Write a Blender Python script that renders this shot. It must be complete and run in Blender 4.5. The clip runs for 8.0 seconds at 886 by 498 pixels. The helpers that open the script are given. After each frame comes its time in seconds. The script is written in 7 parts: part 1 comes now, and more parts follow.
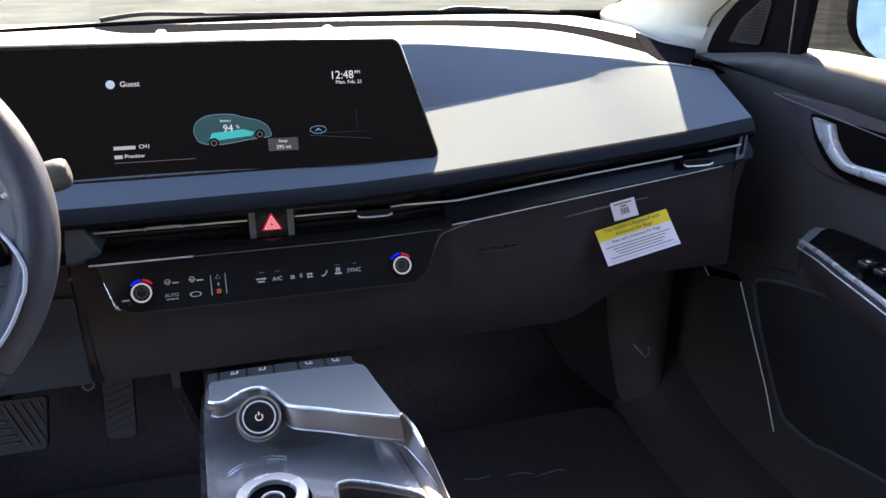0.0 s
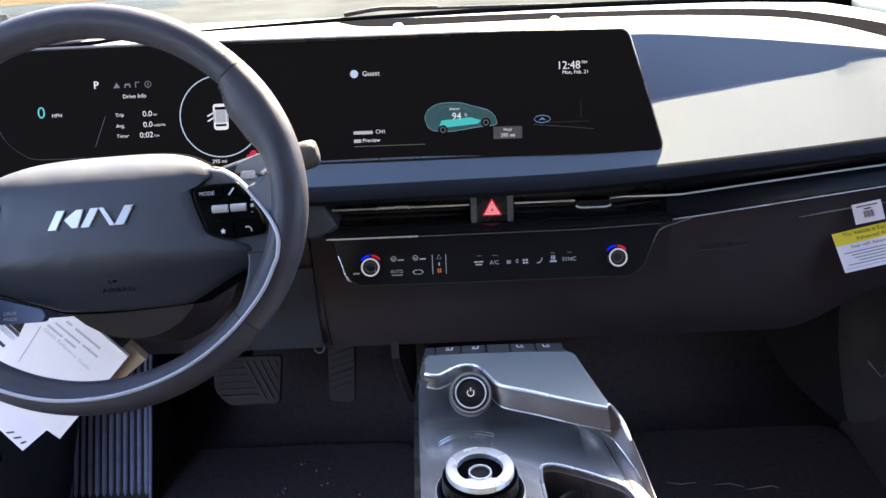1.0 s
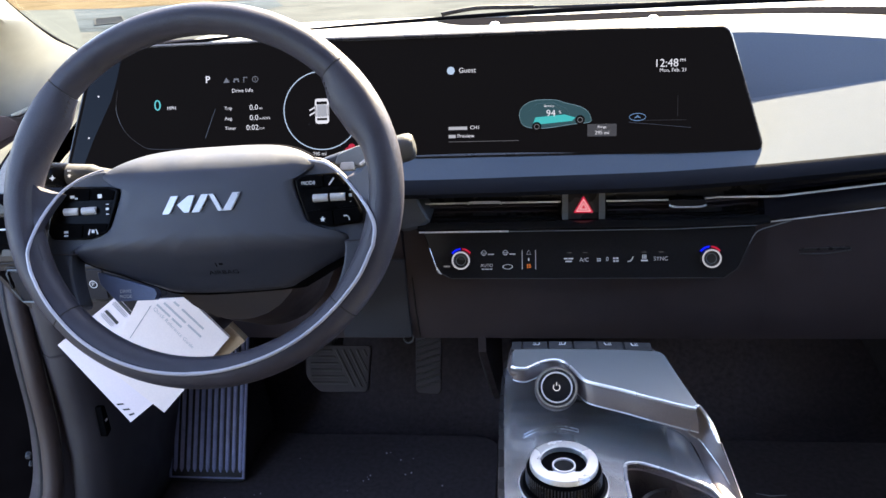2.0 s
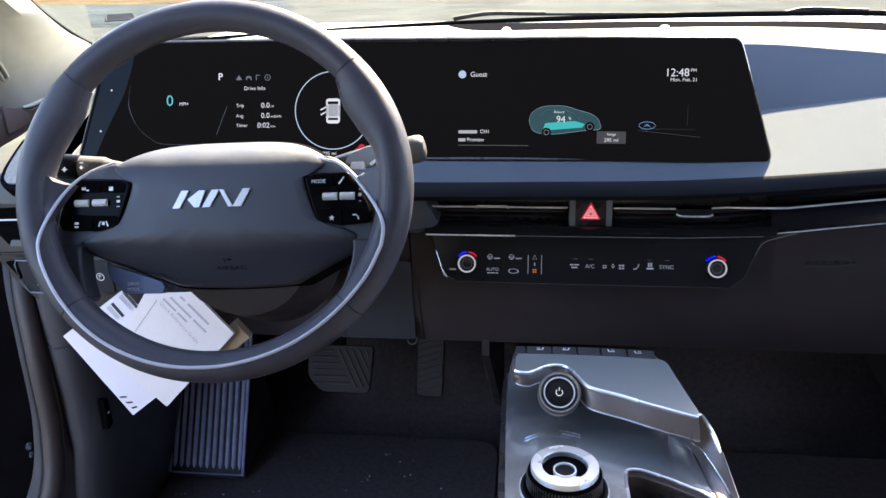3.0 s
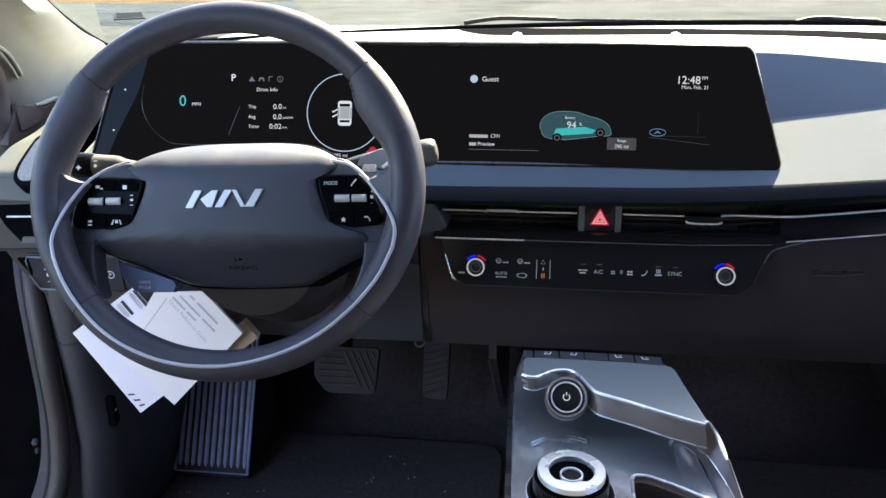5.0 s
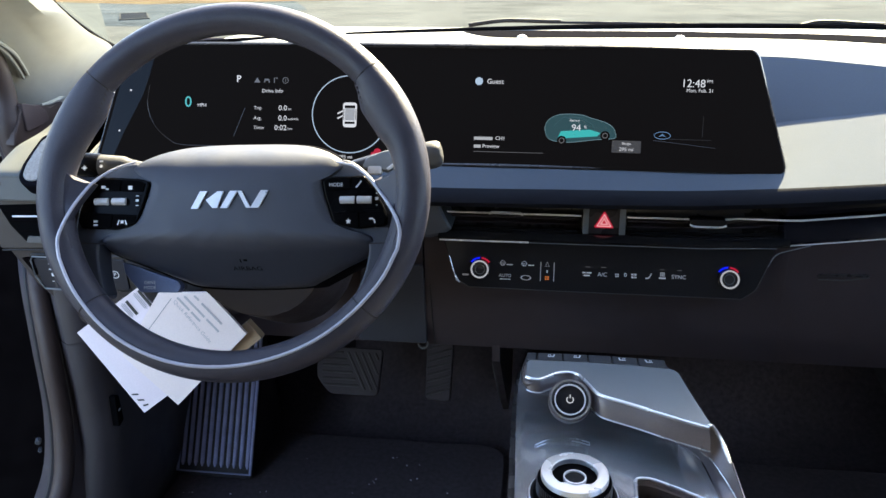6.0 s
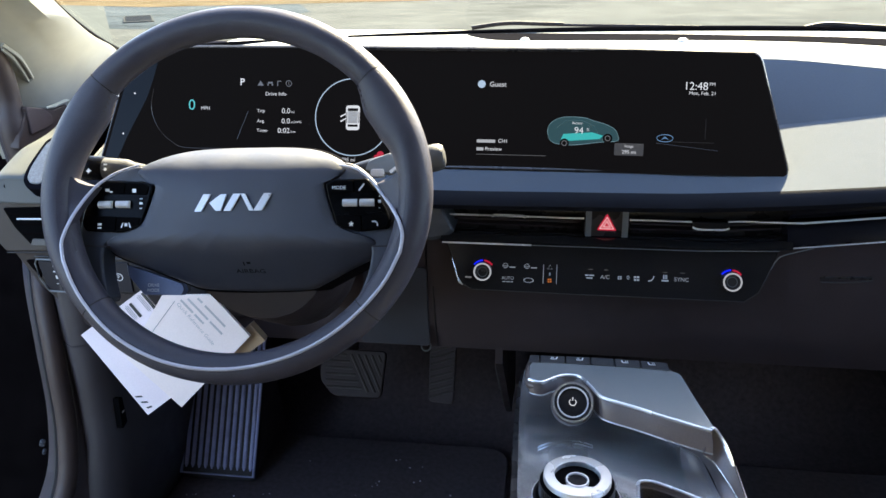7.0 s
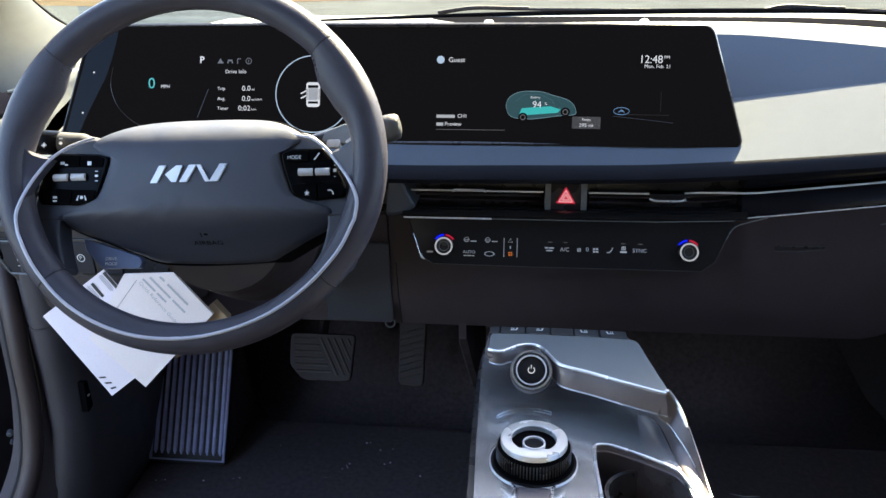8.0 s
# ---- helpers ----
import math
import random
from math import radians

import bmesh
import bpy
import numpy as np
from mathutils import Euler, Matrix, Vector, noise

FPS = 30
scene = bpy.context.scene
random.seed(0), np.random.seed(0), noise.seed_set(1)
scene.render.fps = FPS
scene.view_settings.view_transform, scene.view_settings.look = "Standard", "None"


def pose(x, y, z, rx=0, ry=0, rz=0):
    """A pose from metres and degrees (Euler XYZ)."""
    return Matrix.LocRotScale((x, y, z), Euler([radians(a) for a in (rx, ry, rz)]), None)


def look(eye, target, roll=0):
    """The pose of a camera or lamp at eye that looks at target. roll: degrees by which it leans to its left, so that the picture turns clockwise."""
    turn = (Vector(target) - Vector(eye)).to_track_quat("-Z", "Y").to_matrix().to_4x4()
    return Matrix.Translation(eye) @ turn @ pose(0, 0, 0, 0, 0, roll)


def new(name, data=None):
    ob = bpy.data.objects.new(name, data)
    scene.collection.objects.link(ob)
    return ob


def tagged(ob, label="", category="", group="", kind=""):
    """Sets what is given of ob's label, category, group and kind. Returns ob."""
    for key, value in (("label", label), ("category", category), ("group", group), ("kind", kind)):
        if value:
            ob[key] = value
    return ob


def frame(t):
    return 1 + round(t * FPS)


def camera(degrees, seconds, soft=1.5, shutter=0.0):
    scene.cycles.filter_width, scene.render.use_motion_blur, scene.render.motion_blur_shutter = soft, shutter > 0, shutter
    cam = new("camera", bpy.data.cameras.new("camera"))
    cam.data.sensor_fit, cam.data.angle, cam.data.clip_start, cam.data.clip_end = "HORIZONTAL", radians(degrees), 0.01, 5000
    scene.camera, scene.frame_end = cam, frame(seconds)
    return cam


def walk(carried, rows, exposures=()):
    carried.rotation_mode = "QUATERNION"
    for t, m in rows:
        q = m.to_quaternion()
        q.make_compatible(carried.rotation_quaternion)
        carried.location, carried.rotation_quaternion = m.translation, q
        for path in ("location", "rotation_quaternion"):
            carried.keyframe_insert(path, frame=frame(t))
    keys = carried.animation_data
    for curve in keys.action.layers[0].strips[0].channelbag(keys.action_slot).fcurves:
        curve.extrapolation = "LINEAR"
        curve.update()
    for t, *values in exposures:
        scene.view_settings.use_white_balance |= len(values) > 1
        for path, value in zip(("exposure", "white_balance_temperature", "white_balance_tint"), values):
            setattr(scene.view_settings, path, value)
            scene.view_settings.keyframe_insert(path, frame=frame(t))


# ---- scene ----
cam = camera(58.5, 8.0)
PATH = [
    (0, (-0.052, -0.65, 0.911), (0.459, 1.141, 0.18), 0.1),
    (0.2, (-0.0565, -0.65, 0.9097), (0.3384, 1.1626, 0.1659), 0.07),
    (0.3, (-0.0592, -0.6485, 0.9095), (0.2789, 1.1734, 0.1574), -0.09),
    (0.5, (-0.061, -0.649, 0.909), (0.158, 1.195, 0.168), -1.2),
    (0.7, (-0.0656, -0.6561, 0.9104), (0.0581, 1.1954, 0.1738), -2.08),
    (0.8, (-0.0658, -0.6601, 0.9108), (0.0118, 1.1956, 0.1738), -2.36),
    (1, (-0.064, -0.663, 0.911), (-0.069, 1.196, 0.173), -2.4),
    (1.2, (-0.067, -0.669, 0.9112), (-0.1331, 1.1912, 0.171), -2.49),
    (1.5, (-0.064, -0.67, 0.91), (-0.212, 1.184, 0.176), -2.8),
    (2, (-0.067, -0.679, 0.909), (-0.292, 1.171, 0.183), -3.1),
    (3.5, (-0.073, -0.684, 0.907), (-0.302, 1.171, 0.196), -1.2),
    (4, (-0.076, -0.684, 0.907), (-0.308, 1.17, 0.194), -1.3),
    (4.5, (-0.076, -0.686, 0.908), (-0.313, 1.168, 0.198), -1.0),
    (6, (-0.078, -0.689, 0.91), (-0.328, 1.167, 0.207), -0.5),
    (6.5, (-0.079, -0.687, 0.909), (-0.337, 1.167, 0.205), -0.6),
    (7, (-0.077, -0.69, 0.911), (-0.336, 1.167, 0.213), -0.6),
    (7.2, (-0.0749, -0.6942, 0.9101), (-0.3259, 1.1666, 0.2134), -0.63),
    (7.5, (-0.07, -0.692, 0.906), (-0.328, 1.166, 0.211), -0.7),
    (7.6, (-0.0672, -0.694, 0.9024), (-0.3295, 1.1642, 0.2179), -0.78),
    (7.7, (-0.0631, -0.6971, 0.8981), (-0.3285, 1.1624, 0.2197), -0.74),
    (7.8, (-0.0595, -0.6997, 0.8937), (-0.3192, 1.1606, 0.2139), -0.78),
    (7.9, (-0.0551, -0.7032, 0.8894), (-0.2983, 1.1588, 0.2009), -0.75),
    (8, (-0.051, -0.704, 0.885), (-0.263, 1.157, 0.185), -0.8),
]
walk(cam, [(t, look(eye, target, roll)) for t, eye, target, roll in PATH], [(0.0, 3.72, 6500, 20), (1.0, 3.77, 6500, 20), (2.0, 3.74, 6500, 20), (4.0, 3.64, 6500, 16), (6.5, 3.58, 6500, 14), (8.0, 3.6, 6500, 14)])

# ---- light: a high winter sun ahead of the car and slightly to its right, clear sky ----
SUN = Vector((0.36, 1.0, 0.92)).normalized()
world = bpy.data.worlds.new("sky")
scene.world = world
world.use_nodes = True
wn = world.node_tree
sky = wn.nodes.new("ShaderNodeTexSky")
sky.sky_type = "NISHITA"
sky.sun_disc = False
sky.sun_elevation = math.asin(SUN.z)
sky.sun_rotation = math.atan2(SUN.x, SUN.y)
wn.links.new(sky.outputs["Color"], wn.nodes["Background"].inputs["Color"])
wn.nodes["Background"].inputs["Strength"].default_value = 0.094
sun = new("sun", bpy.data.lights.new("sun", "SUN"))
sun.data.energy = 4.6
sun.data.angle = radians(0.53)
sun.data.color = (1.0, 0.89, 0.55)
sun.matrix_world = look(SUN * 30, (0, 0, 0))


# ---- materials ----
def material(name, color, rough=0.5, metal=0.0, scale=60.0, vary=0.15, bump=0.1, grain=600.0, coat=0.0, stretch=(1, 1, 1), spec=0.5, glow=None, power=1.0, sheen=0.0, rough_vary=0.08):
    """A surface with colour variation at a coarse scale and relief at a fine one."""
    m = bpy.data.materials.new(name)
    m.use_nodes = True
    t = m.node_tree
    b = t.nodes["Principled BSDF"]
    b.inputs["Roughness"].default_value = rough
    b.inputs["Metallic"].default_value = metal
    b.inputs["Coat Weight"].default_value = coat
    b.inputs["Coat Roughness"].default_value = 0.04
    b.inputs["Specular IOR Level"].default_value = spec
    b.inputs["Sheen Weight"].default_value = sheen
    if spec <= 0.05:
        b.inputs["IOR"].default_value = 1.02
    if glow:
        b.inputs["Emission Color"].default_value = (*glow, 1)
        b.inputs["Emission Strength"].default_value = power
    b.inputs["Base Color"].default_value = (*color, 1)
    if not vary and not bump:
        return m
    where = t.nodes.new("ShaderNodeTexCoord")
    turn = t.nodes.new("ShaderNodeMapping")
    turn.inputs["Scale"].default_value = stretch
    t.links.new(where.outputs["Object"], turn.inputs["Vector"])
    coarse = t.nodes.new("ShaderNodeTexNoise")
    coarse.inputs["Scale"].default_value = scale
    coarse.inputs["Detail"].default_value = 4
    t.links.new(turn.outputs["Vector"], coarse.inputs["Vector"])
    fine = t.nodes.new("ShaderNodeTexNoise")
    fine.inputs["Scale"].default_value = grain
    fine.inputs["Detail"].default_value = 2
    t.links.new(turn.outputs["Vector"], fine.inputs["Vector"])
    both = t.nodes.new("ShaderNodeMath")
    both.operation = "ADD"
    t.links.new(coarse.outputs["Fac"], both.inputs[0])
    t.links.new(fine.outputs["Fac"], both.inputs[1])
    ramp = t.nodes.new("ShaderNodeMapRange")
    ramp.inputs["From Min"].default_value, ramp.inputs["From Max"].default_value = 0.7, 1.3
    ramp.inputs["To Min"].default_value, ramp.inputs["To Max"].default_value = 1 - vary, 1 + vary
    t.links.new(both.outputs[0], ramp.inputs["Value"])
    mix = t.nodes.new("ShaderNodeVectorMath")
    mix.operation = "SCALE"
    mix.inputs[0].default_value = color
    t.links.new(ramp.outputs[0], mix.inputs["Scale"])
    t.links.new(mix.outputs[0], b.inputs["Base Color"])
    if rough_vary:
        rr = t.nodes.new("ShaderNodeMapRange")
        rr.inputs["From Min"].default_value, rr.inputs["From Max"].default_value = 0.35, 0.65
        rr.inputs["To Min"].default_value, rr.inputs["To Max"].default_value = max(0.02, rough - rough_vary), min(1, rough + rough_vary)
        t.links.new(coarse.outputs["Fac"], rr.inputs["Value"])
        t.links.new(rr.outputs[0], b.inputs["Roughness"])
    if bump:
        bp = t.nodes.new("ShaderNodeBump")
        bp.inputs["Strength"].default_value = bump
        bp.inputs["Distance"].default_value = 0.0006
        t.links.new(fine.outputs["Fac"], bp.inputs["Height"])
        t.links.new(bp.outputs["Normal"], b.inputs["Normal"])
    return m


FABRIC = material("woven dash cloth", (0.095, 0.111, 0.136), 0.85, scale=420, vary=0.05, bump=0.35, grain=1500, spec=0.08)
TOP_PAD = material("grained dash top", (0.29, 0.29, 0.285), 0.7, scale=30, vary=0.06, bump=0.4, grain=1500, spec=0.1)
GLOSS_END = material("mirror gloss black", (0.004, 0.004, 0.004), 0.06, vary=0.0, bump=0.0, spec=0.11)
SLOT_GREY = material("dark matt grille", (0.006, 0.006, 0.0076), 0.9, scale=60, vary=0.15, bump=0.3, spec=0.02)
GLOSS = material("piano black", (0.017, 0.0165, 0.018), 0.14, scale=12, vary=0.1, bump=0.0, rough_vary=0.02, spec=0.25)
SATIN_BLACK = material("satin black trim", (0.028, 0.0265, 0.028), 0.28, scale=40, vary=0.15, bump=0.08, grain=1500)
BLACK = material("black grained plastic", (0.0480, 0.0375, 0.0420), 0.62, scale=30, vary=0.25, bump=0.5, grain=1800, spec=0.3)
LOWER_BLACK = material("black grained dash foot", (0.0450, 0.0350, 0.0395), 0.62, scale=30, vary=0.2, bump=0.5, grain=1800, spec=0.3)
BLUE_BLACK = material("blue-black satin plastic", (0.036, 0.039, 0.050), 0.55, scale=30, vary=0.15, bump=0.4, grain=1800, spec=0.3)
SOFT_GREY = material("dark grey soft plastic", (0.036, 0.036, 0.038), 0.55, scale=30, vary=0.18, bump=0.4, grain=1800)
LEATHER = material("dark grey leather", (0.052, 0.0495, 0.064), 0.40, scale=40, vary=0.15, bump=0.5, grain=1100, spec=0.32)
PAD = material("airbag cover plastic", (0.048, 0.052, 0.070), 0.48, scale=40, vary=0.1, bump=0.4, grain=1600)
SILVER = material("satin silver", (0.62, 0.63, 0.66), 0.24, metal=1.0, scale=20, vary=0.05, bump=0.03, grain=900, stretch=(1, 8, 8))
CHROME = material("bright chrome", (0.82, 0.82, 0.84), 0.25, metal=0.2, scale=20, vary=0.04, bump=0.0)
PULL_SILVER = material("satin silver paint of the pulls", (0.62, 0.62, 0.64), 0.3, metal=0.5, scale=20, vary=0.05, bump=0.03)
TRAY = material("dark satin metal", (0.80, 0.83, 0.865), 0.17, metal=0.84, scale=6, vary=0.03, bump=0.04, grain=900, rough_vary=0.015)
DIAL_SILVER = material("satin silver paint", (0.66, 0.68, 0.70), 0.28, metal=0.6, scale=20, vary=0.05, bump=0.03)
PLATE = material("pale satin metal", (0.47, 0.515, 0.53), 0.26, metal=0.68, scale=8, vary=0.03, bump=0.04, grain=900, rough_vary=0.015)
HEADLINER = material("grey headliner cloth", (0.30, 0.30, 0.29), 0.9, scale=40, vary=0.08, bump=0.3, grain=1500)
BAND = material("mauve satin metal", (0.150, 0.131, 0.135), 0.38, metal=0.2, scale=10, vary=0.08, bump=0.04)
RUBBER = material("black rubber", (0.016, 0.0135, 0.0155), 0.7, scale=50, vary=0.2, bump=0.3, grain=1200)
CARPET = material("black carpet", (0.066, 0.050, 0.055), 0.95, scale=120, vary=0.5, bump=1.0, grain=1500)
MAT_PAD = material("dark blue-grey rubber", (0.29, 0.30, 0.46), 0.5, scale=60, vary=0.2, bump=0.3, grain=1000)
PILLAR = material("pale grey pillar cloth", (0.385, 0.375, 0.318), 0.85, scale=40, vary=0.08, bump=0.4, grain=1500)
PAPER = material("white coated paper", (0.85, 0.755, 0.80), 0.5, scale=12, vary=0.04, bump=0.05, grain=500)
CREAM = material("cream coated paper", (0.88, 0.77, 0.745), 0.55, scale=12, vary=0.04, bump=0.05, grain=500)
TAN = material("tan book cover", (0.42, 0.30, 0.19), 0.5, scale=20, vary=0.1, bump=0.1)
LIGHT_INK = material("pale grey print", (0.50, 0.48, 0.49), 0.6, vary=0.1, bump=0.0)
RAIL = material("deep black rail", (0.009, 0.009, 0.013), 0.22, scale=20, vary=0.05, bump=0.0, rough_vary=0.02, spec=0.12)
INK = material("dark print", (0.03, 0.03, 0.03), 0.6, vary=0.1, bump=0.0)
GREY_INK = material("grey print", (0.25, 0.25, 0.26), 0.6, vary=0.1, bump=0.0)
YELLOW = material("yellow print", (0.88, 0.66, 0.03), 0.5, vary=0.05, bump=0.0)
PALE_INK = material("pale symbol print", (0.80, 0.80, 0.80), 0.5, vary=0.05, bump=0.0)
LOGO = material("brushed emblem silver", (0.72, 0.72, 0.74), 0.35, metal=0.4, scale=30, vary=0.05, bump=0.05)
BUTTON = material("black button plastic", (0.004, 0.004, 0.0045), 0.4, scale=60, vary=0.1, bump=0.1, spec=0.03)
POD_BLACK = material("gloss black pod plastic", (0.003, 0.003, 0.0035), 0.25, scale=60, vary=0.1, bump=0.0, spec=0.06)
# black deepened to carry the shade of gaps and of the open door
DOOR_SHADE_BLACK = material("deep black lining and painted shade", (0.0060, 0.0048, 0.0052), 0.75, scale=25, vary=0.3, bump=0.4, grain=1500, spec=0.03)
CHEEK = material("blue-grey satin plastic cheek", (0.17, 0.185, 0.20), 0.4, scale=40, vary=0.08, bump=0.1)
CHEEK_DARK = material("dark grey satin edge", (0.075, 0.075, 0.080), 0.5, scale=40, vary=0.08, bump=0.1)
ROLLER = material("white-grey plastic", (0.55, 0.55, 0.57), 0.35, scale=60, vary=0.05, bump=0.05)
DOOR_GREY = material("charcoal door plastic", (0.048, 0.043, 0.043), 0.6, scale=25, vary=0.15, bump=0.4, grain=1800, spec=0.25)
ARM = material("dark mauve satin metal", (0.17, 0.147, 0.152), 0.20, metal=0.94, scale=10, vary=0.05, bump=0.04, spec=0.3)
SEAL = material("brown-black door seal", (0.044, 0.0275, 0.0240), 0.6, scale=60, vary=0.2, bump=0.3, grain=900)
SLIT_BROWN = material("brown slit lining", (0.10, 0.085, 0.07), 0.7, scale=60, vary=0.2, bump=0.3, grain=900)
SWITCH_GREY = material("blue-grey switch plastic", (0.020, 0.020, 0.027), 0.5, scale=40, vary=0.1, bump=0.3, grain=1600, spec=0.3)
KICK_GREY = material("dark kick trim plastic", (0.048, 0.042, 0.047), 0.5, scale=30, vary=0.15, bump=0.4, grain=1600)
UMBER = material("warm dark grey plastic", (0.029, 0.0205, 0.0205), 0.55, scale=30, vary=0.15, bump=0.4, grain=1600)
LIP_SHADE = material("navy-black lip with shade in its colour", (0.0072, 0.0078, 0.0115), 0.55, scale=40, vary=0.15, bump=0.2, grain=1500, spec=0.12)
CHARCOAL = material("charcoal grille plastic", (0.0125, 0.0110, 0.0115), 0.7, scale=30, vary=0.1, bump=0.3, grain=1500, spec=0.1)
BELT = material("soft black belt trim", (0.024, 0.0225, 0.0245), 0.6, scale=30, vary=0.15, bump=0.4, grain=1800, spec=0.3)
TRIM_GREY = material("navy-black matt trim", (0.0065, 0.0065, 0.0090), 0.95, scale=30, vary=0.1, bump=0.3, grain=1500, spec=0.0)
CAP_FACE = material("pale grey end cap cloth", (0.112, 0.117, 0.116), 0.7, scale=30, vary=0.08, bump=0.3, grain=1500)
END_GREY = material("light grey end cap", (0.076, 0.081, 0.077), 0.6, scale=30, vary=0.1, bump=0.3, grain=1500)


def lit(name, color, power):
    return material(name, (0.01, 0.01, 0.01), 0.3, vary=0, bump=0, glow=color, power=power)


WHITE_LIT = lit("lit white", (0.85, 0.9, 0.95), 0.0682)
DIM_LIT = lit("lit dim grey", (0.5, 0.52, 0.55), 0.0186)
TEAL_LIT = lit("lit teal", (0.05, 0.62, 0.60), 0.062)
TEAL_DIM = lit("lit dim teal", (0.07, 0.21, 0.245), 0.0279)
RIM_LIT = lit("lit pale teal", (0.28, 0.50, 0.55), 0.040)
MAP_LIT = lit("lit map blue", (0.16, 0.34, 0.60), 0.050)
BLUE_LIT = lit("lit blue", (0.0, 0.01, 1.0), 0.0992)
RED_LIT = lit("lit red", (0.80, 0.015, 0.06), 0.050)
PINK_LIT = lit("lit pale red", (1.0, 0.55, 0.55), 0.0744)
RING_LIT = lit("lit soft white", (0.75, 0.8, 0.85), 0.0434)
AMBER_LIT = lit("lit amber", (0.9, 0.25, 0.05), 0.0496)
DARK_LIT = lit("lit very dim grey", (0.4, 0.4, 0.45), 0.0045)
PALE_BLUE_LIT = lit("lit pale blue", (0.55, 0.75, 0.95), 0.062)


def glass(name, tint, gloss):
    m = bpy.data.materials.new(name)
    m.use_nodes = True
    t = m.node_tree
    t.nodes.remove(t.nodes["Principled BSDF"])
    clear = t.nodes.new("ShaderNodeBsdfTransparent")
    clear.inputs["Color"].default_value = (*tint, 1)
    shine = t.nodes.new("ShaderNodeBsdfGlossy")
    shine.inputs["Roughness"].default_value = 0.01
    mix = t.nodes.new("ShaderNodeMixShader")
    mix.inputs["Fac"].default_value = gloss
    t.links.new(clear.outputs[0], mix.inputs[1])
    t.links.new(shine.outputs[0], mix.inputs[2])
    t.links.new(mix.outputs[0], t.nodes["Material Output"].inputs["Surface"])
    return m


WINDSHIELD = glass("windshield glass", (0.93, 0.96, 0.92), 0.02)
SIDE_GLASS = glass("side glass", (0.80, 0.84, 0.82), 0.06)


# ---- mesh helpers ----
def thing(name, at, label, category, group="", kind=""):
    """An Empty at a thing's base, to which its parts are parented."""
    e = new(name)
    e.empty_display_size = 0.05
    e.location = at
    return tagged(e, label, category, group, kind)


def finish(ob, parent):
    if parent is not None:
        ob.parent = parent
        ob.matrix_parent_inverse = world_of(parent).inverted()
    return ob


def world_of(ob):
    m = ob.matrix_basis.copy()
    if ob.parent is not None:
        m = world_of(ob.parent) @ ob.matrix_parent_inverse @ m
    return m


def part(name, bm, mat, parent=None, label="", smooth=35, bevel=0.0, segments=2):
    """Links a bmesh, in world coordinates, as one mesh object."""
    bmesh.ops.remove_doubles(bm, verts=bm.verts, dist=1e-6)
    bmesh.ops.recalc_face_normals(bm, faces=bm.faces)
    for f in bm.faces:
        f.smooth = smooth > 0
    for e in bm.edges:
        if len(e.link_faces) == 2 and e.calc_face_angle(0) > radians(smooth):
            e.smooth = False
    me = bpy.data.meshes.new(name)
    bm.to_mesh(me)
    bm.free()
    for one in mat if isinstance(mat, (list, tuple)) else (mat,):
        me.materials.append(one)
    ob = new(name, me)
    if bevel:
        b = ob.modifiers.new("round", "BEVEL")
        b.width, b.segments, b.limit_method, b.angle_limit = bevel, segments, "ANGLE", radians(35)
        b.harden_normals = False
    finish(ob, parent)
    if label:
        tagged(ob, label)
    return ob


def box(size, m, bm=None):
    bm = bm or bmesh.new()
    bmesh.ops.create_cube(bm, size=1, matrix=m @ Matrix.Diagonal((*size, 1)))
    return bm


def loft(rows, bm=None, close=False, cap=False):
    """Skins rows of points, all of one length. close: each row is a ring. cap: ends are filled."""
    bm = bm or bmesh.new()
    vs = [[bm.verts.new(p) for p in row] for row in rows]
    n = len(rows[0])
    for a, b in zip(vs, vs[1:]):
        for i in range(n if close else n - 1):
            j = (i + 1) % n
            bm.faces.new((a[i], a[j], b[j], b[i]))
    if cap:
        bm.faces.new(vs[0][::-1])
        bm.faces.new(vs[-1])
    return bm


def prism(outline, depth, m, bm=None):
    """A plate: the outline (u, v) in m's plane, from w = 0 back to w = -depth."""
    bm = bm or bmesh.new()
    front = [bm.verts.new(m @ Vector((u, v, 0))) for u, v in outline]
    back = [bm.verts.new(m @ Vector((u, v, -depth))) for u, v in outline]
    n = len(outline)
    bm.faces.new(front)
    bm.faces.new(back[::-1])
    for i in range(n):
        j = (i + 1) % n
        bm.faces.new((front[j], front[i], back[i], back[j]))
    return bm


def smooth_line(pts, steps=8, closed=False):
    """A Catmull-Rom curve through the points."""
    pts = [Vector(p) for p in pts]
    n = len(pts)
    out = []
    for i in range(n if closed else n - 1):
        if closed:
            a, b, c, d = pts[i - 1], pts[i], pts[(i + 1) % n], pts[(i + 2) % n]
        else:
            a, b, c, d = pts[max(i - 1, 0)], pts[i], pts[i + 1], pts[min(i + 2, n - 1)]
        for k in range(steps):
            t = k / steps
            out.append(0.5 * (2 * b + (c - a) * t + (2 * a - 5 * b + 4 * c - d) * t * t + (3 * b - a - 3 * c + d) * t ** 3))
    if not closed:
        out.append(pts[-1])
    return out


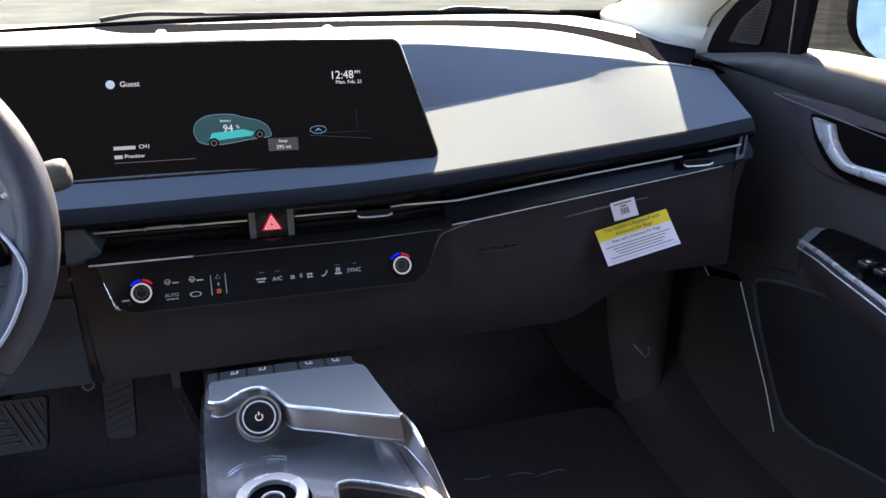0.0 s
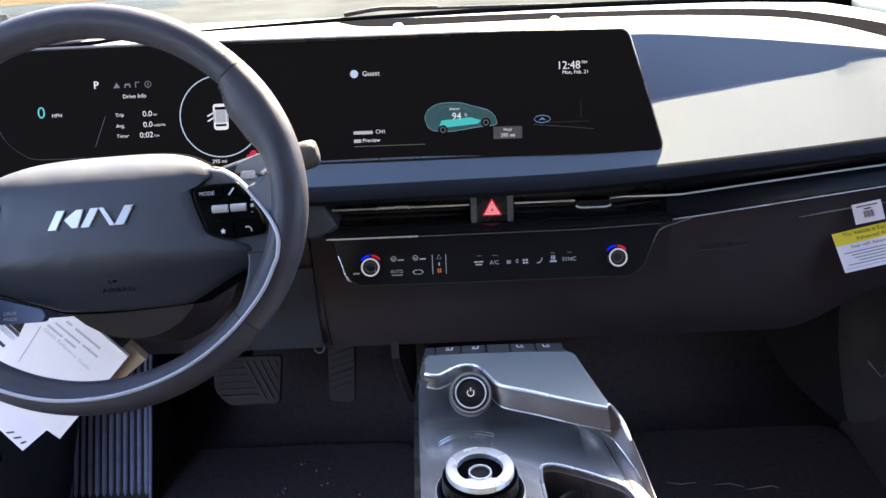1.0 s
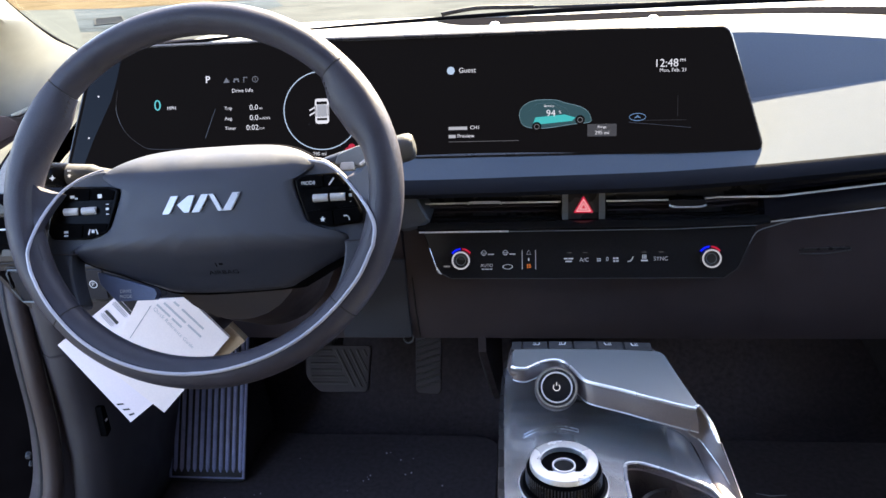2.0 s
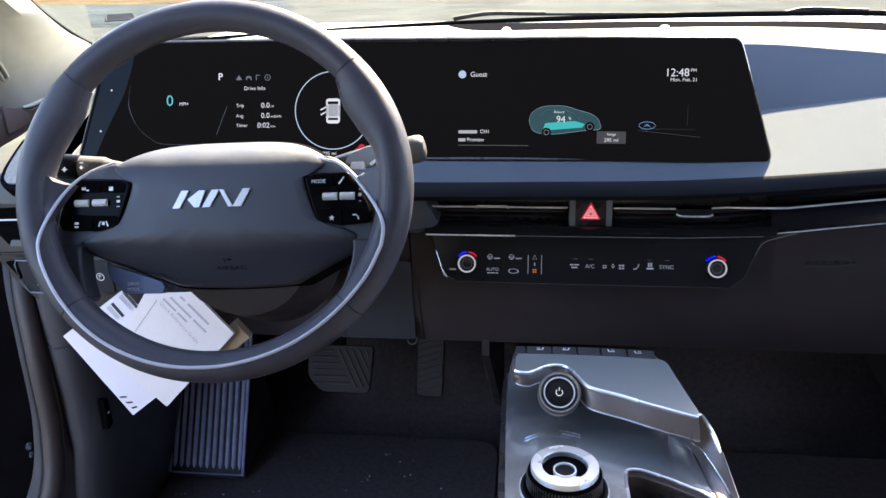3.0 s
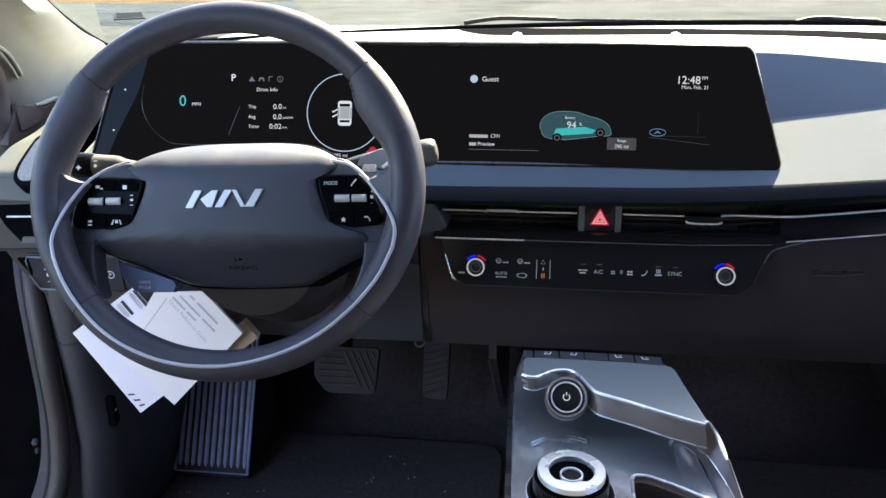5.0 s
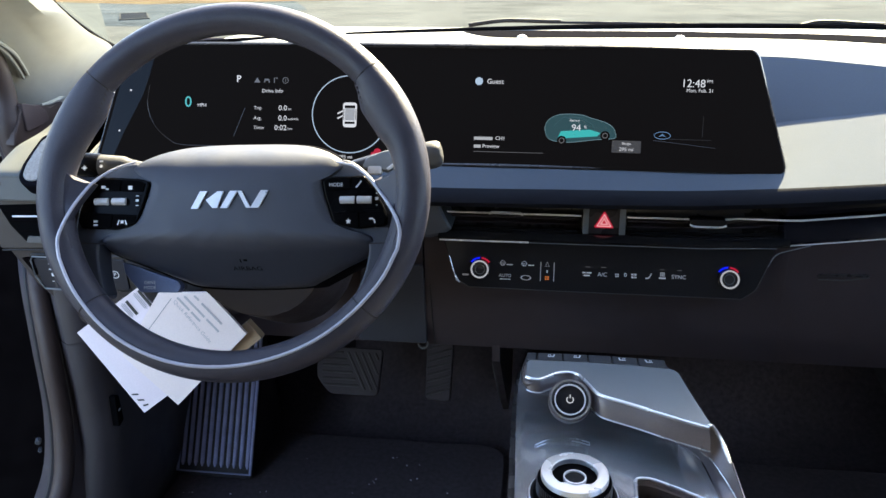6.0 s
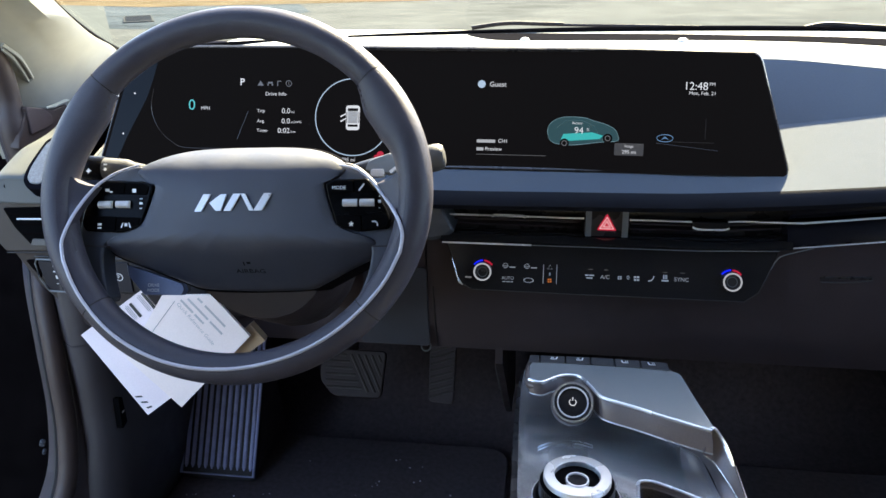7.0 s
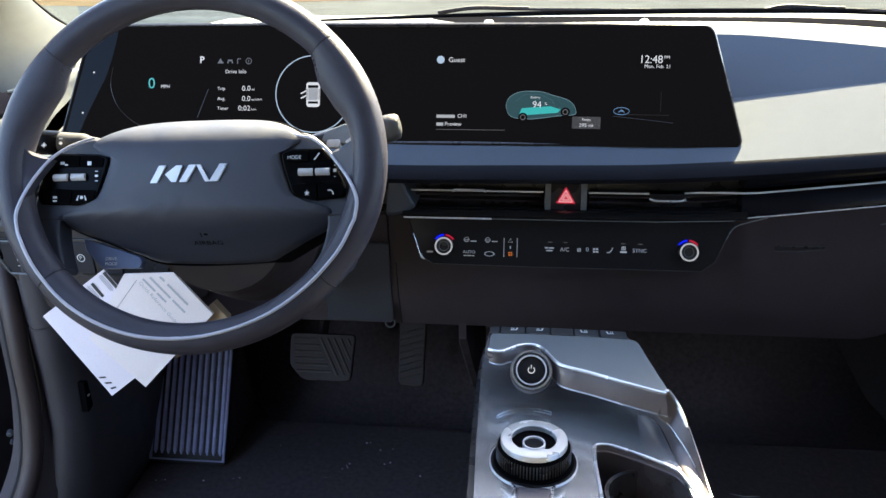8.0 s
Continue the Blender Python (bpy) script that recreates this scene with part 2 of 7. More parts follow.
def tube(line, radius, bm=None, sides=10, closed=False, up=(0, 0, 1), flat=1.0, caps=True):
    """A round or flattened bar along a line."""
    line = [Vector(p) for p in line]
    n, rows = len(line), []
    for i, p in enumerate(line):
        a = line[i - 1] if closed or i else p
        b = line[(i + 1) % n] if closed or i < n - 1 else p
        d = (b - a).normalized()
        side = d.cross(Vector(up)).normalized()
        top = side.cross(d)
        r = radius[i] if isinstance(radius, (list, tuple)) else radius
        rows.append([p + r * (math.cos(k * math.tau / sides) * side + flat * math.sin(k * math.tau / sides) * top) for k in range(sides)])
    if closed:
        rows.append(rows[0])
    return loft(rows, bm, close=True, cap=caps and not closed)


def rounded(pts, radius, steps=4):
    """An outline with its corners rounded."""
    out, n = [], len(pts)
    for i in range(n):
        p, a, b = Vector(pts[i]), Vector(pts[i - 1]), Vector(pts[(i + 1) % n])
        r = min(radius, (a - p).length * 0.45, (b - p).length * 0.45)
        s, e = p + (a - p).normalized() * r, p + (b - p).normalized() * r
        for k in range(steps + 1):
            t = k / steps
            q = (1 - t) ** 2 * s + 2 * t * (1 - t) * p + t * t * e
            out.append((q.x, q.y))
    return out


def ring(cx, cy, r, n=32, a0=0.0, a1=math.tau):
    full = abs(a1 - a0 - math.tau) < 1e-6
    return [(cx + r * math.cos(a0 + (a1 - a0) * k / (n if full else n - 1)), cy + r * math.sin(a0 + (a1 - a0) * k / (n if full else n - 1))) for k in range(n)]


def annulus(cx, cy, r0, r1, depth, m, a0=0.0, a1=math.tau, n=40, bm=None):
    """A flat ring, or an arc of one, with depth."""
    bm = bm or bmesh.new()
    full = abs(a1 - a0 - math.tau) < 1e-6
    rows = []
    for u, v in zip(ring(cx, cy, r0, n, a0, a1), ring(cx, cy, r1, n, a0, a1)):
        rows.append([m @ Vector((*u, 0)), m @ Vector((*v, 0)), m @ Vector((*v, -depth)), m @ Vector((*u, -depth))])
    if full:
        rows.append(rows[0])
    return loft(rows, bm, close=True, cap=not full)


def turned(profile, m, n=40, bm=None):
    """A turned solid: profile of (radius, height) about m's w axis."""
    rows = [[m @ Vector((r * math.cos(k * math.tau / n), r * math.sin(k * math.tau / n), h)) for k in range(n)] for r, h in profile]
    return loft(rows, bm, close=True, cap=True)


def words(text, size, m, bm=None, bold=0.0, align="LEFT", wide=1.0):
    """Lettering in Blender's own font as flat mesh faces in m's plane."""
    c = bpy.data.curves.new("words", "FONT")
    c.body, c.size, c.align_x, c.align_y, c.offset = text, size, align, "CENTER", bold
    c.resolution_u = 3
    o = bpy.data.objects.new("words", c)
    me = bpy.data.meshes.new_from_object(o)
    me.transform(m @ Matrix.Diagonal((wide, 1, 1, 1)))
    bm = bm or bmesh.new()
    bm.from_mesh(me)
    bpy.data.objects.remove(o)
    bpy.data.curves.remove(c)
    bpy.data.meshes.remove(me)
    return bm


def flat(outline, m, bm=None):
    bm = bm or bmesh.new()
    bm.faces.new([bm.verts.new(m @ Vector((u, v, 0))) for u, v in outline])
    return bm


def bars(rects, m, bm=None):
    """Flat rectangles (u, v, width, height), centred."""
    bm = bm or bmesh.new()
    for u, v, w, h in rects:
        flat([(u - w / 2, v - h / 2), (u + w / 2, v - h / 2), (u + w / 2, v + h / 2), (u - w / 2, v + h / 2)], m, bm)
    return bm


def facing(x, y, z, tilt=0.0, turn=0.0):
    """A plane that faces the seats (towards -y), leaning back by tilt; u to the right, v up, w out of it."""
    t = radians(tilt)
    return Matrix.Translation((x, y, z)) @ Matrix.Rotation(radians(turn), 4, "Z") @ Matrix(((1, 0, 0, 0), (0, math.sin(t), -math.cos(t), 0), (0, math.cos(t), math.sin(t), 0), (0, 0, 0, 1)))


def curve_at(pairs, x):
    """A smooth curve through (x, value) pairs, without overshoot."""
    xs, vs = [p[0] for p in pairs], [p[1] for p in pairs]
    x = min(max(x, xs[0]), xs[-1])
    i = max(0, min(len(xs) - 2, sum(1 for q in xs if q <= x) - 1))
    d = [(vs[k + 1] - vs[k]) / (xs[k + 1] - xs[k]) for k in range(len(xs) - 1)]
    def slope(k):
        if k == 0 or k == len(xs) - 1:
            return d[min(k, len(d) - 1)]
        return 0.0 if d[k - 1] * d[k] <= 0 else 2 * d[k - 1] * d[k] / (d[k - 1] + d[k])
    h = xs[i + 1] - xs[i]
    t = (x - xs[i]) / h
    return (2 * t ** 3 - 3 * t ** 2 + 1) * vs[i] + (t ** 3 - 2 * t ** 2 + t) * h * slope(i) + (3 * t ** 2 - 2 * t ** 3) * vs[i + 1] + (t ** 3 - t ** 2) * h * slope(i + 1)


def hole_plate(outer, holes, m, thick):
    """A plate with openings: outlines (u, v) in m's plane, going back by thick."""
    bm = bmesh.new()
    edges = []
    for loop in (outer, *holes):
        vs = [bm.verts.new((u, v, 0)) for u, v in loop]
        edges += [bm.edges.new((vs[i - 1], vs[i])) for i in range(len(vs))]
    bmesh.ops.triangle_fill(bm, edges=edges, use_beauty=True, use_dissolve=False)
    made = bmesh.ops.extrude_face_region(bm, geom=bm.faces[:])
    bmesh.ops.translate(bm, verts=[v for v in made["geom"] if isinstance(v, bmesh.types.BMVert)], vec=(0, 0, -thick))
    bmesh.ops.transform(bm, matrix=m, verts=bm.verts)
    return bm


def side_plate(outline, x, thick, bm=None):
    """A plate parallel to the doors: outline of (y, z) at x, going outwards by thick."""
    m = Matrix(((0, 0, -1, x), (1, 0, 0, 0), (0, 1, 0, 0), (0, 0, 0, 1)))
    if x < 0:
        m = Matrix(((0, 0, 1, x), (1, 0, 0, 0), (0, 1, 0, 0), (0, 0, 0, 1)))
    return prism(outline, thick, m, bm)


# ---- the world outside ----
ASPHALT = material("sunlit worn asphalt", (0.050, 0.0535, 0.057), 0.9, scale=1.1, vary=0.30, bump=0.4, grain=60, spec=0.04)
CONCRETE = material("pale concrete", (0.052, 0.0575, 0.061), 0.9, scale=0.8, vary=0.12, bump=0.3, grain=40, spec=0.04)
GREY_LOT = material("blue-grey patched asphalt", (0.036, 0.044, 0.055), 0.9, scale=0.9, vary=0.5, bump=0.4, grain=14, stretch=(0.25, 1, 1), spec=0.04)
GRASS = material("dry winter grass", (0.060, 0.048, 0.033), 1.0, scale=1.2, vary=0.35, bump=0.5, grain=30, spec=0.04)
SHADED_LOT = material("dark asphalt with shade in its colour", (0.0075, 0.0077, 0.0080), 0.9, scale=1.5, vary=0.5, bump=0.4, grain=20, spec=0.04)
IRON = material("cast iron", (0.040, 0.042, 0.045), 0.8, scale=20, vary=0.3, bump=0.3, spec=0.04)
STREET = -0.42


def sheet(name, outline, z, mat, label, category):
    bm = bmesh.new()
    bm.faces.new([bm.verts.new((x, y, z)) for x, y in outline])
    return tagged(part(name, bm, mat, smooth=0), label, category, kind="structure")


sheet("ground", [(-900, -900), (900, -900), (900, 900), (-900, 900)], STREET, ASPHALT, "sunlit worn grey asphalt of a car lot", "ground")

# ---- car shell ----
def shell_sheet(name, rows, mat, label, category, thick=0.02, kind="structure"):
    ob = part(name, loft(rows), mat, smooth=40)
    s = ob.modifiers.new("thickness", "SOLIDIFY")
    s.thickness, s.offset = thick, 0
    return tagged(ob, label, category, kind=kind)


FLOOR_Z = 0.03
shell_sheet("floor", [[(x, y, z) for y, z in ((-1.9, FLOOR_Z), (0.62, FLOOR_Z), (0.70, 0.06), (0.88, 0.30), (0.93, 0.72))] for x in (-0.80, -0.3, 0.3, 0.80)], CARPET, "black carpeted cabin floor and sloping toe board", "floor")
shell_sheet("ceiling", [[(x, y, 1.235 + dz - 0.05 * (x / 0.6) ** 2) for y, dz in ((0.02, -0.03), (-0.15, 0.0), (-0.9, 0.01), (-1.9, -0.1))] for x in (-0.62, -0.3, 0.0, 0.3, 0.62)], HEADLINER, "pale grey cloth headliner of the cabin", "ceiling", 0.03)
shell_sheet("wall_back", [[(x, -1.9 + 0.25 * max(0, z - 0.8), z) for z in (FLOOR_Z, 0.5, 0.8, 1.14)] for x in (-0.8, 0.0, 0.8)], BLACK, "plain dark back wall of the cabin", "wall")
for side, name in ((-1, "wall_left"), (1, "wall_right")):
    shell_sheet(name, [[(side * 0.80, y, z) for z in (-0.12, 0.3, 0.76)] for y in (-1.9, -1.2, -0.62)], BLACK, "plain dark side wall behind the door", "wall")
    shell_sheet("wall_upper", [[(side * (0.80 - 0.17 * f), y, 0.74 + 0.44 * f) for f in (0, 0.5, 1)] for y in (-1.9, -1.2, -0.64)], HEADLINER, "plain grey upper side wall behind the door", "wall")
    post = loft([[(side * (0.79 - 0.14 * k), -0.60 - 0.12 * a - 0.08 * k, 0.2 + 1.02 * k) for a in (0, 1)] for k in (0, 0.35, 0.7, 1.0)])
    ob = part("door_pillar", post, PILLAR, smooth=40)
    s = ob.modifiers.new("thickness", "SOLIDIFY")
    s.thickness = 0.04
    tagged(ob, "pale grey door pillar between the side windows", "pillar", kind="structure")

PAINT = material("dark grey car paint", (0.06, 0.063, 0.068), 0.25, metal=0.5, scale=30, vary=0.1, bump=0.0, coat=0.6)
shell_sheet("roof_panel", [[(x, y, 1.272 + dz - 0.05 * (x / 0.6) ** 2) for y, dz in ((0.0, -0.02), (-0.15, 0.0), (-0.9, 0.01), (-1.9, -0.1))] for x in (-0.66, -0.33, 0.0, 0.33, 0.66)], PAINT, "dark grey painted roof of the car", "roof")

# front pillars: trim between the windshield and the side window, each from its front edge to its rear edge
def pushed_out(pts, k):
    """Moves a line of points outwards from the cabin's middle."""
    mid = Vector((-0.07, -0.69, 0.91))
    return [tuple(mid + (Vector(p) - mid) * k) for p in pts]


def front_pillar(front, rear, side):
    rows = []
    for a, b in zip(smooth_line(front, 6), smooth_line(rear, 6)):
        mid = (a + b) / 2
        inward = Vector((-side, -0.35, 0)) * 0.016
        rows.append([a + Vector((side * 0.05, 0.035, 0.0)), a, a + Vector((-side * 0.003, -0.055, 0.0)), a * 0.55 + b * 0.45 + inward * 0.95, mid * 0.9 + b * 0.1 + inward, a * 0.25 + b * 0.75 + inward * 0.8, b, b + Vector((side * 0.05, -0.01, 0.0))])
    ob = part("front_pillar", loft(rows, close=True, cap=True), PILLAR, smooth=60)
    return tagged(ob, "pale grey cloth trim of the windshield pillar", "pillar", kind="structure")


PILLAR_R = [(0.735, 0.84, 0.70), (0.70, 0.845, 0.772), (0.726, 0.79, 0.805), (0.700, 0.70, 0.865), (0.622, 0.52, 0.967), (0.595, 0.27, 1.09), (0.57, 0.0, 1.20)]
PILLAR_L = [(-0.83, 0.64, 0.70), (-0.812, 0.60, 0.762), (-0.795, 0.50, 0.80), (-0.770, 0.385, 0.853), (-0.735, 0.22, 0.945), (-0.685, 0.04, 1.075), (-0.61, -0.12, 1.20)]
front_pillar(PILLAR_R,
             [(0.755, 0.57, 0.66), (0.750, 0.565, 0.728), (0.750, 0.535, 0.785), (0.745, 0.455, 0.83), (0.725, 0.31, 0.91), (0.69, 0.08, 1.06), (0.64, -0.16, 1.19)], 1)
front_pillar(PILLAR_L,
             pushed_out([(-0.815, 0.34, 0.64), (-0.810, 0.305, 0.728), (-0.806, 0.270, 0.775), (-0.795, 0.222, 0.83), (-0.76, 0.06, 0.93), (-0.70, -0.14, 1.08), (-0.64, -0.30, 1.19)], 1.11), -1)

# windshield, between the two pillars' front edges
def bow_row(a, m, b, n=16):
    out = []
    for k in range(n + 1):
        s = k / n
        out.append(Vector(a) * ((1 - s) * (1 - 2 * s)) + Vector(m) * (4 * s * (1 - s)) + Vector(b) * (s * (2 * s - 1)))
    return out


GLASS_MID = [(0, 0.90, 0.765), (0, 0.845, 0.800), (0, 0.75, 0.86), (0, 0.57, 0.965), (0, 0.30, 1.10), (0, 0.03, 1.225)]
glass_rows = [bow_row(Vector(a) + Vector((-0.012, 0.012, 0)), m, Vector(b) + Vector((0.012, 0.012, 0))) for a, m, b in zip(PILLAR_L[1:], GLASS_MID, PILLAR_R[1:])]
ws = part("window_1", loft(glass_rows), WINDSHIELD, smooth=60)
tagged(ws, "clear raked windshield glass", "windshield", kind="structure")
ws.visible_shadow = False
frit = [[p + Vector((0, -0.001, -0.025)) for p in glass_rows[0]], [p + Vector((0, -0.002, 0.0)) for p in glass_rows[0]], [p.lerp(q, 0.12 + 0.34 * (1 - (p.x / 0.8) ** 2)) + Vector((0, -0.002, 0)) for p, q in zip(glass_rows[0], glass_rows[1])]]
fr = part("window_band", loft(frit), SLOT_GREY, smooth=60)
fr.modifiers.new("thickness", "SOLIDIFY").thickness = 0.003
tagged(fr, "black painted band along the foot of the windshield", "trim", kind="structure")

for k in (0, -1):
    edge = smooth_line([r[k] + Vector((0.004 if k == 0 else -0.004, -0.004, 0.0)) for r in glass_rows[:5]], 5)
    tagged(part("window_seal", tube(edge, [0.008 - 0.006 * min(1, i / 12) for i in range(len(edge))], sides=8), SLOT_GREY), "black seal along the edge of the windshield", "seal", kind="structure")

# outer body round the front: bonnet, wings, cowl
shell_sheet("bonnet", [[(x, y, z - 0.05 * (x / 0.8) ** 2) for y, z in ((0.96, 0.70), (1.25, 0.655), (1.6, 0.56), (1.85, 0.42))] for x in (-0.80, -0.4, 0.0, 0.4, 0.80)], PAINT, "dark grey painted bonnet ahead of the windshield", "bonnet")
for side in (-1, 1):
    shell_sheet("wing", [[(side * (0.80 + 0.10 * f), y, z) for f, z in ((0.0, 0.66), (0.6, 0.60), (1.0, 0.45), (1.0, 0.0), (0.9, -0.25))] for y in (0.50, 0.9, 1.3, 1.7)], PAINT, "dark grey painted front wing", "wing")
    shell_sheet("hinge_post", [[(side * x, y, z) for x, y in ((0.775, 0.46), (0.80, 0.52), (0.88, 0.54), (0.92, 0.56))] for z in (-0.15, 0.2, 0.5, 0.66)], PAINT, "dark grey painted hinge post of the door", "door post")
    shell_sheet("side_sill", [[(side * x, y, z) for x, z in ((0.78, 0.05), (0.80, 0.10), (0.86, 0.08), (0.88, -0.1))] for y in (0.52, 0.0, -0.6, -1.9)], PAINT, "dark grey painted sill below the door", "sill")
shell_sheet("nose", [[(x, y, z) for y, z in ((1.85, 0.42), (1.93, 0.2), (1.93, -0.25))] for x in (-0.85, 0.0, 0.85)], PAINT, "dark grey painted nose of the car", "body")
shell_sheet("cowl", [[(x, y - 0.10 * (x / 0.85) ** 2, z) for y, z in ((0.895, 0.755), (0.93, 0.745), (0.97, 0.695))] for x in [k / 8 * 0.85 for k in range(-8, 9)]], BLACK, "black plastic cowl below the windshield", "cowl", 0.006)


# ---- dashboard ----
dash = thing("dashboard", (0, 0.4, 0.40), "grey cloth dashboard with black lower half and chrome lines", "dashboard")
LIP_Y = 0.195
LIP = [(-0.76, 0.652), (-0.62, 0.648), (-0.206, 0.6460), (-0.054, 0.6480), (0.0675, 0.6500), (0.173, 0.6555), (0.238, 0.6605), (0.3354, 0.6690), (0.4207, 0.6767), (0.5046, 0.6845), (0.602, 0.6945), (0.70, 0.703)]
TOP_YS = [(-0.76, 0.335), (-0.6, 0.36), (-0.45, 0.387), (0.19, 0.387), (0.313, 0.369), (0.393, 0.354), (0.468, 0.3386), (0.53, 0.335), (0.70, 0.335)]
TOP = [(-0.76, 0.700), (-0.651, 0.735), (-0.575, 0.760), (-0.45, 0.780), (-0.2, 0.784), (0.19, 0.784), (0.313, 0.777), (0.393, 0.770), (0.468, 0.7616), (0.53, 0.753), (0.575, 0.747), (0.651, 0.733), (0.70, 0.720)]
CREASE = [(-0.76, 0.672), (-0.6, 0.69), (-0.4, 0.70), (0.10, 0.703), (0.190, 0.714), (0.313, 0.729), (0.393, 0.738), (0.468, 0.748), (0.53, 0.7495), (0.60, 0.741), (0.70, 0.719)]
CREASE_Y = [(-0.76, 0.30), (0.19, 0.318), (0.313, 0.321), (0.468, 0.325), (0.53, 0.329), (0.56, 0.331), (0.70, 0.333)]


def stations(a, b, n):
    return [a + (b - a) * k / n for k in range(n + 1)]


def face_rows(xs):
    rows = []
    for x in xs:
        zt, zc, zl, yc = curve_at(TOP, x), curve_at(CREASE, x), curve_at(LIP, x), curve_at(CREASE_Y, x)
        TOP_Y = curve_at(TOP_YS, x)
        e = min(1.0, (zt - zc) / 0.03)
        prof = [(TOP_Y + 0.012, zt + 0.0005), (TOP_Y, zt - 0.002 * e), (TOP_Y + 0.33 * (yc - TOP_Y), zt + 0.35 * (zc - zt))]
        prof += [(yc + 0.003, zc + 0.005 * e), (yc - 0.005, zc - 0.003)]
        for k in range(1, 6):
            f = k / 6
            prof.append((yc - 0.005 + f * (LIP_Y + 0.012 - yc + 0.005), zc - 0.003 + f * (zl + 0.002 - zc + 0.003)))
        prof += [(LIP_Y + 0.012, zl + 0.002), (LIP_Y + 0.004, zl - 0.004), (LIP_Y, zl - 0.012), (LIP_Y + 0.004, zl - 0.018), (LIP_Y + 0.03, zl - 0.020)]
        pull = 0.026 * min(max((x - 0.54) / 0.088, 0), 1)
        rows.append([(x - pull * min(max((0.33 - y) / 0.13, 0), 1), y, z) for y, z in prof])
    return rows


def cloth_end(r):
    """Where the cloth of a row ends and the rolled lip, darkened as painted shade, begins."""
    k = 0.03 * min(max((0.36 - r[-5][0]) / 0.2, 0), 1)
    return Vector(r[-5]).lerp(Vector(r[-6]), k)


dash_rows = face_rows(stations(-0.668, 0.628, 110))
# the lip's dark colour holds the shade where the cloth rolls under
part("face_lip", loft([[cloth_end(r)] + [Vector(q) for q in r[-4:]] for r in dash_rows]), LIP_SHADE, dash, "rolled lip under the cloth, darkened as painted shade", smooth=50)
part("face_panel", loft([[Vector(q) for q in r[:-5]] + [cloth_end(r), cloth_end(r) + Vector((0, 0.004, -0.004))] for r in dash_rows]), FABRIC, dash, "grey woven cloth face panel with a crease", smooth=13)
END = smooth_line([(0.196, 0.650, 0), (0.200, 0.6545, 0), (0.212, 0.660, 0), (0.257, 0.6765, 0), (0.2945, 0.6815, 0), (0.3216, 0.6857, 0), (0.345, 0.692, 0), (0.366, 0.701, 0), (0.42, 0.712, 0)], 4)
rows = []
for x in stations(-0.7755, -0.670, 10):
    f = (x + 0.7755) / 0.1055
    rows.append([(x, p.x, p.y + 0.034 * f * min(1, max(0, (p.x - 0.20) / 0.15)) - 0.004 * (1 - min(1, 6 * f)) ** 2) for p in END])
part("end_panel", loft(rows), END_GREY, dash, "light grey end panel beside the open door", smooth=60)


def pad_z(x, y):
    """Height of the dash top behind the face's upper edge."""
    zt, TOP_Y = curve_at(TOP, x), curve_at(TOP_YS, x)
    f = min(max((y - TOP_Y) / (0.72 - TOP_Y), 0), 1)
    far = 0.772 - 0.03 * max(0, abs(x) - 0.5) - 0.20 * max(0, abs(x) - 0.66)
    return zt * (1 - f) + far * f - 0.002 * math.sin(math.pi * f)


# demister slot in the dash top: it bends back towards the doors
SLOT_FAR = [(-0.235, 0.806), (-0.17, 0.825), (-0.05, 0.828), (0.13, 0.822), (0.235, 0.805), (0.390, 0.780), (0.5203, 0.7149), (0.5801, 0.6596), (0.6310, 0.5953), (0.6453, 0.5767), (0.6580, 0.5580)]
SLOT_NEAR = [(-0.235, 0.794), (-0.17, 0.705), (-0.05, 0.706), (0.13, 0.716), (0.225, 0.714), (0.360, 0.686), (0.4865, 0.6331), (0.5387, 0.5720), (0.5590, 0.4950), (0.5700, 0.4480), (0.5790, 0.4250)]
rows = []
PAD_END = [(0.0, 0.600), (0.10, 0.618), (0.20, 0.655), (0.35, 0.715), (0.45, 0.755), (1.0, 0.80)]
for s in stations(-1, 1, 80):
    row = []
    for f in stations(0, 1, 26):
        x = s * curve_at(PAD_END, f) if s > 0 else s * curve_at([(0.0, 0.70), (0.10, 0.745), (0.3, 0.79), (1.0, 0.80)], f)
        y0 = curve_at(TOP_YS, min(x, 0.628)) + 0.012
        y = y0 + (0.90 - y0) * f
        row.append((x, y, pad_z(x, y)))
    rows.append(row)
part("top_pad", loft(rows), TOP_PAD, dash, "light grey grained dash top", smooth=60)
far, near = [smooth_line([(x, y, 0) for x, y in e], 6) for e in (SLOT_FAR, SLOT_NEAR)]
part("demister_slot", loft([[(q.x, q.y, pad_z(q.x, q.y) + 0.0012) for q in (a, a.lerp(b, 0.33), a.lerp(b, 0.67), b)] for a, b in zip(far, near)]), SLOT_GREY, dash, "dark demister slot", smooth=60)
# dark bar that carries the slot on towards the door's belt, and a black sheet that paints the shade of the gap beside
# it
rows = []
for back, ridge, low in (((0.6583, 0.6217), (0.645, 0.590), (0.632, 0.572)), ((0.6600, 0.5850), (0.6140, 0.5180), (0.5760, 0.4400)), ((0.6650, 0.5450), (0.6363, 0.4688), (0.5510, 0.3580)), ((0.7270, 0.5405), (0.6760, 0.4630), (0.5940, 0.3500)), ((0.7275, 0.5400), (0.6780, 0.4630), (0.5960, 0.3500))):
    mid = ((ridge[0] + low[0]) / 2, (ridge[1] + low[1]) / 2)
    rows.append([(x, y, pad_z(x, y) + h) for (x, y), h in ((back, 0.004), (ridge, 0.0060), (mid, 0.0042), (low, 0.0015), (low, -0.010), (back, -0.010))])
part("corner_trim", loft(rows, close=True, cap=True), TRIM_GREY, dash, "dark bar in the corner by the door", smooth=50)
bm = bmesh.new()
